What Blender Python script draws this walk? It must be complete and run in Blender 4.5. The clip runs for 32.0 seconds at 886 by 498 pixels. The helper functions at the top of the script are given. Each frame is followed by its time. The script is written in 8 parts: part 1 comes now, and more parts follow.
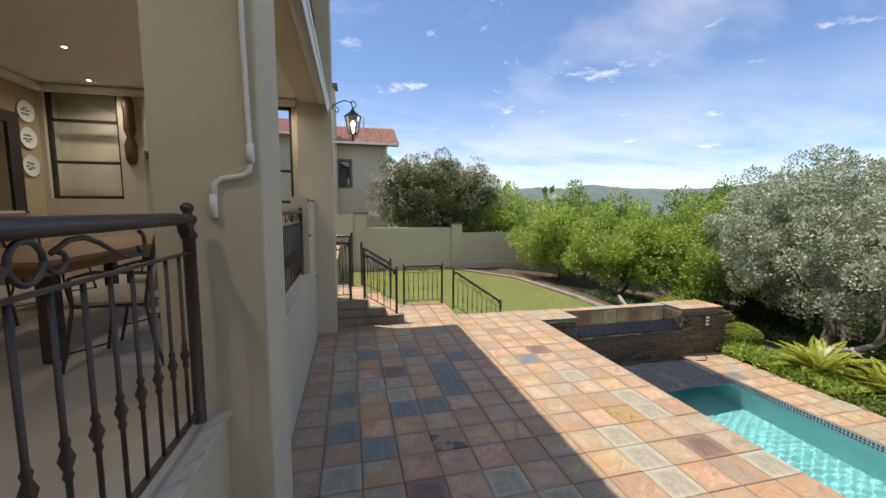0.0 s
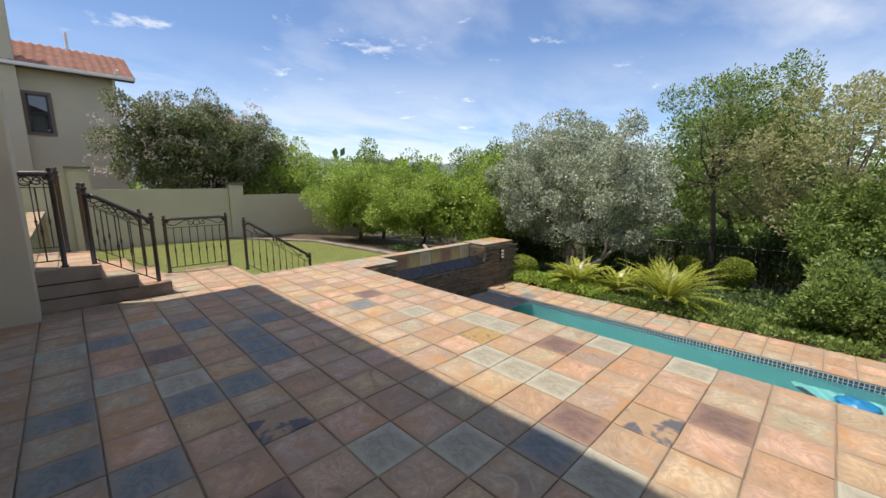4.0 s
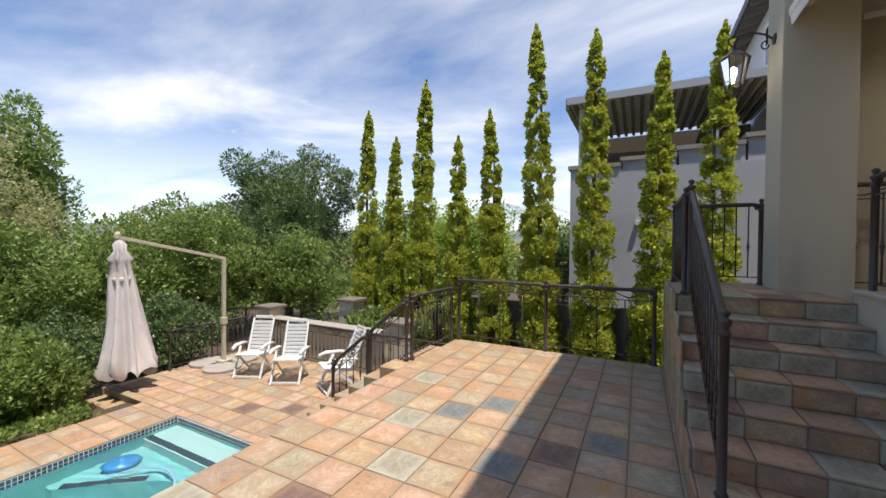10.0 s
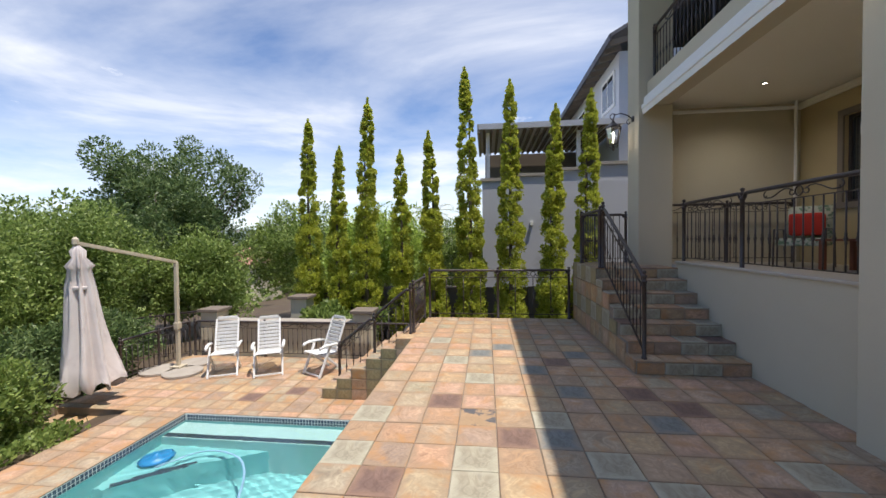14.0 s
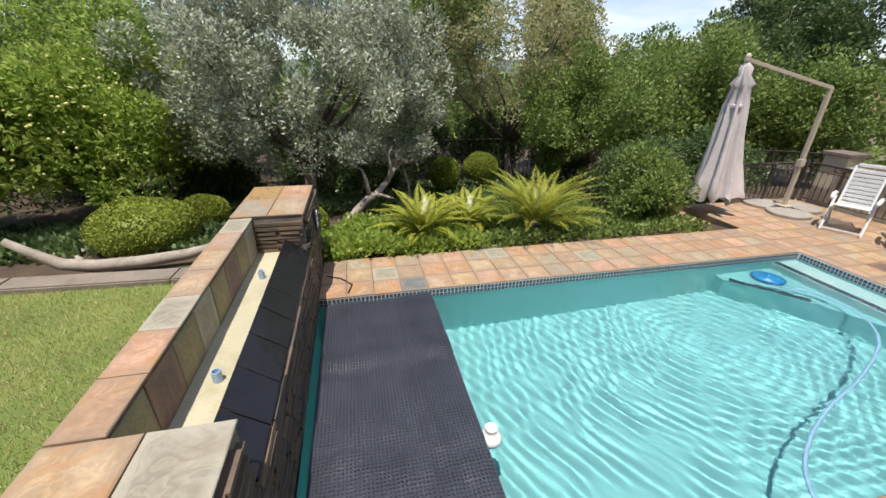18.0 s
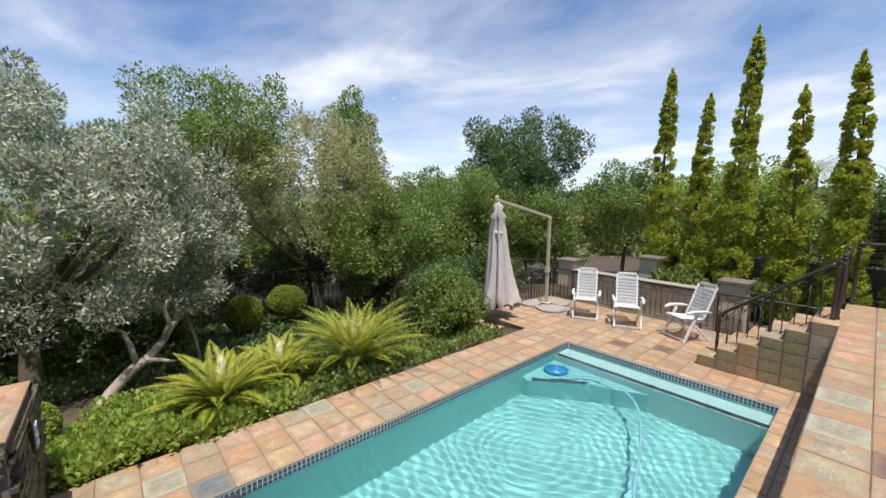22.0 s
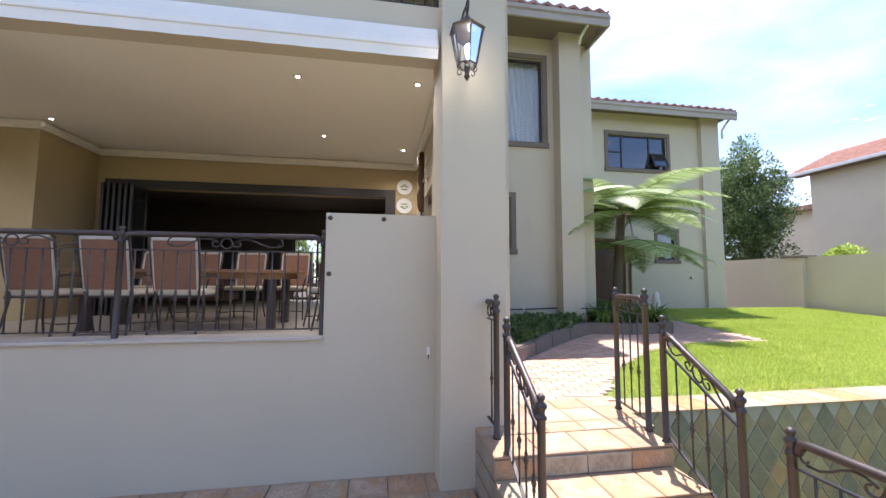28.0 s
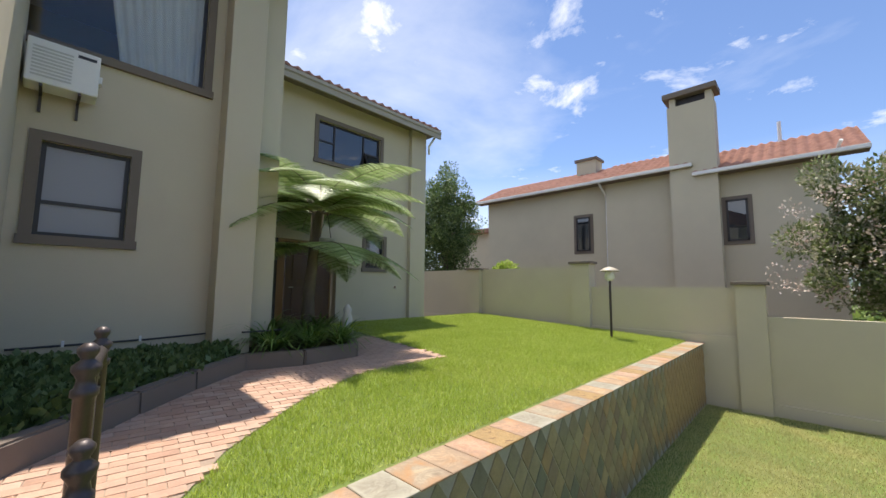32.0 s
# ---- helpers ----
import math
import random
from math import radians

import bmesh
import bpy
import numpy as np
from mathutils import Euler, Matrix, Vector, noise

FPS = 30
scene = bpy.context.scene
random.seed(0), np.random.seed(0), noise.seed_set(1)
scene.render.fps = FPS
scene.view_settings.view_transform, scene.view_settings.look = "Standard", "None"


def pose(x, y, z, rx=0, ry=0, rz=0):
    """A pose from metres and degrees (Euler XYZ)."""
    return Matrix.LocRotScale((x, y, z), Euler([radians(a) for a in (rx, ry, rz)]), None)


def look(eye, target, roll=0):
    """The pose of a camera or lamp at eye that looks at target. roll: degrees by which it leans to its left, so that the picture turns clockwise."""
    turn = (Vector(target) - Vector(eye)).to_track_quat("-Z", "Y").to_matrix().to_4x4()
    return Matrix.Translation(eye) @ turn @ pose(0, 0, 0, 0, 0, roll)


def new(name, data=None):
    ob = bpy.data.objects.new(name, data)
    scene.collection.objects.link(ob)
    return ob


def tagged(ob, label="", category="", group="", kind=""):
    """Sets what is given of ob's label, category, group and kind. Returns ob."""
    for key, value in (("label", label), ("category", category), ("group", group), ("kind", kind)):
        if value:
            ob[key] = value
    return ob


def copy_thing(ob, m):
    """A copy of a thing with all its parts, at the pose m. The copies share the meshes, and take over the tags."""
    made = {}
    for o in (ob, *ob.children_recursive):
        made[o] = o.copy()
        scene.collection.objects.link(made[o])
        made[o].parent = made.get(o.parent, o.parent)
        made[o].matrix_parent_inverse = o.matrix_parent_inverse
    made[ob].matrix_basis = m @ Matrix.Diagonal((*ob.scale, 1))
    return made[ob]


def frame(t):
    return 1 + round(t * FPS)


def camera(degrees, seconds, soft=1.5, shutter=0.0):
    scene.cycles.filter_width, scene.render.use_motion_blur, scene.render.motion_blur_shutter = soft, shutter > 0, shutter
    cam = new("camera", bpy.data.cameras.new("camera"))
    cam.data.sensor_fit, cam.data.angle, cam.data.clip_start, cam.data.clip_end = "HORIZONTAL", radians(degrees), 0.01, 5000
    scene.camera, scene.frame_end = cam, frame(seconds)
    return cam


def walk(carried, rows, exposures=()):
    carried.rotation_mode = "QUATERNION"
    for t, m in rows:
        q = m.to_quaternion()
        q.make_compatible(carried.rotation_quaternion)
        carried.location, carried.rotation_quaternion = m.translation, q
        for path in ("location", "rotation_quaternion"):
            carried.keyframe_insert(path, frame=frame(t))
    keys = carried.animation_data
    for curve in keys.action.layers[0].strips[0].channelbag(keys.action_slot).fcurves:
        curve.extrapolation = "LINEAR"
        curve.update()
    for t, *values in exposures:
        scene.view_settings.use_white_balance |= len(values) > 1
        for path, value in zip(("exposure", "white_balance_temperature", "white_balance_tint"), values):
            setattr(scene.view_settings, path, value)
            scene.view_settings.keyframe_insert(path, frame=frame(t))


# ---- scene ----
# exposure in stops along the walk
EXPOSURES = [(0.0, 1.18, 6850, 10), (2.0, 1.18, 6900, 10.5), (6.0, 0.98, 6700, 10.5), (9.0, 1.15, 6800, 11), (13.0, 1.25, 6750, 11.5), (16.0, 1.0, 6700, 12), (19.0, 1.1, 6700, 12), (21.0, 1.1, 6650, 11), (22.5, 0.98, 6620, 10.5), (24.0, 1.55, 6650, 12), (25.5, 2.25, 6650, 13), (28.0, 2.18, 6300, 19), (30.0, 1.5, 6650, 13), (32.0, 1.35, 6850, 12)]
cam = camera(98.51, 32.0)
# seconds, eye (metres), yaw, pitch, roll (degrees)
PATH = [
    (0, -0.168, -0.118, 2.293, -13.61, -5.87, -0.19),
    (0.5, -0.140, 0.080, 2.208, -15.10, -5.25, -0.31),
    (1, -0.119, 0.260, 2.109, -18.28, -4.50, -0.22),
    (1.5, -0.115, 0.442, 1.967, -23.99, -5.00, -0.29),
    (2, -0.055, 0.653, 1.820, -29.51, -5.76, -0.15),
    (2.5, -0.041, 0.837, 1.742, -33.81, -6.27, 0.01),
    (4.5, -0.119, 1.036, 1.529, -49.04, -11.65, -0.24),
    (5, -0.127, 1.119, 1.565, -55.31, -13.26, -0.52),
    (5.5, -0.098, 1.235, 1.622, -64.23, -13.44, -0.62),
    (6, 0.072, 1.283, 1.639, -72.39, -12.14, -0.47),
    (6.5, 0.212, 1.351, 1.671, -88.47, -9.00, -0.32),
    (7, 0.293, 1.506, 1.700, -110.83, -7.10, -0.42),
    (7.5, 0.357, 1.725, 1.641, -128.53, -6.01, 0.24),
    (8, 0.428, 1.959, 1.696, -134.58, -5.13, 0.19),
    (8.5, 0.555, 2.233, 1.713, -138.56, -3.66, 0.03),
    (9, 0.637, 2.495, 1.718, -145.12, -2.12, -0.14),
    (9.5, 0.754, 2.798, 1.636, -150.66, -0.27, -0.85),
    (10, 0.872, 3.037, 1.669, -152.87, -0.93, -0.52),
    (10.5, 0.977, 3.205, 1.603, -156.55, -0.65, -0.54),
    (11, 1.213, 3.456, 1.635, -168.74, -1.55, -0.13),
    (11.5, 1.469, 3.803, 1.670, -174.84, -1.93, -0.01),
    (12, 1.698, 4.159, 1.705, -177.08, -2.32, -0.08),
    (12.5, 1.976, 4.421, 1.681, -178.08, -2.01, -0.07),
    (13, 2.092, 4.726, 1.716, -177.11, -1.38, 0.34),
    (13.5, 2.227, 5.035, 1.717, -176.84, -0.99, 0.52),
    (15.5, 2.841, 5.906, 1.547, -146.73, -9.72, -1.06),
    (16, 3.008, 6.049, 1.489, -137.71, -14.75, -1.06),
    (16.5, 3.097, 6.158, 1.431, -130.07, -18.40, -1.04),
    (17, 3.149, 6.269, 1.388, -121.95, -21.24, -0.97),
    (17.5, 3.146, 6.378, 1.387, -112.31, -23.20, -0.94),
    (18, 3.159, 6.416, 1.403, -102.46, -24.62, -0.84),
    (18.5, 3.144, 6.464, 1.425, -96.24, -25.89, -0.64),
    (19, 3.133, 6.471, 1.515, -92.28, -26.30, -0.37),
    (19.5, 3.141, 6.440, 1.623, -90.93, -24.32, -0.24),
    (20, 3.206, 6.376, 1.664, -92.79, -19.70, -0.08),
    (20.5, 3.345, 6.290, 1.683, -97.51, -14.44, -0.11),
    (21, 3.452, 6.260, 1.667, -103.75, -10.03, 0.01),
    (21.5, 3.553, 6.209, 1.706, -112.83, -8.49, 0.12),
    (22, 3.461, 6.380, 1.691, -131.27, -7.26, -0.41),
    (22.5, 3.391, 6.185, 1.739, -152.47, -6.51, 0.10),
    (23, 3.257, 6.128, 1.750, -172.68, -5.16, -0.09),
    (23.5, 3.170, 6.123, 1.776, -191.74, -3.79, 0.23),
    (24, 3.145, 6.110, 1.810, -204.28, -2.47, 0.07),
    (24.5, 3.103, 6.141, 1.825, -214.61, 0.22, -0.05),
    (25, 3.020, 6.208, 1.835, -224.45, 2.32, -0.29),
    (25.5, 2.991, 6.251, 1.838, -234.22, 3.62, -0.44),
    (27.5, 3.015, 6.446, 1.869, -268.89, 4.29, -0.12),
    (28, 2.995, 6.579, 1.850, -279.23, 4.43, -0.28),
    (28.5, 2.889, 6.768, 1.817, -290.71, 4.34, -0.30),
    (29, 2.618, 6.976, 1.799, -298.97, 3.39, -0.28),
    (29.5, 2.304, 7.207, 1.828, -305.67, 3.01, -0.56),
    (30, 2.070, 7.555, 1.856, -311.20, 3.12, -0.52),
    (30.5, 1.814, 7.929, 1.887, -313.17, 3.57, -0.54),
    (31, 1.660, 8.228, 1.903, -315.19, 4.10, -0.66),
    (31.5, 1.553, 8.559, 1.949, -316.81, 4.84, -0.71),
    (32, 1.442, 8.818, 1.950, -316.60, 5.66, -0.56),
]
walk(cam, [(t, pose(x, y, z, 90 + pitch, roll, yaw)) for t, x, y, z, yaw, pitch, roll in PATH], EXPOSURES)

# ---- sky and sun ----
SUN = Vector((-0.26, 0.15, 1.0)).normalized()
sun_el, sun_az = math.asin(SUN.z), math.atan2(SUN.x, SUN.y)
world = bpy.data.worlds.new("sky")
scene.world = world
world.use_nodes = True
wt = world.node_tree
wt.nodes.clear()


def node(tree, kind, **values):
    n = tree.nodes.new(kind)
    for key, value in values.items():
        if key == "op":
            n.operation = value
        elif key == "blend":
            n.data_type, n.blend_type = "RGBA", value
        else:
            n.inputs[key.replace("_", " ")].default_value = value
    return n


def math_node(tree, op, a, b=None, c=None):
    n = tree.nodes.new("ShaderNodeMath")
    n.operation = op
    for i, v in enumerate((a, b, c)):
        if v is None:
            continue
        if isinstance(v, (int, float)):
            n.inputs[i].default_value = v
        else:
            tree.links.new(v, n.inputs[i])
    return n.outputs[0]


def ramp(tree, fac, stops, mode="LINEAR"):
    n = tree.nodes.new("ShaderNodeValToRGB")
    n.color_ramp.interpolation = mode
    while len(n.color_ramp.elements) < len(stops):
        n.color_ramp.elements.new(0.5)
    for e, (pos, col) in zip(n.color_ramp.elements, stops):
        e.position = pos
        e.color = (*col, 1) if len(col) == 3 else col
    tree.links.new(fac, n.inputs[0])
    return n.outputs[0]


def mix_colour(tree, fac, a, b, blend="MIX"):
    n = tree.nodes.new("ShaderNodeMix")
    n.data_type, n.blend_type = "RGBA", blend
    for i, v in ((0, fac), (6, a), (7, b)):
        if isinstance(v, (int, float)):
            n.inputs[i].default_value = v
        elif isinstance(v, tuple):
            n.inputs[i].default_value = (*v, 1)
        else:
            tree.links.new(v, n.inputs[i])
    return n.outputs[2]


def noise_tex(tree, vector, scale, detail=3.0, rough=0.55, distortion=0.0):
    n = tree.nodes.new("ShaderNodeTexNoise")
    n.inputs["Scale"].default_value, n.inputs["Detail"].default_value = scale, detail
    n.inputs["Roughness"].default_value, n.inputs["Distortion"].default_value = rough, distortion
    if vector is not None:
        tree.links.new(vector, n.inputs["Vector"])
    return n.outputs["Fac"]


sky = wt.nodes.new("ShaderNodeTexSky")
sky.sky_type, sky.sun_disc = "NISHITA", False
sky.sun_elevation, sky.sun_rotation = sun_el, sun_az
sky.altitude, sky.air_density, sky.dust_density, sky.ozone_density = 1500, 1.1, 0.15, 2.2
coords = wt.nodes.new("ShaderNodeTexCoord").outputs["Generated"]
split = wt.nodes.new("ShaderNodeSeparateXYZ")
wt.links.new(coords, split.inputs[0])
# clouds lie on a flat layer: direction over height
up = math_node(wt, "MAXIMUM", split.outputs[2], 0.02)
up = math_node(wt, "ADD", up, 0.12)
flat = wt.nodes.new("ShaderNodeCombineXYZ")
wt.links.new(math_node(wt, "DIVIDE", split.outputs[0], up), flat.inputs[0])
wt.links.new(math_node(wt, "DIVIDE", split.outputs[1], up), flat.inputs[1])
turned = wt.nodes.new("ShaderNodeMapping")
turned.inputs["Rotation"].default_value = (0, 0, radians(28))
turned.inputs["Scale"].default_value = (0.75, 1.1, 1)
wt.links.new(flat.outputs[0], turned.inputs[0])
veil = noise_tex(wt, turned.outputs[0], 0.75, 8.0, 0.56, 0.35)
# thin to the north, thicker to the south
veil = math_node(wt, "SUBTRACT", veil, math_node(wt, "MULTIPLY", split.outputs[1], 0.085))
veil = ramp(wt, veil, [(0.44, (0, 0, 0)), (0.60, (0.35, 0.35, 0.35)), (0.76, (0.9, 0.9, 0.9))])
band = ramp(wt, split.outputs[2], [(0.02, (0.75, 0.75, 0.75)), (0.12, (0.5, 0.5, 0.5)), (0.30, (0, 0, 0))])
low = noise_tex(wt, turned.outputs[0], 0.55, 7.0, 0.58, 0.3)
veil = math_node(wt, "MAXIMUM", veil, math_node(wt, "MULTIPLY", band, ramp(wt, low, [(0.38, (0, 0, 0)), (0.56, (1, 1, 1))])))
puff = noise_tex(wt, flat.outputs[0], 2.5, 8.0, 0.6, 0.3)
puff = math_node(wt, "ADD", puff, math_node(wt, "MULTIPLY", math_node(wt, "SUBTRACT", split.outputs[1], split.outputs[0]), 0.035))
puff = ramp(wt, puff, [(0.60, (0, 0, 0)), (0.74, (0.95, 0.95, 0.95))])
cover = math_node(wt, "MAXIMUM", veil, puff)
fade = ramp(wt, split.outputs[2], [(0.0, (0.5, 0.5, 0.5)), (0.1, (1, 1, 1))])
cover = math_node(wt, "MULTIPLY", cover, fade)
deep = mix_colour(wt, 1.0, sky.outputs[0], (0.44, 0.47, 0.53), "MULTIPLY")
sky_colour = mix_colour(wt, cover, deep, (3.5, 3.62, 3.8))
bg = wt.nodes.new("ShaderNodeBackground")
bg.inputs["Strength"].default_value = 0.15
wt.links.new(sky_colour, bg.inputs[0])
wt.links.new(bg.outputs[0], wt.nodes.new("ShaderNodeOutputWorld").inputs[0])

sun = new("sun", bpy.data.lights.new("sun", "SUN"))
sun.data.energy, sun.data.angle, sun.data.color = 2.4, radians(0.53), (1.0, 0.95, 0.88)
sun.matrix_world = look(SUN * 50, (0, 0, 0))

# ---- materials ----
MATS = {}


def material(name, base, rough=0.6, metal=0.0, vary=0.12, scale=6.0, fine=60.0, bump=0.15, stain=None, stain_at=(0.55, 0.75),
             stain_scale=1.5, spec=0.5, random_stops=None, mode="LINEAR", coat=0.0, space="Object", stretch=None, swirl=0, rim=None):
    """A surface with two sizes of variation, an optional stain and fine relief."""
    m = bpy.data.materials.new(name)
    m.use_nodes = True
    t = m.node_tree
    bsdf = t.nodes["Principled BSDF"]
    pos = t.nodes.new("ShaderNodeTexCoord").outputs["Object"]
    if space == "World":
        pos = t.nodes.new("ShaderNodeNewGeometry").outputs["Position"]
    if stretch:
        mp = t.nodes.new("ShaderNodeMapping")
        mp.inputs["Scale"].default_value = stretch
        t.links.new(pos, mp.inputs[0])
        pos = mp.outputs[0]
    colour = None
    if random_stops:
        info = t.nodes.new("ShaderNodeObjectInfo")
        colour = ramp(t, info.outputs["Random"], random_stops, mode)
        shift = t.nodes.new("ShaderNodeVectorMath")
        shift.operation = "ADD"
        t.links.new(pos, shift.inputs[0])
        spread = math_node(t, "MULTIPLY", info.outputs["Random"], 97.0)
        t.links.new(spread, shift.inputs[1])
        pos = shift.outputs[0]
    if colour is None:
        rgb = t.nodes.new("ShaderNodeRGB")
        rgb.outputs[0].default_value = (*base, 1)
        colour = rgb.outputs[0]
    big = noise_tex(t, pos, scale, 4.0)
    small = noise_tex(t, pos, fine, 3.0)
    tone = math_node(t, "ADD", math_node(t, "MULTIPLY", big, 0.65), math_node(t, "MULTIPLY", small, 0.35))
    shade = ramp(t, tone, [(0.3, (1 - vary,) * 3), (0.7, (1 + vary * 0.6,) * 3)])
    colour = mix_colour(t, 1.0, colour, shade, "MULTIPLY")
    if swirl:
        wisp = noise_tex(t, pos, swirl, 3.0, 0.5, 1.8)
        wisp = ramp(t, wisp, [(0.30, (0.68, 0.65, 0.63)), (0.42, (1.06, 1.05, 1.03)), (0.45, (0.82, 0.79, 0.76)), (0.54, (1.05, 1.05, 1.04)), (0.58, (0.84, 0.84, 0.86)), (0.68, (1.12, 1.08, 1.0))])
        colour = mix_colour(t, 1.0, colour, wisp, "MULTIPLY")
    if rim:
        gen = t.nodes.new("ShaderNodeSeparateXYZ")
        t.links.new(t.nodes.new("ShaderNodeTexCoord").outputs["Generated"], gen.inputs[0])
        ex = math_node(t, "ABSOLUTE", math_node(t, "SUBTRACT", gen.outputs[0], 0.5))
        ey = math_node(t, "ABSOLUTE", math_node(t, "SUBTRACT", gen.outputs[1], 0.5))
        edge = math_node(t, "ADD", math_node(t, "MAXIMUM", ex, ey), math_node(t, "MULTIPLY", math_node(t, "SUBTRACT", noise_tex(t, pos, 9.0, 3.0), 0.5), 0.30))
        edge = ramp(t, edge, [(0.31, (0, 0, 0)), (0.48, (0.72, 0.72, 0.72))])
        colour = mix_colour(t, edge, colour, rim)
    if stain:
        spot = noise_tex(t, pos, stain_scale, 5.0, 0.6, 0.6)
        spot = ramp(t, spot, [(stain_at[0], (0, 0, 0)), (stain_at[1], (1, 1, 1))])
        colour = mix_colour(t, spot, colour, stain)
    t.links.new(colour, bsdf.inputs["Base Color"])
    worn = ramp(t, tone, [(0.25, (max(rough - 0.1, 0.02),) * 3), (0.75, (min(rough + 0.1, 1),) * 3)])
    t.links.new(worn, bsdf.inputs["Roughness"])
    bsdf.inputs["Metallic"].default_value = metal
    bsdf.inputs["Specular IOR Level"].default_value = spec
    bsdf.inputs["Coat Weight"].default_value = coat
    if bump:
        b = t.nodes.new("ShaderNodeBump")
        b.inputs["Strength"].default_value, b.inputs["Distance"].default_value = bump, 0.01
        t.links.new(tone, b.inputs["Height"])
        t.links.new(b.outputs[0], bsdf.inputs["Normal"])
    MATS[name] = m
    return m


plaster = material("beige_plaster", (0.575, 0.515, 0.39), 0.85, vary=0.07, scale=0.8, fine=90, bump=0.12, space="World", spec=0.2,
                   stain=(0.53, 0.465, 0.355), stain_at=(0.6, 0.85), stain_scale=0.7)
inner_plaster = material("ochre_plaster", (0.48, 0.38, 0.22), 0.85, vary=0.07, scale=1.0, fine=80, bump=0.1, space="World", spec=0.2)
# near-black base puts the deep room's shade into the wall and ceiling colour
room_shade = material("room_wall_shade_colour", (0.085, 0.065, 0.05), 0.7, vary=0.12, scale=1.0, fine=60, bump=0.05, space="World")
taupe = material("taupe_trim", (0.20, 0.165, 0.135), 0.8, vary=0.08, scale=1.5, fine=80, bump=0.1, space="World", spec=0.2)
eave_paint = material("eave_paint", (0.40, 0.36, 0.30), 0.6, vary=0.08, scale=1.5, fine=60, bump=0.05, space="World")
ceiling_paint = material("cream_ceiling_paint", (0.82, 0.78, 0.68), 0.9, vary=0.04, scale=0.6, fine=50, bump=0.05, space="World", spec=0.2)
white_paint = material("white_paint", (0.8, 0.79, 0.76), 0.5, vary=0.05, scale=2.0, fine=60, bump=0.03)
grey_plaster = material("grey_plaster", (0.50, 0.51, 0.54), 0.85, vary=0.08, scale=0.6, fine=60, bump=0.1, space="World", spec=0.2,
                        stain=(0.33, 0.33, 0.35), stain_at=(0.6, 0.85), stain_scale=0.5)
pale_plaster = material("pale_blue_plaster", (0.56, 0.58, 0.62), 0.85, vary=0.07, scale=0.6, fine=60, bump=0.1, space="World", spec=0.2)
dark_roof = material("dark_roof_sheet", (0.09, 0.09, 0.10), 0.7, vary=0.2, scale=2, fine=30, bump=0.2, space="World")
iron = material("dark_bronze_iron", (0.075, 0.06, 0.056), 0.42, metal=0.35, vary=0.25, scale=8, fine=120, bump=0.15)
grout = material("cement_grout", (0.30, 0.25, 0.20), 0.9, vary=0.2, scale=5, fine=60, bump=0.3, space="World", stain=(0.13, 0.10, 0.08),
                 stain_at=(0.5, 0.7), stain_scale=1.1)
SLATE = [(0.0, (0.47, 0.33, 0.20)), (0.10, (0.56, 0.36, 0.26)), (0.20, (0.43, 0.34, 0.22)), (0.30, (0.55, 0.385, 0.22)), (0.40, (0.36, 0.265, 0.20)),
         (0.50, (0.55, 0.39, 0.285)), (0.60, (0.41, 0.36, 0.25)), (0.70, (0.57, 0.35, 0.235)), (0.80, (0.44, 0.285, 0.175)), (0.90, (0.36, 0.33, 0.255)),
         (1.0, (0.53, 0.40, 0.26))]
slate = material("rust_slate", (0.4, 0.25, 0.15), 0.62, vary=0.3, scale=5, fine=45, bump=0.5, random_stops=SLATE,
                 stain=(0.44, 0.235, 0.10), stain_at=(0.50, 0.72), stain_scale=3.6, spec=0.35, swirl=3.2, rim=(0.33, 0.235, 0.155))
slate_grey = material("grey_green_slate", (0.36, 0.33, 0.25), 0.6, vary=0.2, scale=5, fine=45, bump=0.4, stain=(0.33, 0.29, 0.21),
                      stain_at=(0.5, 0.7), stain_scale=2.5, spec=0.35, swirl=3.2, rim=(0.46, 0.43, 0.33))
slate_blue = material("blue_slate", (0.20, 0.215, 0.21), 0.55, vary=0.3, scale=5, fine=45, bump=0.4, stain=(0.2, 0.16, 0.12),
                      stain_at=(0.58, 0.75), stain_scale=3, spec=0.35, swirl=3.2, rim=(0.30, 0.24, 0.175))
slate_purple = material("purple_slate", (0.21, 0.135, 0.11), 0.55, vary=0.3, scale=5, fine=45, bump=0.5, stain=(0.33, 0.2, 0.1),
                        stain_at=(0.58, 0.75), stain_scale=3, spec=0.35, swirl=3.2, rim=(0.30, 0.19, 0.13))
olive_slate = material("olive_slate", (0.36, 0.30, 0.165), 0.6, vary=0.3, scale=5, fine=45, bump=0.4, stain=(0.22, 0.2, 0.13), stain_at=(0.5, 0.72), stain_scale=3, spec=0.3, swirl=3.2, rim=(0.22, 0.19, 0.12))
slate_gold = material("golden_slate", (0.42, 0.28, 0.12), 0.6, vary=0.3, scale=9, fine=60, bump=0.7, stain=(0.2, 0.12, 0.06),
                      stain_at=(0.56, 0.64), stain_scale=9, spec=0.35, swirl=6.0)
slate_spot = material("spotted_slate", (0.40, 0.27, 0.16), 0.6, vary=0.25, scale=5, fine=45, bump=0.5, stain=(0.11, 0.105, 0.11),
                      stain_at=(0.5, 0.56), stain_scale=3.4, spec=0.35)
lawn_soil = material("lawn_turf", (0.16, 0.22, 0.045), 0.9, vary=0.35, scale=1.2, fine=40, bump=0.6, space="World", stain=(0.30, 0.27, 0.09),
                     stain_at=(0.52, 0.8), stain_scale=0.45)
soil = material("garden_soil", (0.09, 0.062, 0.04), 0.95, vary=0.35, scale=3, fine=40, bump=0.8, space="World", stain=(0.13, 0.11, 0.055),
                stain_at=(0.5, 0.75), stain_scale=1.2)


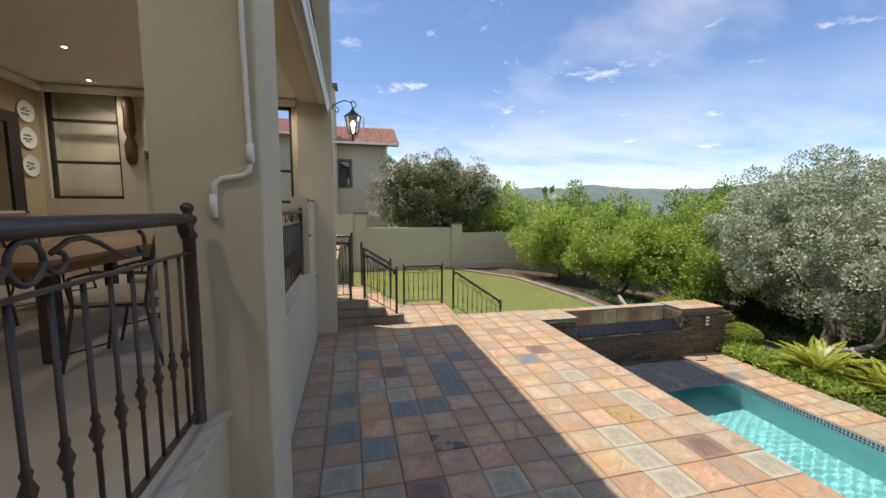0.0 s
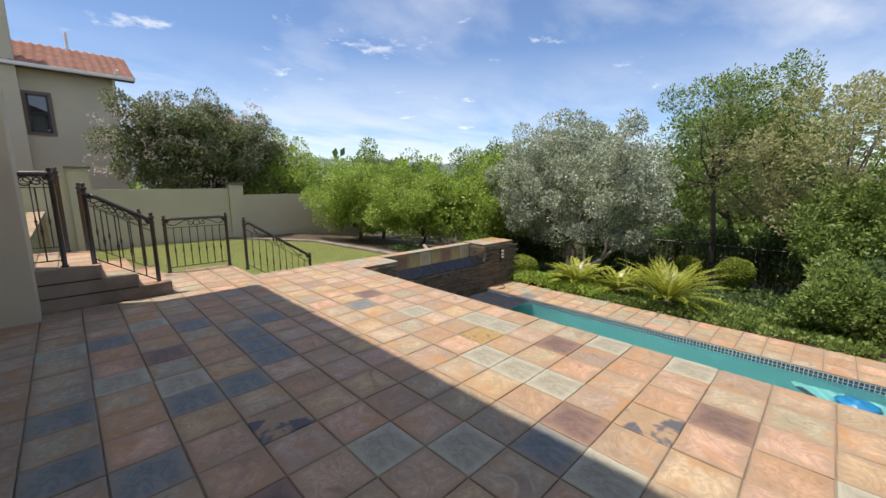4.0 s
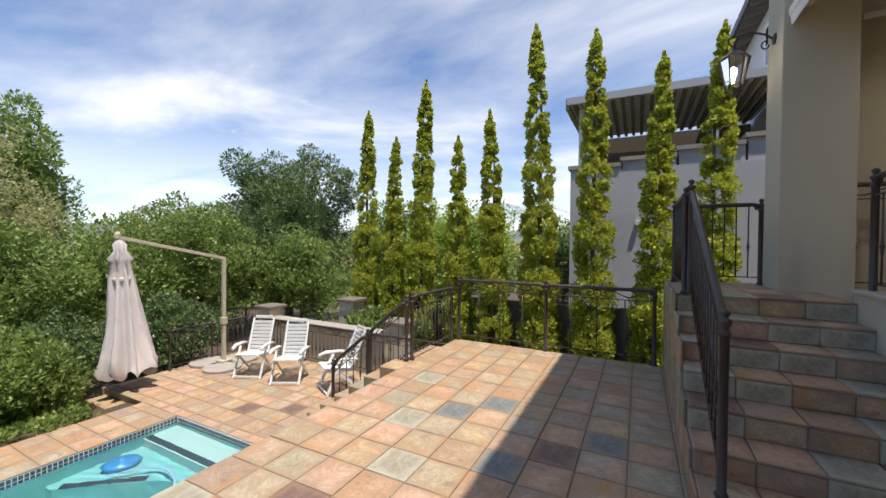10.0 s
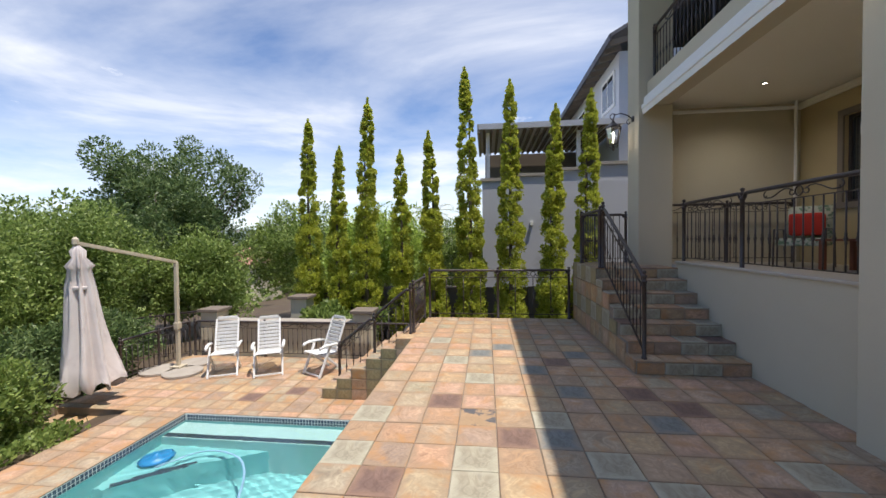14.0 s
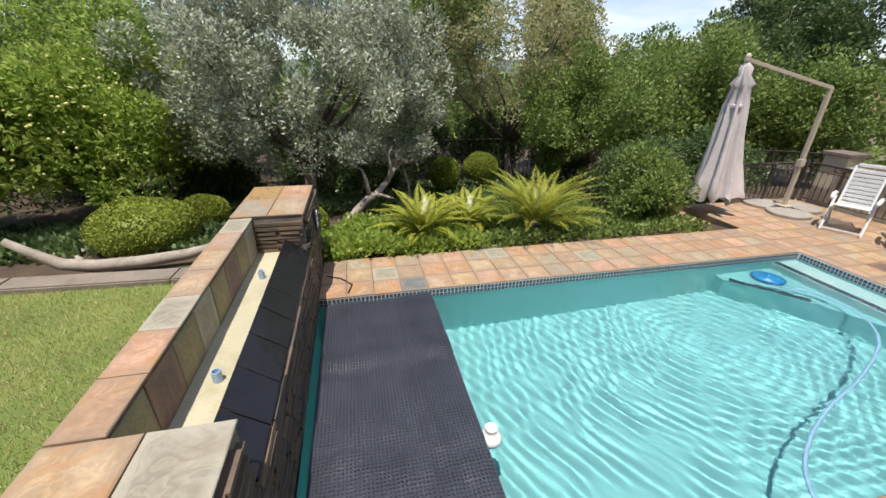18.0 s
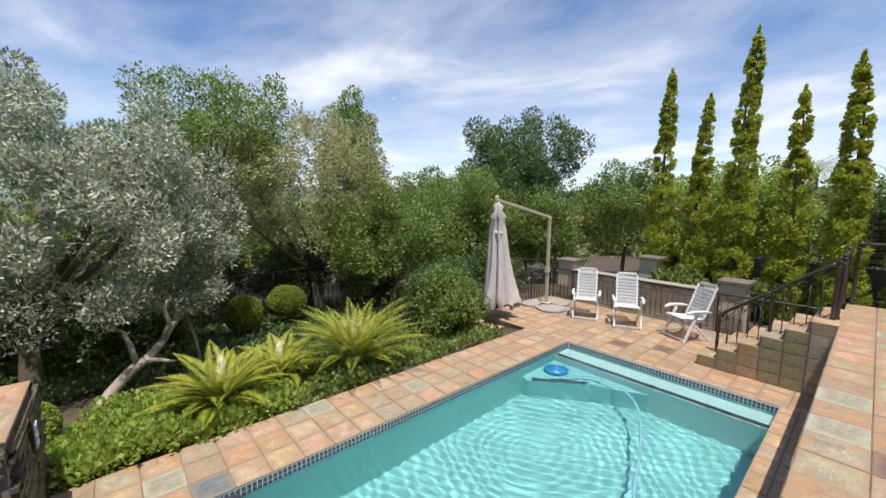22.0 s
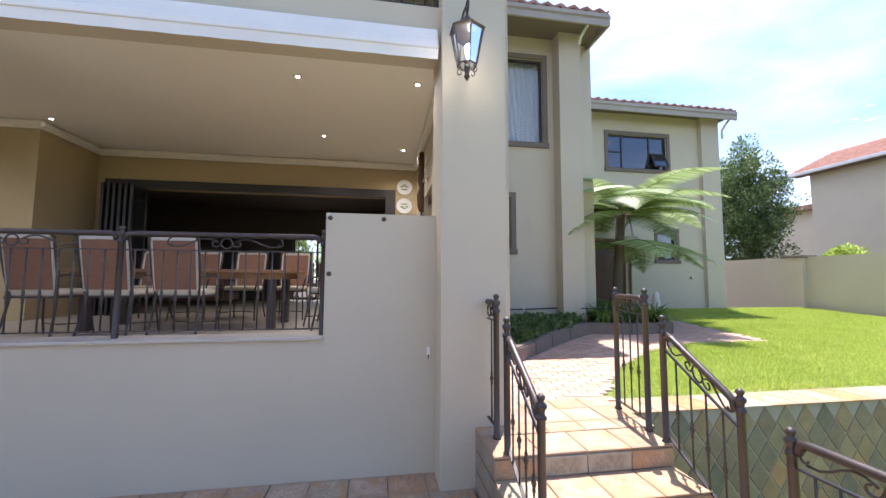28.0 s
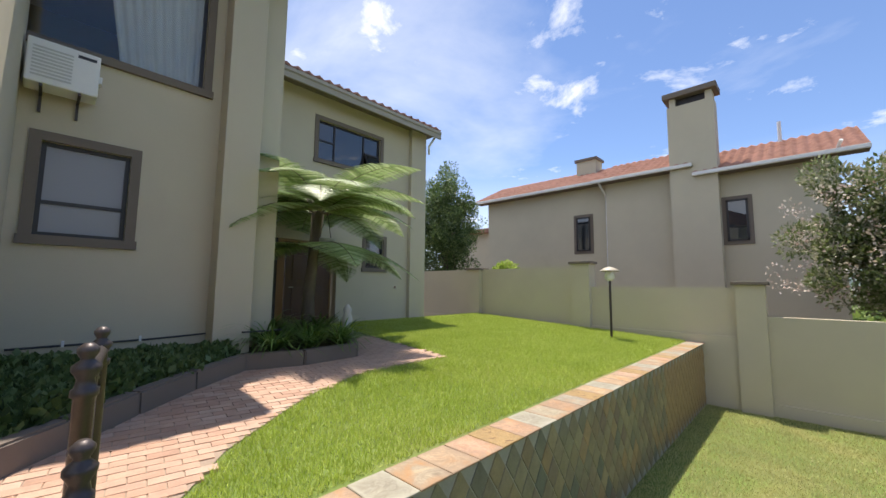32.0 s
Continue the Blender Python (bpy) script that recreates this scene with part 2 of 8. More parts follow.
def leaf_material(name, dark, mid, light, gloss=0.5, thin=0.35):
    """Foliage: each leaf takes its own tone; light passes through."""
    m = bpy.data.materials.new(name)
    m.use_nodes = True
    t = m.node_tree
    bsdf = t.nodes["Principled BSDF"]
    geo = t.nodes.new("ShaderNodeNewGeometry")
    patch = noise_tex(t, geo.outputs["Position"], 1.3, 2.0)
    f = math_node(t, "ADD", math_node(t, "MULTIPLY", geo.outputs["Random Per Island"], 0.6), math_node(t, "MULTIPLY", patch, 0.4))
    colour = ramp(t, f, [(0.12, dark), (0.5, mid), (0.85, light)])
    t.links.new(colour, bsdf.inputs["Base Color"])
    bsdf.inputs["Roughness"].default_value = gloss
    bsdf.inputs["Specular IOR Level"].default_value = 0.35
    tr = t.nodes.new("ShaderNodeBsdfTranslucent")
    t.links.new(colour, tr.inputs[0])
    mix = t.nodes.new("ShaderNodeMixShader")
    mix.inputs[0].default_value = thin
    t.links.new(bsdf.outputs[0], mix.inputs[1])
    t.links.new(tr.outputs[0], mix.inputs[2])
    t.links.new(mix.outputs[0], t.nodes["Material Output"].inputs[0])
    return m


leaf_lime = leaf_material("lime_leaf", (0.20, 0.29, 0.05), (0.36, 0.48, 0.09), (0.56, 0.65, 0.18), 0.45, 0.48)
leaf_olive = leaf_material("olive_leaf", (0.15, 0.18, 0.10), (0.43, 0.47, 0.33), (0.78, 0.80, 0.66), 0.42, 0.25)
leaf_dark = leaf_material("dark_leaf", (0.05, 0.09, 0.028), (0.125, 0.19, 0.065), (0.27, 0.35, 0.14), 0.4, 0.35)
leaf_mid = leaf_material("green_leaf", (0.08, 0.13, 0.03), (0.22, 0.31, 0.075), (0.44, 0.53, 0.17), 0.45, 0.45)
leaf_dry = leaf_material("dry_olive_leaf", (0.27, 0.27, 0.12), (0.47, 0.46, 0.22), (0.66, 0.63, 0.35), 0.5, 0.5)
leaf_willow = leaf_material("willow_leaf", (0.24, 0.30, 0.07), (0.44, 0.50, 0.14), (0.62, 0.66, 0.26), 0.5, 0.5)
leaf_strap = leaf_material("strap_leaf", (0.08, 0.15, 0.03), (0.16, 0.27, 0.06), (0.30, 0.42, 0.12), 0.3, 0.3)
blossom = leaf_material("pale_blossom", (0.55, 0.38, 0.32), (0.70, 0.58, 0.50), (0.80, 0.72, 0.66), 0.6, 0.3)
leaf_gold = leaf_material("golden_cypress_leaf", (0.24, 0.30, 0.045), (0.46, 0.51, 0.07), (0.70, 0.69, 0.12), 0.55, 0.48)
leaf_cycad = leaf_material("cycad_leaf", (0.16, 0.20, 0.02), (0.31, 0.34, 0.04), (0.50, 0.49, 0.09), 0.35, 0.25)
leaf_fern = leaf_material("fern_leaf", (0.15, 0.23, 0.07), (0.34, 0.45, 0.18), (0.60, 0.68, 0.38), 0.4, 0.3)
leaf_ball = leaf_material("clipped_leaf", (0.12, 0.16, 0.02), (0.27, 0.33, 0.05), (0.46, 0.50, 0.10))
leaf_flower = leaf_material("blossom_leaf", (0.09, 0.13, 0.04), (0.19, 0.235, 0.085), (0.50, 0.46, 0.36), 0.5, 0.4)
grass_leaf = leaf_material("grass_blade", (0.31, 0.41, 0.05), (0.49, 0.59, 0.10), (0.67, 0.73, 0.22), 0.6, 0.3)
dry_grass = leaf_material("dry_grass_blade", (0.36, 0.36, 0.13), (0.53, 0.51, 0.21), (0.67, 0.62, 0.34), 0.6, 0.3)
lemon = material("lemon_skin", (0.66, 0.64, 0.22), 0.45, vary=0.1, bump=0.1)
bark = material("grey_bark", (0.16, 0.13, 0.10), 0.9, vary=0.4, scale=7, fine=50, bump=0.9, stretch=(1, 1, 0.25))
dead_wood = material("bleached_wood", (0.42, 0.36, 0.29), 0.8, vary=0.3, scale=7, fine=50, bump=0.7, stretch=(1, 1, 0.3), stain=(0.2, 0.16, 0.12), stain_at=(0.5, 0.7), stain_scale=3)
# blue-green base puts the distance haze into the hill colour
far_hill = material("hill_in_haze_colour", (0.11, 0.15, 0.13), 0.95, vary=0.35, scale=0.02, fine=0.15, bump=0.0, space="World", stain=(0.20, 0.17, 0.14), stain_at=(0.5, 0.7), stain_scale=0.012)
plastic = material("white_plastic", (0.78, 0.78, 0.76), 0.4, vary=0.05, bump=0.03)
canvas = material("mauve_canvas", (0.66, 0.60, 0.58), 0.85, vary=0.10, scale=4, fine=150, bump=0.15, stain=(0.54, 0.47, 0.46), stain_at=(0.55, 0.75), stain_scale=3)
cream_metal = material("cream_metal", (0.55, 0.48, 0.36), 0.5, vary=0.1, bump=0.05)
concrete = material("grey_concrete", (0.38, 0.34, 0.29), 0.9, vary=0.18, scale=4, fine=70, bump=0.3)
kerb_stone = material("weathered_kerb_stone", (0.27, 0.225, 0.18), 0.9, vary=0.3, scale=4, fine=50, bump=0.5, space="World", stain=(0.15, 0.12, 0.09), stain_at=(0.5, 0.7), stain_scale=2.5)
terracotta = material("terracotta_roof", (0.44, 0.235, 0.18), 0.9, spec=0.12, vary=0.3, scale=3, fine=40, bump=0.2, space="World", stain=(0.3, 0.15, 0.1), stain_at=(0.5, 0.7), stain_scale=2)
dark_frame = material("dark_window_paint", (0.035, 0.03, 0.03), 0.45, vary=0.15, bump=0.04)
dark_wood = material("dark_wood", (0.10, 0.045, 0.025), 0.5, vary=0.35, scale=6, fine=40, bump=0.2, stretch=(1, 1, 0.12))
table_wood = material("oiled_table_wood", (0.32, 0.17, 0.075), 0.45, vary=0.3, scale=6, fine=40, bump=0.15, stretch=(0.15, 1, 1))
woven = material("brown_woven_sling", (0.27, 0.13, 0.075), 0.8, vary=0.2, scale=30, fine=220, bump=0.4)
cushion = material("cream_cushion", (0.60, 0.54, 0.45), 0.9, vary=0.1, scale=6, fine=160, bump=0.2)
red_cloth = material("red_cushion", (0.50, 0.03, 0.015), 0.85, vary=0.12, scale=6, fine=160, bump=0.2)
floral = material("floral_cushion", (0.45, 0.45, 0.36), 0.9, vary=0.2, scale=12, fine=60, bump=0.1, stain=(0.12, 0.2, 0.13), stain_at=(0.5, 0.58), stain_scale=14)
brick_paver = material("clay_paver", (0.5, 0.3, 0.21), 0.85, vary=0.22, scale=6, fine=70, bump=0.4,
                       random_stops=[(0, (0.52, 0.31, 0.21)), (0.3, (0.58, 0.39, 0.28)), (0.6, (0.48, 0.29, 0.20)), (1.0, (0.60, 0.42, 0.31))])
joint_sand = material("paver_joint_sand", (0.40, 0.30, 0.22), 0.95, vary=0.2, scale=5, fine=60, bump=0.3, space="World")
clad_joint = material("pale_cladding_joint", (0.40, 0.38, 0.31), 0.9, vary=0.2, scale=5, fine=60, bump=0.3, space="World")
clad = material("green_slate_cladding", (0.2, 0.19, 0.13), 0.6, vary=0.3, scale=6, fine=50, bump=0.5, spec=0.35,
                random_stops=[(0, (0.27, 0.23, 0.15)), (0.18, (0.38, 0.31, 0.18)), (0.34, (0.17, 0.18, 0.14)), (0.5, (0.40, 0.27, 0.14)), (0.66, (0.28, 0.26, 0.16)), (0.82, (0.24, 0.18, 0.13)), (1, (0.36, 0.31, 0.18))])
stack_stone = material("stacked_stone", (0.13, 0.10, 0.075), 0.6, vary=0.35, scale=8, fine=60, bump=0.6,
                       random_stops=[(0, (0.11, 0.085, 0.065)), (0.4, (0.19, 0.135, 0.09)), (0.7, (0.075, 0.07, 0.065)), (1, (0.24, 0.16, 0.10))])
black_tile = material("black_glazed_tile", (0.016, 0.017, 0.02), 0.16, vary=0.3, bump=0.05, spec=0.35)
strip_tile = material("dark_strip_tile", (0.04, 0.055, 0.075), 0.4, vary=0.3, scale=20, fine=80, bump=0.1)
mosaic = material("blue_grey_mosaic", (0.085, 0.115, 0.16), 0.3, vary=0.3, scale=20, fine=80, bump=0.1)
cream_basin = material("cream_basin", (0.56, 0.52, 0.36), 0.75, vary=0.2, scale=3, fine=60, bump=0.15, stain=(0.36, 0.32, 0.16), stain_at=(0.5, 0.75), stain_scale=2)
cover_cloth = material("bubble_pool_cover", (0.052, 0.058, 0.075), 0.36, vary=0.3, scale=2.5, fine=120, bump=1.0)
blue_plastic = material("blue_plastic", (0.03, 0.28, 0.62), 0.35, vary=0.1, bump=0.05)
pale_blue_plastic = material("pale_blue_hose", (0.40, 0.55, 0.74), 0.4, vary=0.08, bump=0.05)
pale_tile = material("pale_floor_tile", (0.52, 0.47, 0.40), 0.45, vary=0.1, scale=2, fine=60, bump=0.05, space="World")
steel = material("canopy_steel", (0.55, 0.54, 0.50), 0.5, vary=0.1, bump=0.05)
curtain = material("white_curtain", (0.78, 0.77, 0.73), 0.9, vary=0.06, bump=0.1)
statue_stone = material("white_statue_stone", (0.62, 0.60, 0.56), 0.8, vary=0.2, bump=0.3)
red_brown = material("red_brown_wood", (0.17, 0.05, 0.025), 0.5, vary=0.3, scale=6, fine=40, bump=0.15)


def glass(name, tint, rough=0.02, see=0.3, ior=1.5):
    """Window glass: partly clear, mirror-like at the surface."""
    m = bpy.data.materials.new(name)
    m.use_nodes = True
    b = m.node_tree.nodes["Principled BSDF"]
    b.inputs["Base Color"].default_value = (*tint, 1)
    b.inputs["Roughness"].default_value = rough
    b.inputs["Transmission Weight"].default_value = see
    b.inputs["IOR"].default_value = ior
    return m


pane_dark = glass("dark_window_glass", (0.03, 0.035, 0.04), 0.02, 0.0, 2.0)
pane_clear = glass("clear_glass", (0.9, 0.93, 0.93), 0.01, 1.0)
pane_frost = glass("frosted_window_glass", (0.28, 0.27, 0.29), 0.25, 0.0)


def water_material():
    m = bpy.data.materials.new("pool_water")
    m.use_nodes = True
    t = m.node_tree
    b = t.nodes["Principled BSDF"]
    b.inputs["Base Color"].default_value = (0.78, 0.96, 0.97, 1)
    b.inputs["Roughness"].default_value = 0.0
    b.inputs["IOR"].default_value = 1.33
    b.inputs["Transmission Weight"].default_value = 1.0
    pos = t.nodes.new("ShaderNodeNewGeometry").outputs["Position"]
    ripple = noise_tex(t, pos, 16.0, 2.0, 0.5, 0.8)
    bump = t.nodes.new("ShaderNodeBump")
    bump.inputs["Strength"].default_value, bump.inputs["Distance"].default_value = 0.12, 0.02
    t.links.new(ripple, bump.inputs["Height"])
    t.links.new(bump.outputs[0], b.inputs["Normal"])
    return m


water = water_material()


def basin_material():
    """Pool plaster."""
    return material("pool_plaster", (0.235, 0.535, 0.54), 0.6, vary=0.08, scale=1.3, fine=30, bump=0.1, space="World")


pool_paint = basin_material()
ledge_paint = material("pale_ledge_plaster", (0.48, 0.63, 0.61), 0.6, vary=0.1, scale=1.3, fine=30, bump=0.1, space="World")


def lamp_glow(name, colour, strength):
    m = bpy.data.materials.new(name)
    m.use_nodes = True
    b = m.node_tree.nodes["Principled BSDF"]
    b.inputs["Base Color"].default_value = (*colour, 1)
    b.inputs["Emission Color"].default_value = (*colour, 1)
    b.inputs["Emission Strength"].default_value = strength
    return m


bulb_glow = lamp_glow("lit_bulb", (1.0, 0.93, 0.8), 6.0)

# ---- mesh tools ----
P = 0.345                     # pitch of the slate tiles
OX, OY = 2.30, 1.50           # a joint crossing of the terrace tiles
WALL = -0.79                  # face of the parapet
DECK, LAWN, PATIO, PATH_Z, CEIL = -1.10, -1.15, 1.20, 0.52, 4.22


def part(name, bm, mat, parent=None, label="", smooth=False):
    """Links a bmesh (or a mesh) as one mesh object under a thing or a part."""
    if isinstance(bm, bmesh.types.BMesh):
        me = bpy.data.meshes.new(name)
        bm.normal_update()
        bm.to_mesh(me)
        bm.free()
    else:
        me = bm
    if smooth:
        me.polygons.foreach_set("use_smooth", [True] * len(me.polygons))
    if mat and not me.materials:
        me.materials.append(mat)
    ob = new(name, me)
    if parent:
        ob.parent = parent
    if label:
        ob["label"] = label
    return ob


def thing(name, label, category, group="", kind="", at=(0, 0, 0), turn=0):
    ob = tagged(new(name), label, category, group, kind)
    ob.empty_display_size = 0.1
    ob.matrix_basis = pose(*at, 0, 0, turn)
    return ob


def box(bm, x0, x1, y0, y1, z0, z1, bevel=0.0):
    r = bmesh.ops.create_cube(bm, size=1.0, matrix=Matrix.Translation(((x0 + x1) / 2, (y0 + y1) / 2, (z0 + z1) / 2)) @ Matrix.Diagonal((x1 - x0, y1 - y0, z1 - z0, 1)))
    if bevel:
        edges = list({e for v in r["verts"] for e in v.link_edges})
        bmesh.ops.bevel(bm, geom=edges, offset=bevel, segments=2, affect="EDGES", profile=0.6)
    return bm


def boxm(*a, **k):
    return box(bmesh.new(), *a, **k)


def beam(bm, a, b, w, h, bevel=0.0):
    """A bar of w x h from a to b."""
    a, b = Vector(a), Vector(b)
    d = b - a
    q = d.to_track_quat("X", "Z").to_matrix().to_4x4()
    r = bmesh.ops.create_cube(bm, size=1.0, matrix=Matrix.Translation((a + b) / 2) @ q @ Matrix.Diagonal((d.length, w, h, 1)))
    if bevel:
        bmesh.ops.bevel(bm, geom=list({e for v in r["verts"] for e in v.link_edges}), offset=bevel, segments=2, affect="EDGES")
    return bm


def prism(bm, pts, z0, z1):
    """An upright prism over a plan outline."""
    lo = [bm.verts.new((x, y, z0)) for x, y in pts]
    hi = [bm.verts.new((x, y, z1)) for x, y in pts]
    n = len(pts)
    bm.faces.new(lo[::-1])
    bm.faces.new(hi)
    for i in range(n):
        bm.faces.new((lo[i], lo[(i + 1) % n], hi[(i + 1) % n], hi[i]))
    return bm


def tube(bm, pts, radius, sides=6, closed=False):
    """A round bar along points; radius may be a list."""
    pts = [Vector(p) for p in pts]
    n = len(pts)
    rad = radius if isinstance(radius, (list, tuple)) else [radius] * n
    rings = []
    ref = None
    for i, p in enumerate(pts):
        d = (pts[min(i + 1, n - 1)] - pts[max(i - 1, 0)])
        d = d.normalized() if d.length > 1e-9 else Vector((0, 0, 1))
        if ref is None:
            ref = d.orthogonal().normalized()
        u = (ref - d * ref.dot(d))
        u = u.normalized() if u.length > 1e-6 else d.orthogonal().normalized()
        ref = u
        v = d.cross(u)
        rings.append([bm.verts.new(p + (u * math.cos(a) + v * math.sin(a)) * rad[i]) for a in (2 * math.pi * k / sides for k in range(sides))])
    for a, b in zip(rings, rings[1:]):
        for k in range(sides):
            bm.faces.new((a[k], a[(k + 1) % sides], b[(k + 1) % sides], b[k]))
    bm.faces.new(rings[0][::-1])
    bm.faces.new(rings[-1])
    return bm


def lathe(bm, profile, sides=12, at=(0, 0, 0)):
    """A turned shape: (radius, height) rows round z."""
    rings = []
    for r, z in profile:
        rings.append([bm.verts.new((at[0] + max(r, 1e-4) * math.cos(2 * math.pi * k / sides), at[1] + max(r, 1e-4) * math.sin(2 * math.pi * k / sides), at[2] + z)) for k in range(sides)])
    for a, b in zip(rings, rings[1:]):
        for k in range(sides):
            bm.faces.new((a[k], a[(k + 1) % sides], b[(k + 1) % sides], b[k]))
    bm.faces.new(rings[0][::-1])
    bm.faces.new(rings[-1])
    return bm


def spiral(c, r0, r1, a0, a1, axis_u, axis_v, n=14):
    """Points of a scroll about c in the plane of two axes."""
    c, u, v = Vector(c), Vector(axis_u), Vector(axis_v)
    out = []
    for i in range(n + 1):
        f = i / n
        a, r = a0 + (a1 - a0) * f, r0 + (r1 - r0) * f
        out.append(c + u * (r * math.cos(a)) + v * (r * math.sin(a)))
    return out


def raw_mesh(name, verts, faces, mat):
    me = bpy.data.meshes.new(name)
    me.from_pydata(verts, [], faces)
    me.materials.append(mat)
    return me


def quads_mesh(name, v, mat, smooth=False):
    """A mesh of loose quads from an array (n, 4, 3)."""
    n = len(v)
    me = bpy.data.meshes.new(name)
    me.vertices.add(4 * n)
    me.vertices.foreach_set("co", np.ascontiguousarray(v, dtype=np.float32).ravel())
    me.loops.add(4 * n)
    me.loops.foreach_set("vertex_index", np.arange(4 * n, dtype=np.int32))
    me.polygons.add(n)
    me.polygons.foreach_set("loop_start", np.arange(0, 4 * n, 4, dtype=np.int32))
    me.polygons.foreach_set("loop_total", np.full(n, 4, dtype=np.int32))
    me.update(calc_edges=True)
    me.materials.append(mat)
    return me


def structure(name, bm, mat, label, category="wall", smooth=False):
    return tagged(part(name, bm, mat, None, "", smooth), label, category, "", "structure")


# ---- ground ----
def ground_height(x, y):
    """The garden falls away from the pool; far land lies lower."""
    z = LAWN - 0.04
    if x > 8.6:
        z -= min(x - 8.6, 7) * 0.13
    if x > 17:
        z -= min(x - 17, 60) * 0.1
    if y < -6:
        z -= min(-6 - y, 50) * 0.06
    if y > 22:
        z -= min(y - 22, 60) * 0.06
    return z


def ground_sheet():
    """One sheet to the horizon, with a hole for the pool."""
    bm = bmesh.new()
    xs = [-1500, -400, -120, -50, -20, -9, 0, 4.08, 7.34, 8.6, 11, 13, 15, 17, 22, 30, 45, 77, 150, 400, 1500]
    ys = [-1500, -400, -120, -56, -30, -16, -6, -3, -0.42, 7.0, 12, 17, 22, 30, 45, 82, 150, 400, 1500]
    v = {(i, j): bm.verts.new((x, y, ground_height(x, y))) for i, x in enumerate(xs) for j, y in enumerate(ys)}
    hole = (xs.index(4.08), ys.index(-0.42))
    for i in range(len(xs) - 1):
        for j in range(len(ys) - 1):
            if (i, j) != hole:
                bm.faces.new((v[i, j], v[i + 1, j], v[i + 1, j + 1], v[i, j + 1]))
    return bm


structure("ground", ground_sheet(), soil, "dark garden soil with dry leaf litter", "ground")
EDGE = OX + 4 * P
terrace = structure("floor_terrace", boxm(WALL, EDGE - 0.01, -3.02, 7.42, -1.4, -0.014), grout, "terrace of multicoloured slate tiles", "floor")
landing = structure("floor_landing", boxm(-0.3, 2.05, 7.42, 9.02, -1.4, -0.014), grout, "landing of multicoloured slate tiles", "floor")
corner = structure("floor_corner", boxm(2.05, EDGE - 0.01, 7.42, 7.8, -1.4, -0.014), grout, "terrace corner of slate tiles", "floor")
deck = structure("pavement_deck", boxm(EDGE, 9.75, -3.4, -0.43, -1.5, DECK - 0.012), grout, "lower pool deck of rust slate tiles", "pavement")
coping_far = structure("pavement_coping_far", boxm(7.37, 8.38, -0.43, 7.0, -1.5, DECK - 0.012), grout, "slate coping along the garden side of the pool", "pavement")
coping_near = structure("pavement_coping_near", boxm(EDGE, 4.07, -0.43, 7.0, -1.5, DECK - 0.012), grout, "narrow slate coping under the terrace edge", "pavement")

# ---- house shell ----
BACK, NEAR_BACK = -4.85, -3.6


def wall_with_holes(name, axis, face, depth, u0, u1, z0, z1, holes, mat, label):
    """A wall in the plane axis = face, going back by depth, with openings (u0, u1, z0, z1) cut through."""
    bm = bmesh.new()
    us = sorted({u0, u1, *[h[0] for h in holes], *[h[1] for h in holes]})
    zs = sorted({z0, z1, *[h[2] for h in holes], *[h[3] for h in holes]})
    for a, b in zip(us, us[1:]):
        run = None
        for c, d in zip(zs, zs[1:]):
            inside = any(h[0] <= a and b <= h[1] and h[2] <= c and d <= h[3] for h in holes)
            if not inside:
                run = [c, d] if run is None or run[1] != c else [run[0], d]
            if inside or d == zs[-1]:
                if run:
                    f0, f1 = sorted((face, face + depth))
                    if axis == "x":
                        box(bm, f0, f1, a, b, run[0], run[1])
                    else:
                        box(bm, a, b, f0, f1, run[0], run[1])
                run = None
    bmesh.ops.remove_doubles(bm, verts=bm.verts, dist=0.0005)
    return structure(name, bm, mat, label)


structure("wall_parapet", boxm(WALL - 0.25, WALL, 2.45, 7.15, -1.2, 1.27), plaster, "beige plastered parapet under the patio railing")
structure("wall_parapet_stairs", boxm(WALL - 0.25, WALL, -1.5, 1.9, -1.2, 1.27), plaster, "beige plastered parapet beside the steps")
structure("wall_screen", boxm(WALL - 0.25, WALL, 6.05, 7.15, 1.27, 2.48), plaster, "taller beige plastered screen wall at the end of the patio")
structure("floor_patio", boxm(BACK, WALL - 0.25, -3.0, 7.3, 1.0, PATIO), pale_tile, "pale tiled patio floor", "floor")
wall_with_holes("wall_back", "x", BACK, -0.25, 1.4, 7.3, 1.0, CEIL, [(1.75, 6.65, 1.0, 3.52)], inner_plaster, "ochre plastered back wall of the patio with a wide opening")
wall_with_holes("wall_back_near", "x", NEAR_BACK, -0.25, -3.0, 1.4, 1.0, CEIL, [(-1.85, -0.35, 2.25, 3.7)], inner_plaster, "ochre plastered wall of the patio with a window")
structure("wall_return", boxm(BACK, NEAR_BACK - 0.25, 1.15, 1.4, 1.0, CEIL), inner_plaster, "ochre plastered return wall of the patio")
structure("ceiling", boxm(BACK - 0.2, -0.8, -3.0, 7.5, CEIL, CEIL + 0.1), ceiling_paint, "smooth cream patio ceiling with small downlights", "ceiling")
COLX = -0.45
for k, (y0, y1) in enumerate(((-2.75, -2.2), (1.9, 2.45), (7.12, 7.75))):
    structure("column_%d" % (k + 1), boxm(-1.05, COLX if k != 1 else -0.58, y0, y1, -1.2, 7.22, bevel=0.012), plaster, "square beige plastered column of the veranda", "column")
structure("wall_beam", boxm(-1.0, -0.60, -2.2, 7.12, 4.14, 4.56), plaster, "beige plastered beam along the balcony", "beam")
structure("floor_balcony", boxm(-4.0, -1.0, -3.0, 7.5, CEIL + 0.1, 4.5), plaster, "balcony slab", "floor")
structure("wall_upper_beam", boxm(-0.95, -0.50, -2.76, 7.76, 6.6, 7.22), plaster, "beige plastered beam under the eaves", "beam")
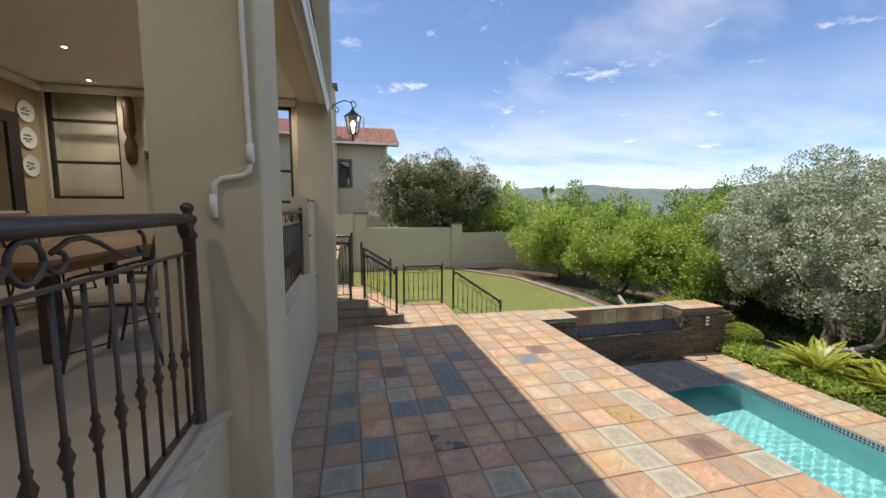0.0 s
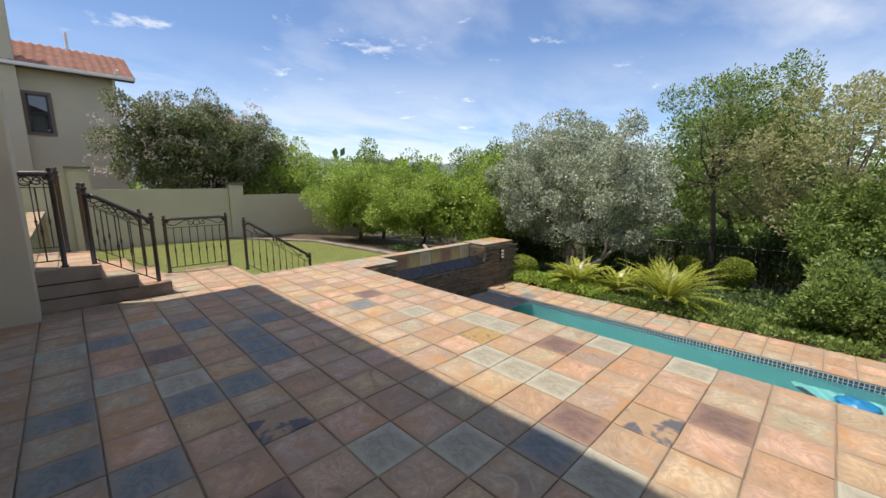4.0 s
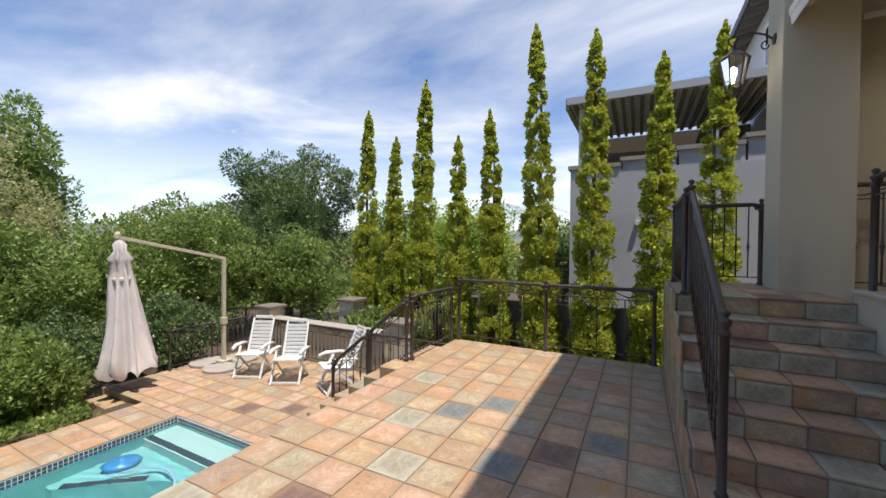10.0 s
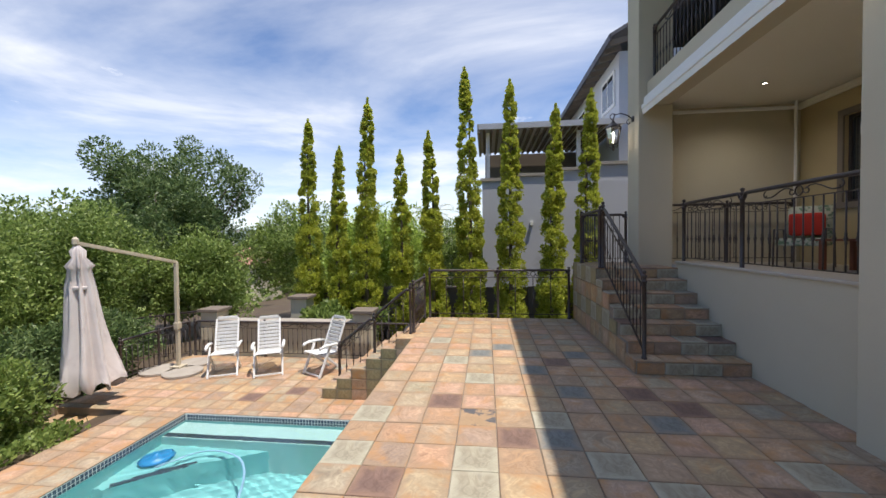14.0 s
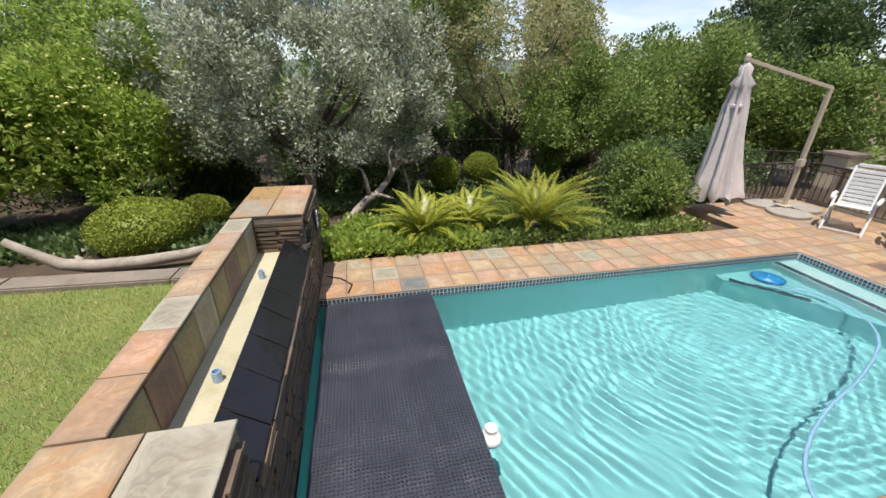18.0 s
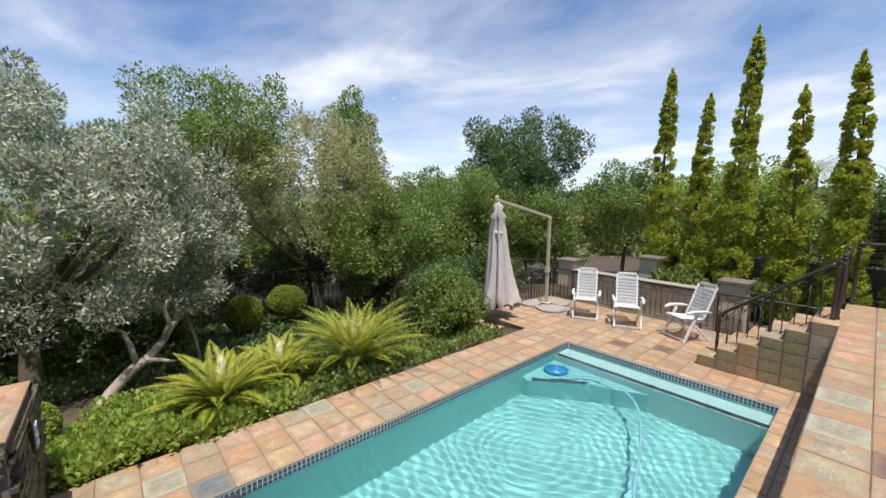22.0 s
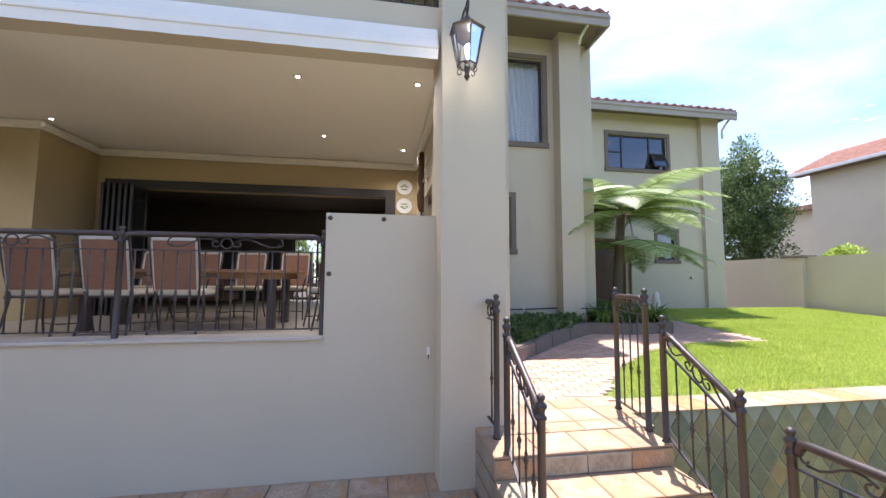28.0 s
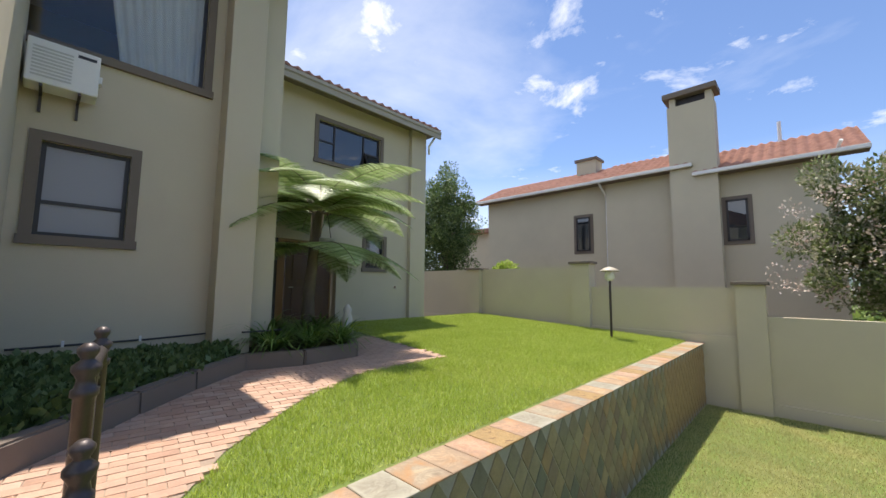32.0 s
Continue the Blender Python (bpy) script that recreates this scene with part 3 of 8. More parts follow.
structure("ceiling_balcony", boxm(-4.0, -0.55, -2.9, 7.6, 7.22, 7.3), ceiling_paint, "cream balcony ceiling", "ceiling")
wall_with_holes("wall_upper_back", "x", -3.2, -0.25, -3.0, 7.5, 4.5, 7.25, [(-1.8, 1.2, 4.5, 6.7), (3.0, 6.0, 4.5, 6.7)], plaster, "beige wall behind the balcony with sliding doors")
structure("wall_upper_side", boxm(-3.2, -0.95, -2.7, -2.5, 6.4, 7.22), plaster, "beige beam at the end of the balcony")
wall_with_holes("wall_end", "y", 7.3, 0.3, BACK - 0.25, -1.0, -1.2, 7.22, [(-4.78, -3.79, 2.45, 4.17), (-1.95, -1.15, 2.40, 4.10), (-3.46, -2.5, 1.9, 3.24)], plaster, "end wall of the patio with dark framed windows")
structure("wall_end_south", boxm(NEAR_BACK, -1.05, -3.0, -2.76, 1.0, CEIL), plaster, "pale plastered end wall of the patio")
structure("wall_plinth_south", boxm(NEAR_BACK, -0.46, -3.06, -1.5, -1.2, 1.0), plaster, "plinth under the landing")
structure("wall_pilaster_end", boxm(-5.64, -2.44, 7.6, 8.465, 0.3, 7.22, bevel=0.012), plaster, "beige plastered pilaster beside the path")
wall_with_holes("wall_wing", "x", -5.65, -0.3, 7.6, 11.3, 0.3, 7.86, [(8.71, 9.62, 2.56, 3.80), (8.2, 10.46, 5.17, 7.3)], plaster, "beige plastered wing of the house with two windows")
structure("wall_wing_pilaster", boxm(-5.7, -5.3, 10.74, 11.3, 0.3, 7.86, bevel=0.012), plaster, "tall beige plastered pilaster")
structure("wall_wing_side", boxm(-9.0, -5.7, 11.3, 11.8, 0.3, 7.86), plaster, "beige plastered side of the wing")
wall_with_holes("wall_far_block", "x", -8.6, -0.3, 11.8, 17.6, 0.3, 7.54, [(14.1, 16.33, 5.62, 6.80), (15.85, 16.55, 2.52, 3.46), (12.95, 14.85, 0.9, 3.2)], plaster, "beige plastered far block of the house with windows")
structure("wall_far_pilaster", boxm(-8.9, -8.45, 17.6, 18.3, 0.3, 7.54), plaster, "beige plastered corner pilaster")
structure("wall_far_side", boxm(-14, -8.9, 18.1, 18.4, 0.3, 7.45), plaster, "beige plastered end of the far block")
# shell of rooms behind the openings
# living room walls and ceiling carry the room's dimness in their colour
wall_with_holes("wall_room", "x", -9.0, -0.3, -3.0, 11.8, 0.9, 4.5, [(3.95, 6.1, 1.2, 3.05)], room_shade, "far wall of the dim living room with a garden window")
structure("floor_room", boxm(-9.0, BACK - 0.0, -3.0, 7.3, 0.9, 1.19), pale_tile, "floor of the dim living room", "floor")
structure("ceiling_room", boxm(-9.0, BACK - 0.25, -3.0, 7.5, 3.9, 4.1), room_shade, "ceiling of the dim living room", "ceiling")
structure("wall_room_south", boxm(-9.0, NEAR_BACK - 0.25, -3.2, -3.0, 0.9, 7.2), room_shade, "side wall of the dim living room")
structure("wall_room_north", boxm(-9.0, BACK - 0.25, 7.3, 7.6, 0.9, 7.2), room_shade, "side wall of the dim living room")
structure("wall_upper_room", boxm(-9.3, -9.0, -3.0, 11.5, 4.5, 7.3), inner_plaster, "back wall of the upper rooms")
structure("wall_far_room", boxm(-12.3, -12.0, 11.8, 18.4, 0.3, 7.3), inner_plaster, "back wall of the far rooms")
structure("ceiling_upper", boxm(-9.0, -5.95, -3.0, 11.5, 7.26, 7.34), ceiling_paint, "ceiling of the upper rooms", "ceiling")
structure("floor_upper", boxm(-9.0, -5.95, 7.6, 11.5, 4.3, 4.5), pale_tile, "floor of the upper rooms", "floor")

# garden levels
for name, x0, x1, y0, y1 in (("wall_boundary_high", -16.0, -4.4, 21.6, 21.85), ("wall_boundary_mid", -3.8, 0.07, 21.6, 21.85), ("wall_boundary_low", 0.69, 5.6, 21.6, 21.85), ("wall_boundary_east", 6.1, 13.0, 21.6, 21.85)):
    top = {"wall_boundary_high": 2.69, "wall_boundary_mid": 2.0, "wall_boundary_low": 1.27, "wall_boundary_east": 0.95}[name]
    structure(name, boxm(x0, x1, y0, y1, -2.0, top), plaster, "beige plastered boundary wall stepping down the slope")
    structure("trim_plinth", boxm(x0, x1, y0 - 0.08, y0, -2.0, -0.85 if x0 > -1 else 0.72), plaster, "low plinth of the boundary wall", "trim")
for x, top in ((-8.72, 2.66), (-4.1, 2.77), (0.38, 2.07), (5.9, 1.45)):
    structure("wall_boundary_pillar", boxm(x - 0.31, x + 0.31, 21.42, 21.95, -2.0, top), plaster, "beige plastered boundary pillar", "pillar")
    structure("trim_pillar_cap", boxm(x - 0.38, x + 0.38, 21.35, 22.0, top, top + 0.09, bevel=0.015), taupe, "taupe cap on a boundary pillar", "cap")
retaining = structure("wall_retaining", boxm(-1.08, -0.70, 9.1, 21.6, -1.4, 0.47), clad_joint, "retaining wall clad in diamond slate tiles", "wall")
bm = bmesh.new()
v = [bm.verts.new(p) for p in ((-1.08, 9.1, PATH_Z - 0.03), (-1.08, 21.6, PATH_Z - 0.03), (-8.6, 21.6, 0.87), (-8.6, 7.6, 0.87), (-1.08, 7.6, PATH_Z - 0.03))]
bm.faces.new(v[::-1])
structure("lawn_upper", bm, lawn_soil, "bright mown upper lawn", "lawn")
LAWN_EDGE = ((-0.70, 9.02), (2.05, 9.02), (2.06, 7.8), (8.12, 7.8), (8.18, 8.9), (8.28, 10.9), (8.35, 13.0), (7.8, 17.5), (5.2, 21.6), (-0.70, 21.6))
bm = bmesh.new()
bm.faces.new([bm.verts.new((x, y, LAWN)) for x, y in LAWN_EDGE])
structure("lawn_lower", bm, lawn_soil, "sunlit lower lawn with dry patches", "lawn")


# ---- roofs ----
def tiled_slope(name, a, b, up_dir, length, label, pitch=0.30):
    """A roof slope of barrel tiles: eave from a to b, rising along up_dir."""
    a, b, r = Vector(a), Vector(b), Vector(up_dir).normalized()
    run = (b - a)
    n = int(run.length / pitch)
    u = run.normalized()
    nrm = u.cross(r)
    if nrm.z < 0:
        nrm = -nrm
    rows = max(int(length / 0.36), 1)
    bm = bmesh.new()
    for j in range(rows):
        o0, o1 = a + r * (length * j / rows) + nrm * 0.05, a + r * (length * (j + 1) / rows + 0.03) + nrm * 0.02
        prev = None
        for i in range(n * 4 + 1):
            w = math.sin(i / 4 * 2 * math.pi) * 0.035
            at = u * (run.length * i / (n * 4)) + nrm * w
            p0, p1, p2 = bm.verts.new(o0 + at), bm.verts.new(o1 + at), bm.verts.new(o0 + at - nrm * 0.07 + r * 0.01)
            if prev:
                bm.faces.new((prev[0], p0, p1, prev[1]))
                bm.faces.new((prev[2], p2, p0, prev[0]))
            prev = (p0, p1, p2)
    base = a - nrm * 0.05
    q = [bm.verts.new(p) for p in (base, base + run, base + run + r * length, base + r * length)]
    bm.faces.new(q)
    return structure(name, bm, terracotta, label, "roof", smooth=True)


def gutter(a, b, label="pale beige gutter and fascia along the eaves"):
    bm = bmesh.new()
    beam(bm, a, b, 0.12, 0.13, 0.02)
    low = Vector((0, 0, -0.12))
    beam(bm, Vector(a) + low, Vector(b) + low, 0.05, 0.20)
    return structure("trim_gutter", bm, eave_paint, label, "gutter")


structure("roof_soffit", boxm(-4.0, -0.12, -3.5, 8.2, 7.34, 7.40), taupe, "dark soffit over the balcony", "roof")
gutter((-0.10, -3.5, 7.36), (-0.10, 8.2, 7.36))
gutter((-4.0, -3.5, 7.36), (-0.10, -3.5, 7.36))
tiled_slope("roof_main", (-0.10, -3.5, 7.46), (-0.10, 8.2, 7.46), (-1, 0, 0.45), 5.0, "terracotta barrel tiles over the balcony")
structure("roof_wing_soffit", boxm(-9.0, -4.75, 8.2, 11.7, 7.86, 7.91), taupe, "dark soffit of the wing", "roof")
gutter((-4.72, 8.2, 7.92), (-4.72, 11.7, 7.92))
gutter((-9.0, 11.7, 7.92), (-4.7, 11.7, 7.92))
tiled_slope("roof_wing", (-4.7, 8.2, 8.02), (-4.7, 11.7, 8.02), (-1, 0, 0.45), 4.0, "terracotta barrel tiles on the wing")
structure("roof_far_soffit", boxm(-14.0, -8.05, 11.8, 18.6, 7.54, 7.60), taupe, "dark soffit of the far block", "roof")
gutter((-8.0, 11.8, 7.56), (-8.0, 18.6, 7.56))
tiled_slope("roof_far", (-8.0, 11.8, 7.66), (-8.0, 18.6, 7.66), (-1, 0, 0.42), 4.5, "terracotta barrel tiles on the far block")

# ---- railings and lanterns ----
def newel(h):
    """A round post with a turned ball finial."""
    r = 0.026
    return lathe(bmesh.new(), [(0.036, 0), (0.036, 0.02), (r, 0.03), (r, h - 0.16), (0.034, h - 0.155), (0.034, h - 0.135), (r, h - 0.13), (0.022, h - 0.105), (0.036, h - 0.08),
                               (0.036, h - 0.065), (0.018, h - 0.05), (0.017, h - 0.045), (0.027, h - 0.028), (0.027, h - 0.015), (0.012, h)], 12)


def baluster(h):
    """A thin upright bar with a turned knuckle."""
    r, k = 0.0075, h * 0.42
    return lathe(bmesh.new(), [(r, 0), (r, k - 0.06), (0.013, k - 0.045), (0.009, k - 0.03), (0.019, k), (0.009, k + 0.03), (0.013, k + 0.045), (r, k + 0.06), (r, h)], 8)


SHARED = {}


def shared(key, make):
    if key not in SHARED:
        me = bpy.data.meshes.new(key[0])
        bm = make()
        bm.normal_update()
        bm.to_mesh(me)
        bm.free()
        me.polygons.foreach_set("use_smooth", [True] * len(me.polygons))
        SHARED[key] = me
    return SHARED[key]


def railing(a, b, label, h=0.98, posts=(0.0, 1.0), gap=0.115, scroll=True, group="wrought iron railings", low=0.09, post_h=None):
    """Iron railing from a to b (feet of the end posts), level or sloping."""
    a, b = Vector(a), Vector(b)
    run = b - a
    base = thing("railing", label, "railing", group, at=a)
    post_h = post_h or h + 0.07
    for f in posts:
        ob = part("post", shared(("post", round(post_h, 3)), lambda: newel(post_h)), iron, base)
        ob.location = run * f
    flat_run = Vector((run.x, run.y, 0))
    u = flat_run.normalized()
    band = 0.15 if scroll else 0.0
    fs = sorted(posts)
    for f0, f1 in zip(fs, fs[1:]):
        p0, p1 = run * f0, run * f1
        seg = p1 - p0
        length = Vector((seg.x, seg.y, 0)).length
        e = 0.035 / max(length, 0.1)
        q0, q1 = p0 + seg * e, p1 - seg * e
        z = Vector((0, 0, 1))
        bm = bmesh.new()
        tube(bm, [q0 + z * (h - 0.01) - z * 0.05, q0 + z * (h - 0.005) + seg * e * 0.6, q0 + z * h + seg * e * 2, q1 + z * h - seg * e * 2, q1 + z * (h - 0.005) - seg * e * 0.6, q1 + z * (h - 0.06)], 0.026, 8)
        part("top_rail", bm, iron, base, smooth=True)
        part("bottom_rail", beam(bmesh.new(), p0 + z * low, p1 + z * low, 0.025, 0.012), iron, base)
        if scroll:
            part("middle_rail", beam(bmesh.new(), p0 + z * (h - band), p1 + z * (h - band), 0.022, 0.01), iron, base)
        n = max(int(length / gap), 1)
        top = h - band - 0.005
        me = shared(("baluster", round(top - low, 3)), lambda: baluster(top - low))
        for i in range(1, n):
            ob = part("baluster", me, iron, base)
            ob.location = p0 + seg * (i / n) + z * low
        if scroll and length > 0.35:
            c = p0 + seg * 0.5 + z * (h - band * 0.52)
            slope = seg.normalized()
            up = z
            rr = 0.05
            bm = bmesh.new()
            tube(bm, spiral(c, rr, rr, 0, 2 * math.pi, slope, up, 16), 0.008, 5)
            for sgn in (-1, 1):
                w = min(length * 0.36, 0.42)
                tube(bm, spiral(c + slope * sgn * (rr * 2.0), rr * 0.95, 0.012, math.pi * (0 if sgn < 0 else 1), math.pi * (0 if sgn < 0 else 1) + sgn * 4.6, slope, up, 14), 0.007, 5)
                tail = [c + slope * sgn * (rr * 1.1 + w * f) + up * (0.05 * math.sin(f * 5.2) * (1 - f * 0.3)) for f in (0.05, 0.2, 0.35, 0.5, 0.65, 0.8, 1.0)]
                tube(bm, tail, 0.0075, 5)
                tube(bm, spiral(c + slope * sgn * (rr * 1.1 + w) + up * 0.0, 0.045, 0.01, math.pi * 0.5, math.pi * 0.5 - sgn * 4.4, slope, up, 12), 0.007, 5)
            part("scroll", bm, iron, base, smooth=True)
    return base


SILL = 1.27
railing((-0.87, -1.42, SILL), (-0.87, 1.80, SILL), "dark iron patio railing with scrolls above the steps", posts=(0, 0.45, 1.0))
railing((-1.04, -2.55, PATIO), (-3.33, -2.55, PATIO), "dark iron railing across the end of the patio", h=1.12, posts=(0, 0.5, 1.0))
railing((-0.9, 2.52, SILL), (-0.9, 6.02, SILL), "dark iron patio railing on the beige parapet", posts=(0, 0.49, 1.0))
# flight from terrace to patio
railing((0.41, 0.27, 0.17), (0.42, -1.40, 1.19), "sloping iron handrail beside the slate steps", h=1.03, posts=(0, 1.0), post_h=1.12)
railing((0.46, -1.44, 1.19), (0.46, -2.72, 1.19), "iron railing round the slate landing", h=0.98, posts=(0, 1.0), scroll=False)
railing((0.40, -2.86, 1.19), (-0.45, -2.86, 1.19), "iron railing across the end of the landing", h=0.98, posts=(0, 1.0), scroll=False)
# end of terrace
railing((3.62, -2.96, 0.0), (0.66, -2.96, 0.0), "level iron railing across the terrace end", h=1.03, posts=(0, 0.5, 1.0), gap=0.3)
railing((3.72, -2.86, 0.0), (3.72, -1.58, 0.0), "iron railing along the terrace edge", h=0.9, posts=(0, 1.0))
railing((3.76, -1.50, 0.0), (5.12, -1.50, DECK), "sloping iron handrail down to the pool deck", h=0.86, posts=(0, 0.5, 1.0), scroll=True)
# garden path
railing((-0.19, 7.56, PATH_Z), (-0.62, 7.56, PATH_Z), "short iron railing panel at the path", h=1.12, posts=(0, 1.0), post_h=1.2)
railing((0.72, 7.56, 0.10), (0.08, 7.56, 0.50), "sloping iron handrail beside the path steps", h=0.93, posts=(0, 1.0), post_h=1.05)
railing((0.74, 8.95, 0.08), (0.07, 8.93, 0.50), "sloping iron handrail above the lawn", h=0.93, posts=(0, 1.0), post_h=1.05)
railing((-0.15, 8.94, PATH_Z), (-0.71, 9.02, PATH_Z), "short iron railing panel beside the retaining wall", h=1.16, posts=(0, 1.0), post_h=1.25)
railing((1.06, 8.94, 0.0), (2.0, 8.92, 0.0), "level iron railing above the lower lawn", h=0.93, posts=(0, 1.0), post_h=1.0)
railing((2.15, 8.4, -0.02), (3.3, 8.3, -0.8), "sloping iron handrail down to the lawn", h=0.9, posts=(0, 1.0), post_h=0.96)
# balcony
for y0, y1 in ((-2.18, 1.88), (2.47, 7.1)):
    railing((-0.72, y0, 4.56), (-0.72, y1, 4.56), "dark iron balcony railing between columns", h=0.98, posts=(0, 0.46, 1.0))


def lantern(at, turn, label):
    """Six-sided glass lantern hanging from a scrolled wall bracket that reaches along local +x."""
    base = thing("wall_lantern", label, "lantern", "wall lanterns", at=at, turn=turn)
    bm = bmesh.new()
    lathe(bm, [(0.05, 0), (0.05, 0.012), (0.02, 0.02)], 12)
    bmesh.ops.rotate(bm, verts=bm.verts, cent=(0, 0, 0), matrix=Matrix.Rotation(radians(90), 3, "Y"))
    part("wall_plate", bm, iron, base)
    X, Z = (1, 0, 0), (0, 0, 1)
    bm = bmesh.new()
    tube(bm, [(0.01, 0, 0), (0.08, 0, 0.06), (0.18, 0, 0.1), (0.28, 0, 0.08), (0.3, 0, 0.0)], 0.009, 6)
    tube(bm, spiral((0.30, 0, 0.06), 0.06, 0.012, -1.4, 4.4, X, Z), 0.007, 5)
    tube(bm, spiral((0.06, 0, -0.05), 0.05, 0.01, 1.6, -3.6, X, Z), 0.007, 5)
    part("bracket", bm, iron, base, smooth=True)
    c = (0.30, 0, 0)
    part("cap", lathe(bmesh.new(), [(0.012, 0.0), (0.02, -0.02), (0.03, -0.04), (0.05, -0.06), (0.125, -0.115), (0.135, -0.125), (0.12, -0.13)], 6, c), iron, base)
    bm = bmesh.new()
    for k in range(6):
        a = 2 * math.pi * k / 6
        tube(bm, [(0.3 + 0.12 * math.cos(a), 0.12 * math.sin(a), -0.13), (0.3 + 0.07 * math.cos(a), 0.07 * math.sin(a), -0.38)], 0.006, 5)
        b2 = 2 * math.pi * (k + 1) / 6
        tube(bm, [(0.3 + 0.07 * math.cos(a), 0.07 * math.sin(a), -0.38), (0.3 + 0.07 * math.cos(b2), 0.07 * math.sin(b2), -0.38)], 0.006, 5)
        tube(bm, spiral((0.3 + 0.05 * math.cos(a), 0.05 * math.sin(a), -0.42), 0.03, 0.01, 1.5, -2.6, (math.cos(a), math.sin(a), 0), Z, 8), 0.004, 4)
    part("cage", bm, iron, base)
    bm = bmesh.new()
    lathe(bm, [(0.112, -0.135), (0.066, -0.375)], 6, c)
    g = part("glass", bm, pane_clear, base)
    g.visible_shadow = False
    part("bulb", lathe(bmesh.new(), [(0.012, -0.36), (0.014, -0.3), (0.03, -0.26), (0.032, -0.22), (0.012, -0.19)], 10, c), bulb_glow, base, "pale bulb")
    part("finial", lathe(bmesh.new(), [(0.02, -0.39), (0.015, -0.44), (0.022, -0.46), (0.004, -0.49)], 8, c), iron, base)
    base.scale = (1.22, 1.22, 1.22)
    return base


lantern((COLX, -2.47, 3.98), 0, "black iron lantern on the beige column beside the steps")
lantern((-0.58, 2.17, 4.19), 0, "black iron lantern on the middle beige column")
lantern((COLX, 7.28, 4.14), 0, "black iron lantern on the end column by the path")


def awning(y0, y1):
    base = thing("awning", "white retracted awning cassette under the balcony beam", "awning", "retracted awnings", at=(-0.55, y0, 4.08))
    n = y1 - y0
    part("cassette", box(bmesh.new(), -0.12, 0.03, 0.0, n, 0.04, 0.2, bevel=0.02), white_paint, base)
    part("front_bar", box(bmesh.new(), 0.0, 0.07, 0.0, n, -0.02, 0.06, bevel=0.015), white_paint, base)
    bm = bmesh.new()
    k = 60
    for i in range(k):
        a, c = n * i / k, n * (i + 1) / k
        za, zc = (-0.115 - 0.002 * math.sin(i * 1.3), -0.115 - 0.002 * math.sin((i + 1) * 1.3))
        bm.faces.new([bm.verts.new(p) for p in ((0.055, a, -0.01), (0.055, c, -0.01), (0.04, c, zc), (0.04, a, za))])
    part("valance", bm, white_paint, base, "white fabric valance")
    part("arm", beam(bmesh.new(), (-0.08, 0.03, 0.1), (0.03, 0.03, 0.0), 0.03, 0.05), white_paint, base)


awning(-2.17, 1.87)
awning(2.48, 7.09)
# sill slabs on the parapets
for y0, y1 in ((-1.5, 1.9), (2.45, 6.05)):
    structure("trim_sill", boxm(WALL - 0.30, WALL + 0.03, y0, y1, 1.27, 1.30, bevel=0.006), pale_tile, "pale stone sill on the parapet", "sill")

# white conduit on the middle column
pipe = thing("conduit", "white plastic conduit clipped to the beige column", "pipe", at=(0, 0, 0))
part("pipe", tube(bmesh.new(), [(-0.64, 1.885, 4.1), (-0.63, 1.885, 3.0), (-0.62, 1.885, 2.52), (-0.63, 1.885, 2.47), (-0.66, 1.885, 2.45), (-0.75, 1.885, 2.435), (-0.78, 1.885, 2.41), (-0.79, 1.885, 2.26)], 0.012, 8), white_paint, pipe, smooth=True)
part("sleeve", tube(bmesh.new(), [(-0.622, 1.883, 2.60), (-0.62, 1.883, 2.51)], 0.018, 8), white_paint, pipe, smooth=True)
part("end_cap", tube(bmesh.new(), [(-0.788, 1.883, 2.36), (-0.79, 1.883, 2.25)], 0.017, 8), white_paint, pipe, smooth=True)
# awning hooks and knobs on the screen wall
for y, z in ((7.05, 1.13), (2.56, 1.22)):
    h = thing("wall_hook", "small white hook cleat screwed to the wall", "hook", "wall hooks", at=(WALL, y, z))
    part("plate", box(bmesh.new(), 0, 0.006, -0.015, 0.015, -0.03, 0.05), white_paint, h)
    part("loop", tube(bmesh.new(), spiral((0.02, 0, -0.04), 0.02, 0.02, 0, 5.6, (1, 0, 0), (0, 0, 1)), 0.004, 5), iron, h)
for y, z in ((6.09, 1.89), (6.6, 2.43), (6.09, 2.43)):
    h = thing("round_stud", "round dark metal stud on the screen wall", "stud", "wall studs", at=(WALL + 0.002, y, z))
    bm = lathe(bmesh.new(), [(0.02, 0), (0.024, 0.012), (0.014, 0.022)], 10)
    bmesh.ops.rotate(bm, verts=bm.verts, cent=(0, 0, 0), matrix=Matrix.Rotation(radians(90), 3, "Y"))
    part("knob", bm, iron, h)

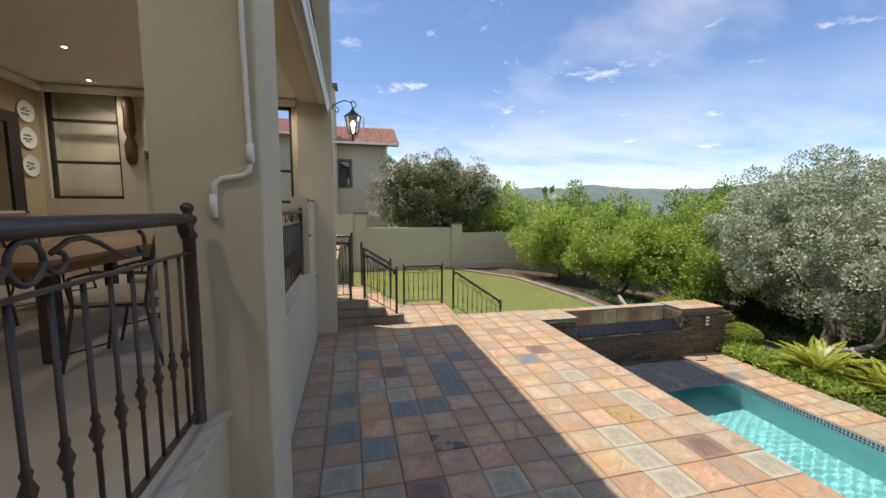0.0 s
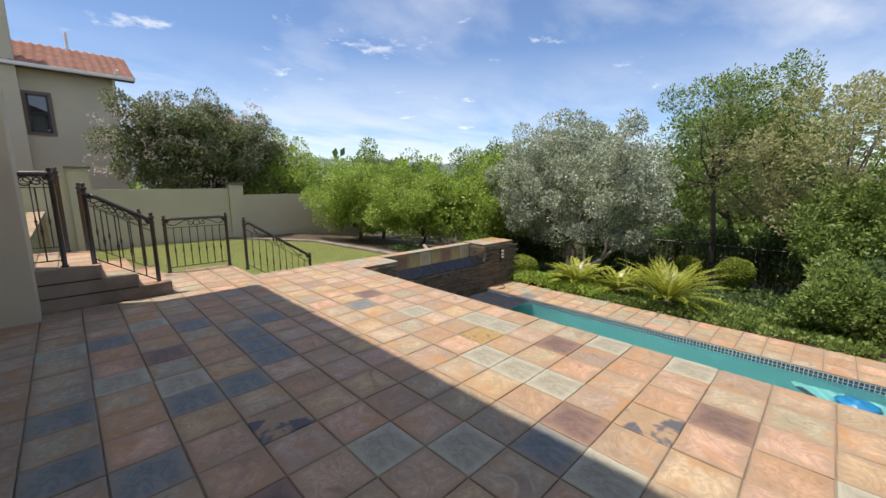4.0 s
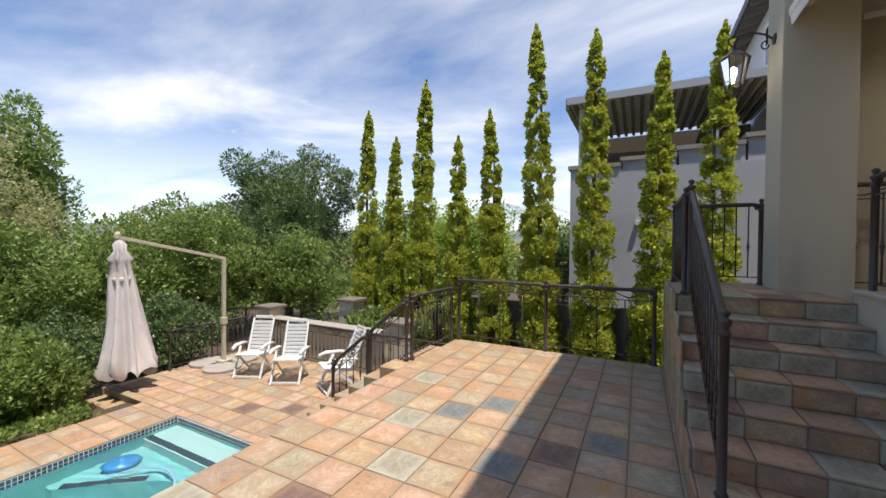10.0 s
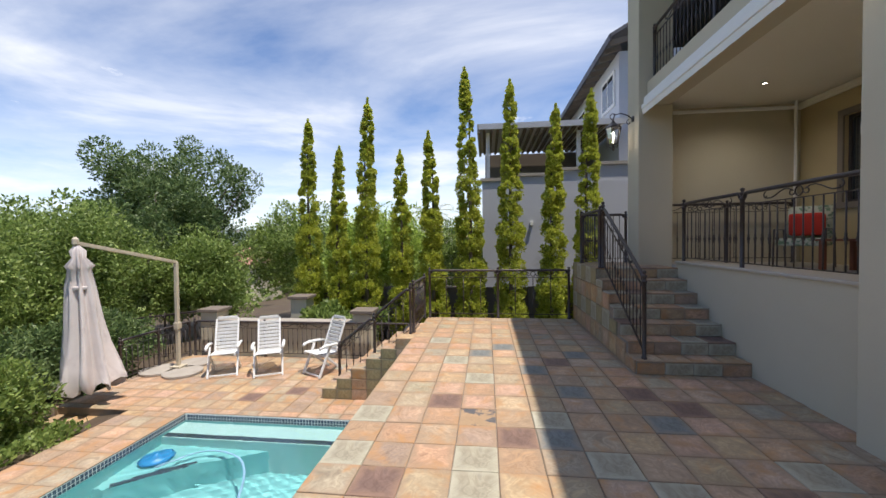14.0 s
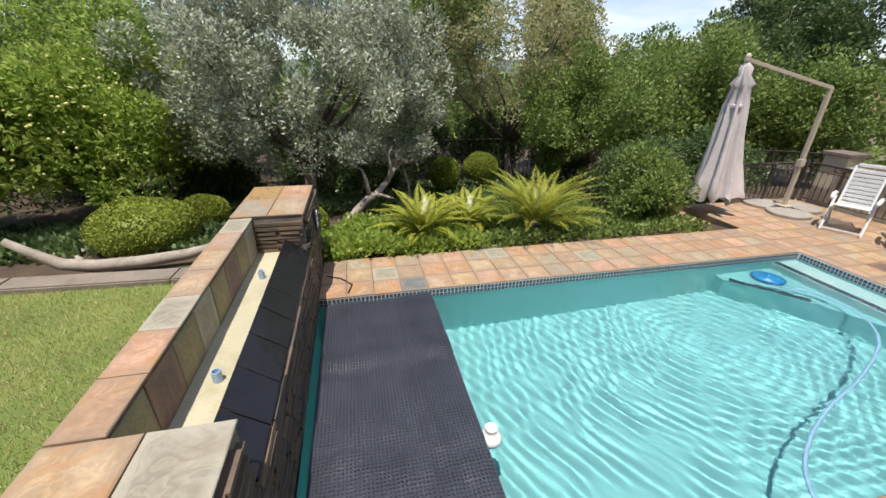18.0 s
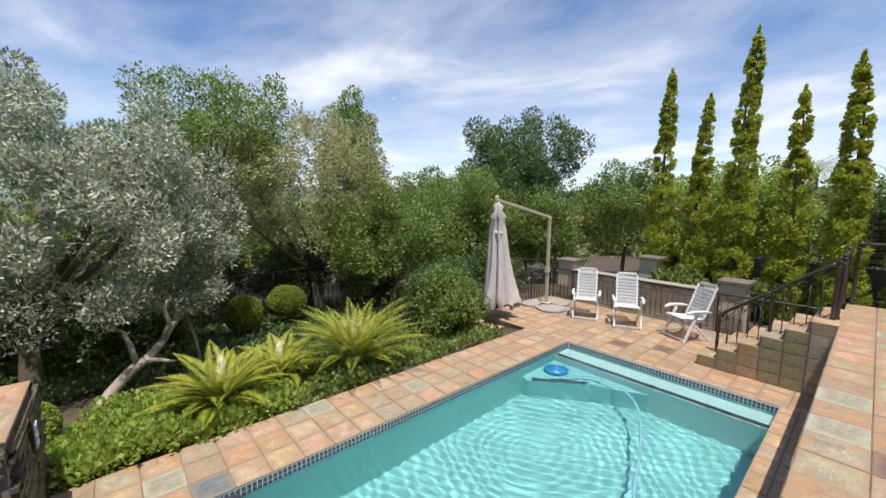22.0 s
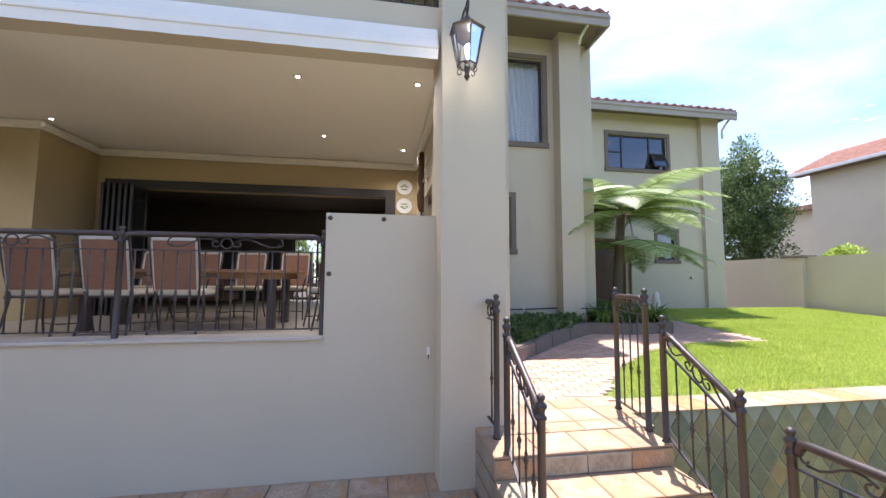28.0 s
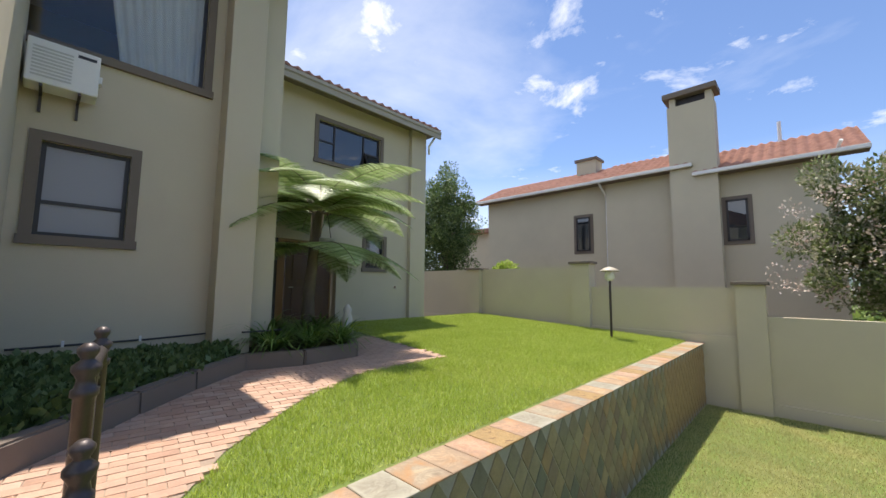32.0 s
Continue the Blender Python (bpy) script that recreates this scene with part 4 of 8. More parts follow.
# ---- windows and doors ----
def window(name, axis, face, u0, u1, z0, z1, label, bars_u=(), bars_z=(), trim=0.0, pane=None, set_back=0.12, w=0.05, out=1):
    """A framed window in an opening; bars at fractions; trim is a raised plaster surround. out: the side of the face that looks outdoors."""
    base = tagged(new(name), label, "window", "", "structure")
    s = out

    def bar(bm, a, b, c, d, back, thick):
        f0, f1 = sorted((face - s * back, face - s * (back - thick)))
        if axis == "x":
            box(bm, f0, f1, a, b, c, d)
        else:
            box(bm, a, b, f0, f1, c, d)
        return bm

    bm = bmesh.new()
    for a, b, c, d in ((u0, u0 + w, z0, z1), (u1 - w, u1, z0, z1), (u0 + w, u1 - w, z0, z0 + w), (u0 + w, u1 - w, z1 - w, z1)):
        bar(bm, a, b, c, d, set_back, 0.06)
    part("window_frame", bm, dark_frame, base)
    for f in bars_u:
        c = u0 + (u1 - u0) * f
        part("mullion", bar(bmesh.new(), c - w * 0.45, c + w * 0.45, z0 + w, z1 - w, set_back - 0.002, 0.056), dark_frame, base)
    for f in bars_z:
        c = z0 + (z1 - z0) * f
        part("transom", bar(bmesh.new(), u0 + w, u1 - w, c - w * 0.45, c + w * 0.45, set_back - 0.004, 0.052), dark_frame, base)
    us = [u0 + w, *[u0 + (u1 - u0) * f for f in bars_u], u1 - w]
    zs = [z0 + w, *[z0 + (z1 - z0) * f for f in bars_z], z1 - w]
    for a, b in zip(us, us[1:]):
        for c, d in zip(zs, zs[1:]):
            ob = part("pane", bar(bmesh.new(), a, b, c, d, set_back - 0.02, 0.008), pane or pane_dark, base)
            ob.visible_shadow = False
    if trim:
        bm = bmesh.new()
        for a, b, c, d in ((u0 - trim, u0, z0 - trim, z1 + trim), (u1, u1 + trim, z0 - trim, z1 + trim), (u0, u1, z1, z1 + trim)):
            bar(bm, a, b, c, d, 0.0, 0.03)
        part("surround", bm, taupe, base, "taupe plaster surround")
        part("window_sill", bar(bmesh.new(), u0 - trim - 0.02, u1 + trim + 0.02, z0 - trim, z0, 0.0, 0.06), taupe, base, "taupe sill")
    return base


window("window_1", "y", 7.3, -4.78, -3.79, 2.45, 4.17, "dark framed three-pane window in the patio end wall", bars_z=(0.34, 0.72), pane=pane_clear, out=-1)
window("window_2", "y", 7.3, -1.95, -1.15, 2.40, 4.10, "dark framed three-pane window beside the end column", bars_z=(0.34, 0.72), pane=pane_clear, out=-1)
window("window_3", "x", -5.65, 8.71, 9.62, 2.56, 3.80, "frosted two-pane window with a taupe surround", bars_z=(0.36,), trim=0.12, pane=pane_frost)
window("window_4", "x", -5.65, 8.2, 10.46, 5.17, 7.3, "tall upper window with a white curtain", trim=0.12, pane=pane_clear)
w5 = window("window_5", "x", -8.6, 14.1, 16.33, 5.62, 6.80, "dark upper window with an open casement", bars_u=(0.25, 0.72), trim=0.12)
for y0, y1 in ((14.15, 14.64), (15.73, 16.28)):
    part("transom", box(bmesh.new(), -8.716, -8.662, y0, y1, 6.19, 6.235), dark_frame, w5)
bm = bmesh.new()
hang = ((-8.645, 6.19), (-8.44, 5.72))
for (xa, za), (xb, zb) in ((hang[0], hang[0]), (hang[1], hang[1])):
    beam(bm, (xa, 15.73, za), (xb, 16.28, zb), 0.04, 0.04)
for y in (15.75, 16.26):
    beam(bm, (hang[0][0], y, hang[0][1]), (hang[1][0], y, hang[1][1]), 0.04, 0.04)
leaf = part("casement", bm, dark_frame, w5, "open top-hung casement")
part("pane", beam(bmesh.new(), (-8.643, 16.005, 6.17), (-8.445, 16.005, 5.74), 0.48, 0.006), pane_dark, leaf)
window("window_6", "x", -8.6, 15.85, 16.55, 2.52, 3.46, "small dark window with a taupe surround", trim=0.12)
window("window_7", "x", NEAR_BACK, -1.85, -0.35, 2.25, 3.7, "dark window at the back of the patio", bars_u=(0.5,), trim=0.1)
window("window_8", "x", -3.2, -1.8, 1.2, 4.5, 6.7, "sliding doors behind the balcony", bars_u=(0.5,), w=0.07)
window("window_9", "x", -3.2, 3.0, 6.0, 4.5, 6.7, "sliding doors behind the far balcony", bars_u=(0.5,), w=0.07)

door = tagged(new("door_1"), "dark wooden front door in a recess", "door", "", "structure")
part("leaf", box(bmesh.new(), -8.86, -8.8, 13.4, 14.75, 0.9, 3.15), dark_wood, door)
for z in (1.2, 2.1):
    part("panel", box(bmesh.new(), -8.8, -8.775, 13.6, 14.55, z, z + 0.7, bevel=0.012), dark_wood, door)
part("door_frame", box(bmesh.new(), -8.8, -8.62, 12.95, 13.1, 0.9, 3.2), dark_frame, door)
part("handle", tube(bmesh.new(), [(-8.74, 13.5, 1.9), (-8.7, 13.5, 1.9), (-8.7, 13.6, 1.9)], 0.012, 6), cream_metal, door)
# folding doors, stacked at one side of the wide opening
fold = thing("folding_door", "dark glazed folding doors stacked open at the side", "door", at=(BACK + 0.02, 1.78, PATIO))
for k in range(6):
    x0 = 0.0 if k % 2 == 0 else 0.42
    bm = bmesh.new()
    y = 0.09 * k
    for a, b in (((0.0, y, 0.02), (0.48, y + 0.045, 0.02)), ((0.0, y, 2.25), (0.48, y + 0.045, 2.25)), ((0.0, y, 0), (0.0, y, 2.28)), ((0.48, y + 0.045, 0), (0.48, y + 0.045, 2.28))):
        beam(bm, a, b, 0.04, 0.05)
    leaf = part("leaf", bm, dark_frame, fold)
    g = part("pane", beam(bmesh.new(), (0.02, y, 1.13), (0.46, y + 0.045, 1.13), 0.006, 2.2), pane_dark, leaf)
structure("trim_lintel", boxm(BACK, BACK + 0.05, 1.55, 6.85, 3.5, 3.66), dark_frame, "dark head track over the folding doors", "trim")
structure("trim_jamb", boxm(BACK, BACK + 0.045, 6.65, 6.85, PATIO, 3.5), dark_frame, "dark jamb of the folding doors", "trim")
# cornice
for a, b in (((BACK + 0.05, 1.4, CEIL - 0.07), (BACK + 0.05, 7.3, CEIL - 0.07)), ((NEAR_BACK + 0.05, -2.76, CEIL - 0.07), (NEAR_BACK + 0.05, 1.45, CEIL - 0.07)), ((BACK + 0.1, 1.45, CEIL - 0.07), (NEAR_BACK + 0.1, 1.45, CEIL - 0.07)), ((BACK + 0.1, 7.25, CEIL - 0.07), (-1.05, 7.25, CEIL - 0.07))):
    structure("trim_cornice", beam(bmesh.new(), a, b, 0.1, 0.12, 0.03), ceiling_paint, "cream plaster cornice", "cornice")
# downlights
for x, y in ((-1.55, 5.57), (-1.5, 6.98), (-3.45, 1.65), (-3.45, 5.6), (-3.95, 6.95), (-1.6, 0.9), (-2.2, -1.6)):
    d = thing("downlight", "small recessed ceiling downlight with a chrome ring", "downlight", "ceiling downlights", at=(x, y, CEIL))
    part("ring", lathe(bmesh.new(), [(0.05, -0.006), (0.05, 0.0), (0.035, -0.008)], 14), cream_metal, d)
    part("bulb", lathe(bmesh.new(), [(0.026, -0.001), (0.026, -0.009), (0.001, -0.0095)], 12), bulb_glow, d, "glowing bulb")
    if y < 2 and x < -3:
        continue
    spot = new("downlight_lamp", bpy.data.lights.new("downlight_lamp", "SPOT"))
    spot.data.energy, spot.data.color, spot.data.spot_size, spot.data.spot_blend, spot.data.shadow_soft_size = 17.0, (1.0, 0.94, 0.84), radians(150), 0.8, 0.05
    spot.location = (x, y, CEIL - 0.03)


def hung_plate(y, z, shade):
    p = thing("wall_plate", "round white decorated plate hung on the ochre wall", "plate", "hung plates", at=(BACK, y, z))
    bm = lathe(bmesh.new(), [(0.05, 0.004), (0.09, 0.012), (0.155, 0.03), (0.16, 0.034), (0.15, 0.03), (0.09, 0.016), (0.001, 0.012)], 24)
    bmesh.ops.rotate(bm, verts=bm.verts, cent=(0, 0, 0), matrix=Matrix.Rotation(radians(90), 3, "Y"))
    part("dish", bm, white_paint, p, smooth=True)
    bm = bmesh.new()
    for k in range(5):
        a = k * 1.26 + shade
        box(bm, 0.014, 0.018, 0.05 * math.cos(a) - 0.035, 0.05 * math.cos(a) + 0.035, 0.05 * math.sin(a) - 0.012, 0.05 * math.sin(a) + 0.012)
    part("motif", bm, leaf_dark, p, "dark painted motif")


for y, z, s in ((7.03, 3.73, 0.3), (7.03, 3.34, 1.0), (7.03, 2.93, 2.0)):
    hung_plate(y, z, s)
mask = thing("carving", "tall dark carved wooden figure board on the wall", "carving", at=(-3.62, 7.27, 3.02))
bm = bmesh.new()
lathe(bm, [(0.05, 0.0), (0.08, 0.08), (0.09, 0.3), (0.05, 0.42), (0.085, 0.55), (0.075, 0.8), (0.09, 0.95), (0.05, 1.06)], 10)
part("board", bm, dark_wood, mask, smooth=True)
rack = thing("utensil_rack", "brass rack with hanging utensils on the wall", "rack", at=(-2.95, 7.27, 3.70))
part("bar", tube(bmesh.new(), [(-0.3, 0, 0), (0.3, 0, 0)], 0.008, 6), cream_metal, rack)
for k in range(4):
    part("utensil", tube(bmesh.new(), [(-0.24 + 0.16 * k, 0, 0), (-0.24 + 0.16 * k, -0.01, -0.2), (-0.24 + 0.16 * k, -0.01, -0.26)], [0.005, 0.006, 0.03], 8), cream_metal, rack)
braai = thing("built_in_grill", "dark red arched grill recess in the end wall", "grill", at=(-2.98, 7.36, 1.9))
bm = bmesh.new()
box(bm, -0.48, 0.48, 0.2, 0.22, 0, 1.33)
part("back_panel", bm, red_brown, braai)
part("hood", prism(bmesh.new(), [(-0.48, 0.0), (0.48, 0.0), (0.48, 0.18), (-0.48, 0.18)], 1.22, 1.32), red_brown, braai)

# air conditioner on the wing wall
ac = thing("air_conditioner", "white outdoor air conditioner on a wall bracket", "air conditioner", at=(-5.65, 8.55, 4.40))
part("casing", box(bmesh.new(), 0.08, 0.42, -0.05, 0.62, 0.0, 0.56, bevel=0.02), white_paint, ac)
for k in range(9):
    part("fin", box(bmesh.new(), 0.42, 0.426, 0.0, 0.36, 0.08 + 0.045 * k, 0.1 + 0.045 * k), steel, ac)
part("logo_bar", box(bmesh.new(), 0.42, 0.424, 0.40, 0.58, 0.46, 0.5), dark_frame, ac, "dark lettering bar")
for y in (0.1, 0.45):
    bm = bmesh.new()
    beam(bm, (0.0, y, -0.02), (0.42, y, -0.02), 0.03, 0.03)
    beam(bm, (0.02, y, -0.25), (0.02, y, 0.0), 0.03, 0.03)
    part("bracket", bm, iron, ac)
cam_box = thing("security_camera", "small white security camera on the wall", "security camera", at=(-5.65, 9.16, 4.66))
part("housing", box(bmesh.new(), 0.1, 0.26, -0.05, 0.05, 0.0, 0.1, bevel=0.01), white_paint, cam_box)
part("stem", beam(bmesh.new(), (0, 0, -0.03), (0.16, 0, 0.0), 0.03, 0.03), white_paint, cam_box)
# curtain behind the tall window
cur = thing("curtain", "white gathered curtain drawn to one side", "curtain", at=(-5.95, 8.18, 5.17))
bm = bmesh.new()
n = 70
cols = []
for i in range(n + 1):
    f = i / n
    col = []
    for zf in (0.0, 0.25, 0.5, 0.75, 1.0):
        lo, hi = 0.9 + (1 - zf) * 0.35, 2.3
        y = lo + (hi - lo) * f
        col.append(bm.verts.new((0.05 + 0.03 * math.sin(f * 60), y, 2.2 * zf)))
    cols.append(col)
for a, b in zip(cols, cols[1:]):
    for k in range(4):
        bm.faces.new((a[k], b[k], b[k + 1], a[k + 1]))
part("cloth", bm, curtain, cur, smooth=True)
# cable along the wing
cable = thing("wall_cable", "black cable clipped along the wing wall", "cable", at=(-5.65, 8.6, 1.0))
part("wire", tube(bmesh.new(), [(0.02, 0, 0.14), (0.02, 1.4, 0.14), (0.02, 2.55, 0.18), (0.38, 2.58, 0.18), (0.40, 3.2, 0.18)], 0.014, 6), dark_frame, cable)
for y in (0.5, 1.3, 2.2):
    part("clip", box(bmesh.new(), 0.0, 0.04, y - 0.015, y + 0.015, 0.12, 0.2), white_paint, cable)
# dark raised strips at the corner of the far block stand in for groove shadows
for k in range(11):
    structure("trim_groove", boxm(-8.6, -8.585, 11.85, 12.5, 2.2 + 0.42 * k, 2.24 + 0.42 * k), dark_frame, "dark strip standing in for the shadow of a groove in the corner plaster", "trim")
dp = thing("downpipe", "taupe rain downpipe bent under the gutter", "downpipe", at=(-8.4, 17.5, 0.9))
part("pipe", tube(bmesh.new(), [(0.32, 0.9, 6.5), (0.05, 0.85, 6.2), (0.05, 0.85, 5.9)], 0.04, 8), white_paint, dp, smooth=True)
dp = thing("downpipe", "taupe rain downpipe under the wing gutter", "downpipe", at=(-5.2, 11.2, 7.38))
part("pipe", tube(bmesh.new(), [(0.4, 0.1, 0.5), (0.12, 0.0, 0.25), (0.03, 0.0, 0.1)], 0.035, 8), white_paint, dp, smooth=True)
tap = thing("garden_tap", "small brass tap on the far wall", "tap", at=(-8.6, 17.0, 1.9))
part("spout", tube(bmesh.new(), [(0, 0, 0), (0.12, 0, 0), (0.15, 0, -0.05)], 0.014, 6), cream_metal, tap)
part("knob", lathe(bmesh.new(), [(0.02, 0.0), (0.03, 0.02), (0.02, 0.04)], 8, (0.1, 0, 0.01)), red_brown, tap)


# ---- patio furniture ----
def dining_chair(m, label="iron dining chair with a brown woven back and cream cushion"):
    base = tagged(new("dining_chair"), label, "chair", "chairs round the patio table")
    for sx in (-1, 1):
        part("front_leg", tube(bmesh.new(), [(sx * 0.22, 0.22, 0.44), (sx * 0.24, 0.25, 0.2), (sx * 0.25, 0.29, 0.0)], 0.012, 6), iron, base)
        part("back_leg", tube(bmesh.new(), [(sx * 0.21, -0.2, 0.44), (sx * 0.22, -0.24, 0.2), (sx * 0.24, -0.3, 0.0)], 0.012, 6), iron, base)
        part("back_post", tube(bmesh.new(), [(sx * 0.21, -0.2, 0.44), (sx * 0.235, -0.25, 0.7), (sx * 0.24, -0.34, 1.06), (sx * 0.22, -0.38, 1.09)], 0.013, 6), iron, base)
        part("armrest", tube(bmesh.new(), [(sx * 0.235, -0.25, 0.66), (sx * 0.27, 0.05, 0.68), (sx * 0.26, 0.2, 0.64), (sx * 0.22, 0.22, 0.44)], 0.012, 6), iron, base)
    part("seat_frame", tube(bmesh.new(), [(0.22, 0.22, 0.44), (-0.22, 0.22, 0.44), (-0.21, -0.2, 0.44), (0.21, -0.2, 0.44), (0.22, 0.22, 0.44)], 0.012, 6), iron, base)
    part("stretcher", tube(bmesh.new(), [(-0.235, 0.27, 0.13), (0, 0.1, 0.13), (0.235, 0.27, 0.13)], 0.008, 5), iron, base)
    part("seat_cushion", box(bmesh.new(), -0.22, 0.22, -0.2, 0.23, 0.45, 0.52, bevel=0.025), cushion, base, "cream seat cushion", True)
    bm = bmesh.new()
    beam(bm, (0, -0.235, 0.52), (0, -0.335, 1.03), 0.40, 0.014)
    part("back_panel", bm, woven, base, "brown woven back")
    for sx in (-1, 1):
        part("back_border", beam(bmesh.new(), (sx * 0.205, -0.225, 0.5), (sx * 0.215, -0.328, 1.04), 0.022, 0.024, 0.006), cushion, base, "cream cloth border")
    part("back_roll", beam(bmesh.new(), (-0.215, -0.345, 1.05), (0.215, -0.345, 1.05), 0.03, 0.035, 0.01), cushion, base, "cream cloth roll")
    base.matrix_basis = m
    return base


first = dining_chair(pose(-1.75, 3.08, PATIO, 0, 0, 90))
for y in (3.76, 4.42):
    copy_thing(first, pose(-1.75, y, PATIO, 0, 0, 90))
for y in (3.05, 3.75, 4.45, 5.15):
    copy_thing(first, pose(-3.5, y, PATIO, 0, 0, -90))
copy_thing(first, pose(-2.6, 5.9, PATIO, 0, 0, 180 - 12))
copy_thing(first, pose(-2.1, 6.1, PATIO, 0, 0, 160))

table = thing("dining_table", "long oiled wooden patio table on dark iron legs", "table", at=(-2.6, 4.15, PATIO))
for k in range(7):
    part("plank", box(bmesh.new(), -0.5 + 0.143 * k + 0.003, -0.5 + 0.143 * (k + 1) - 0.003, -1.3, 1.3, 0.71, 0.75, bevel=0.004), table_wood, table)
part("apron", box(bmesh.new(), -0.42, 0.42, -1.2, 1.2, 0.63, 0.709), table_wood, table)
for sx in (-1, 1):
    for sy in (-1, 1):
        part("leg", box(bmesh.new(), sx * 0.36 - 0.05, sx * 0.36 + 0.05, sy * 1.05 - 0.05, sy * 1.05 + 0.05, 0, 0.629, bevel=0.01), iron, table)
# corner by the steps: cushioned armchair and low wooden furniture
arm = thing("armchair", "iron armchair with floral and red cushions", "chair", at=(-2.62, -1.35, PATIO), turn=-50)
for sx in (-1, 1):
    part("side_frame", tube(bmesh.new(), [(sx * 0.3, 0.3, 0), (sx * 0.3, 0.25, 0.6), (sx * 0.3, -0.2, 0.6), (sx * 0.3, -0.3, 0)], 0.015, 6), iron, arm)
part("seat_cushion", box(bmesh.new(), -0.28, 0.28, -0.25, 0.3, 0.34, 0.46, bevel=0.03), floral, arm, "floral seat cushion", True)
part("back_cushion", beam(bmesh.new(), (0, -0.25, 0.46), (0, -0.38, 0.98), 0.56, 0.1, 0.03), floral, arm, "floral back cushion", True)
part("pillow", box(bmesh.new(), -0.22, 0.22, -0.2, -0.08, 0.5, 0.86, bevel=0.05), red_cloth, arm, "bright red pillow", True)
for x, y, w, d, h in ((-2.6, -0.35, 0.9, 0.5, 0.45), (-2.3, 0.5, 0.45, 0.4, 0.42)):
    t = thing("side_table", "low red-brown slatted wooden table", "table", "low wooden tables", at=(x, y, PATIO))
    for k in range(5):
        part("slat", box(bmesh.new(), -d / 2 + d * k / 5 + 0.005, -d / 2 + d * (k + 1) / 5 - 0.005, -w / 2, w / 2, h - 0.03, h), red_brown, t)
    for sx in (-1, 1):
        for sy in (-1, 1):
            part("leg", box(bmesh.new(), sx * d * 0.4 - 0.03, sx * d * 0.4 + 0.03, sy * w * 0.42 - 0.03, sy * w * 0.42 + 0.03, 0, h - 0.031), red_brown, t)
pole = thing("blind_pole", "white upright pole of the side blind", "pole", at=(-3.4, -2.6, PATIO))
part("pole", tube(bmesh.new(), [(0, 0, 0), (0, 0, CEIL - PATIO)], 0.025, 8), white_paint, pole)
part("roller", tube(bmesh.new(), [(0, 0, CEIL - PATIO - 0.12), (2.2, 0, CEIL - PATIO - 0.12)], 0.035, 8), white_paint, pole)
# armchairs in the dim living room
for y in (2.2,):
    so = thing("sofa", "dark sofa in the dim living room", "sofa", at=(-7.2, y, 1.19), turn=90)
    part("base", box(bmesh.new(), -0.8, 0.8, -0.4, 0.4, 0.1, 0.42, bevel=0.05), dark_wood, so)
    part("backrest", box(bmesh.new(), -0.8, 0.8, -0.42, -0.22, 0.42, 0.85, bevel=0.05), dark_wood, so)
    part("cushion", box(bmesh.new(), -0.7, 0.7, -0.2, 0.38, 0.42, 0.55, bevel=0.05), cushion, so, "cream seat cushion")

# dark dining set before the garden window
for x, y, turn in ((-7.7, 4.6, 90), (-7.7, 5.2, 90), (-7.2, 5.75, 180)):
    copy_thing(first, pose(x, y, 1.19, 0, 0, turn))
window("window_10", "x", -9.0, 3.95, 6.1, 1.2, 3.05, "large garden window at the far side of the room", bars_u=(0.33, 0.67), w=0.06, pane=pane_clear)

# ---- fountain ----
fount = structure("wall_fountain", boxm(EDGE, 4.575, 7.05, 7.76, -1.6, -0.035), grout, "stone clad fountain wall between pool and lawn", "wall")
structure("wall_fountain_back", boxm(4.575, 7.33, 7.57, 7.76, -1.6, -0.035), grout, "back wall of the fountain trough", "wall")
structure("wall_fountain_front", boxm(4.575, 7.33, 7.05, 7.12, -1.6, -0.47), grout, "front wall of the fountain trough", "wall")
structure("wall_fountain_weir", boxm(4.575, 7.33, 7.12, 7.252, -1.6, -0.40), cream_basin, "cream inner lip of the weir", "wall")
structure("fountain_basin", boxm(4.575, 7.33, 7.25, 7.57, -1.6, -0.42), cream_basin, "cream painted bottom of the fountain trough", "fountain")
structure("wall_fountain_pillar", boxm(7.33, 8.49, 7.05, 7.76, -1.6, -0.012), grout, "stone pillar at the end of the fountain", "wall")
for x in (5.31, 6.7):
    sp = thing("water_spout", "short blue pipe stub in the trough", "pipe", "trough pipe stubs", at=(x, 7.40, -0.42))
    part("pipe", lathe(bmesh.new(), [(0.03, 0), (0.03, 0.08), (0.024, 0.08), (0.024, 0.02)], 12), pale_blue_plastic, sp)
lampbox = thing("bulkhead_light", "dark louvred bulkhead light on the pillar", "light", at=(8.0, 6.98, -0.3))
part("housing", box(bmesh.new(), -0.07, 0.07, 0.0, 0.05, -0.15, 0.15, bevel=0.01), iron, lampbox)
for k in range(3):
    part("louvre", box(bmesh.new(), -0.05, 0.05, -0.012, 0.0, -0.11 + 0.08 * k, -0.06 + 0.08 * k), white_paint, lampbox, "pale diffuser strip")
cable2 = thing("hose_end", "black cable end lying on the coping", "cable", at=(7.9, 6.85, DECK))
part("wire", tube(bmesh.new(), [(0, 0.08, 0.0), (-0.1, -0.1, 0.012), (-0.3, -0.25, 0.012), (-0.5, -0.2, 0.012)], 0.01, 6), dark_frame, cable2)

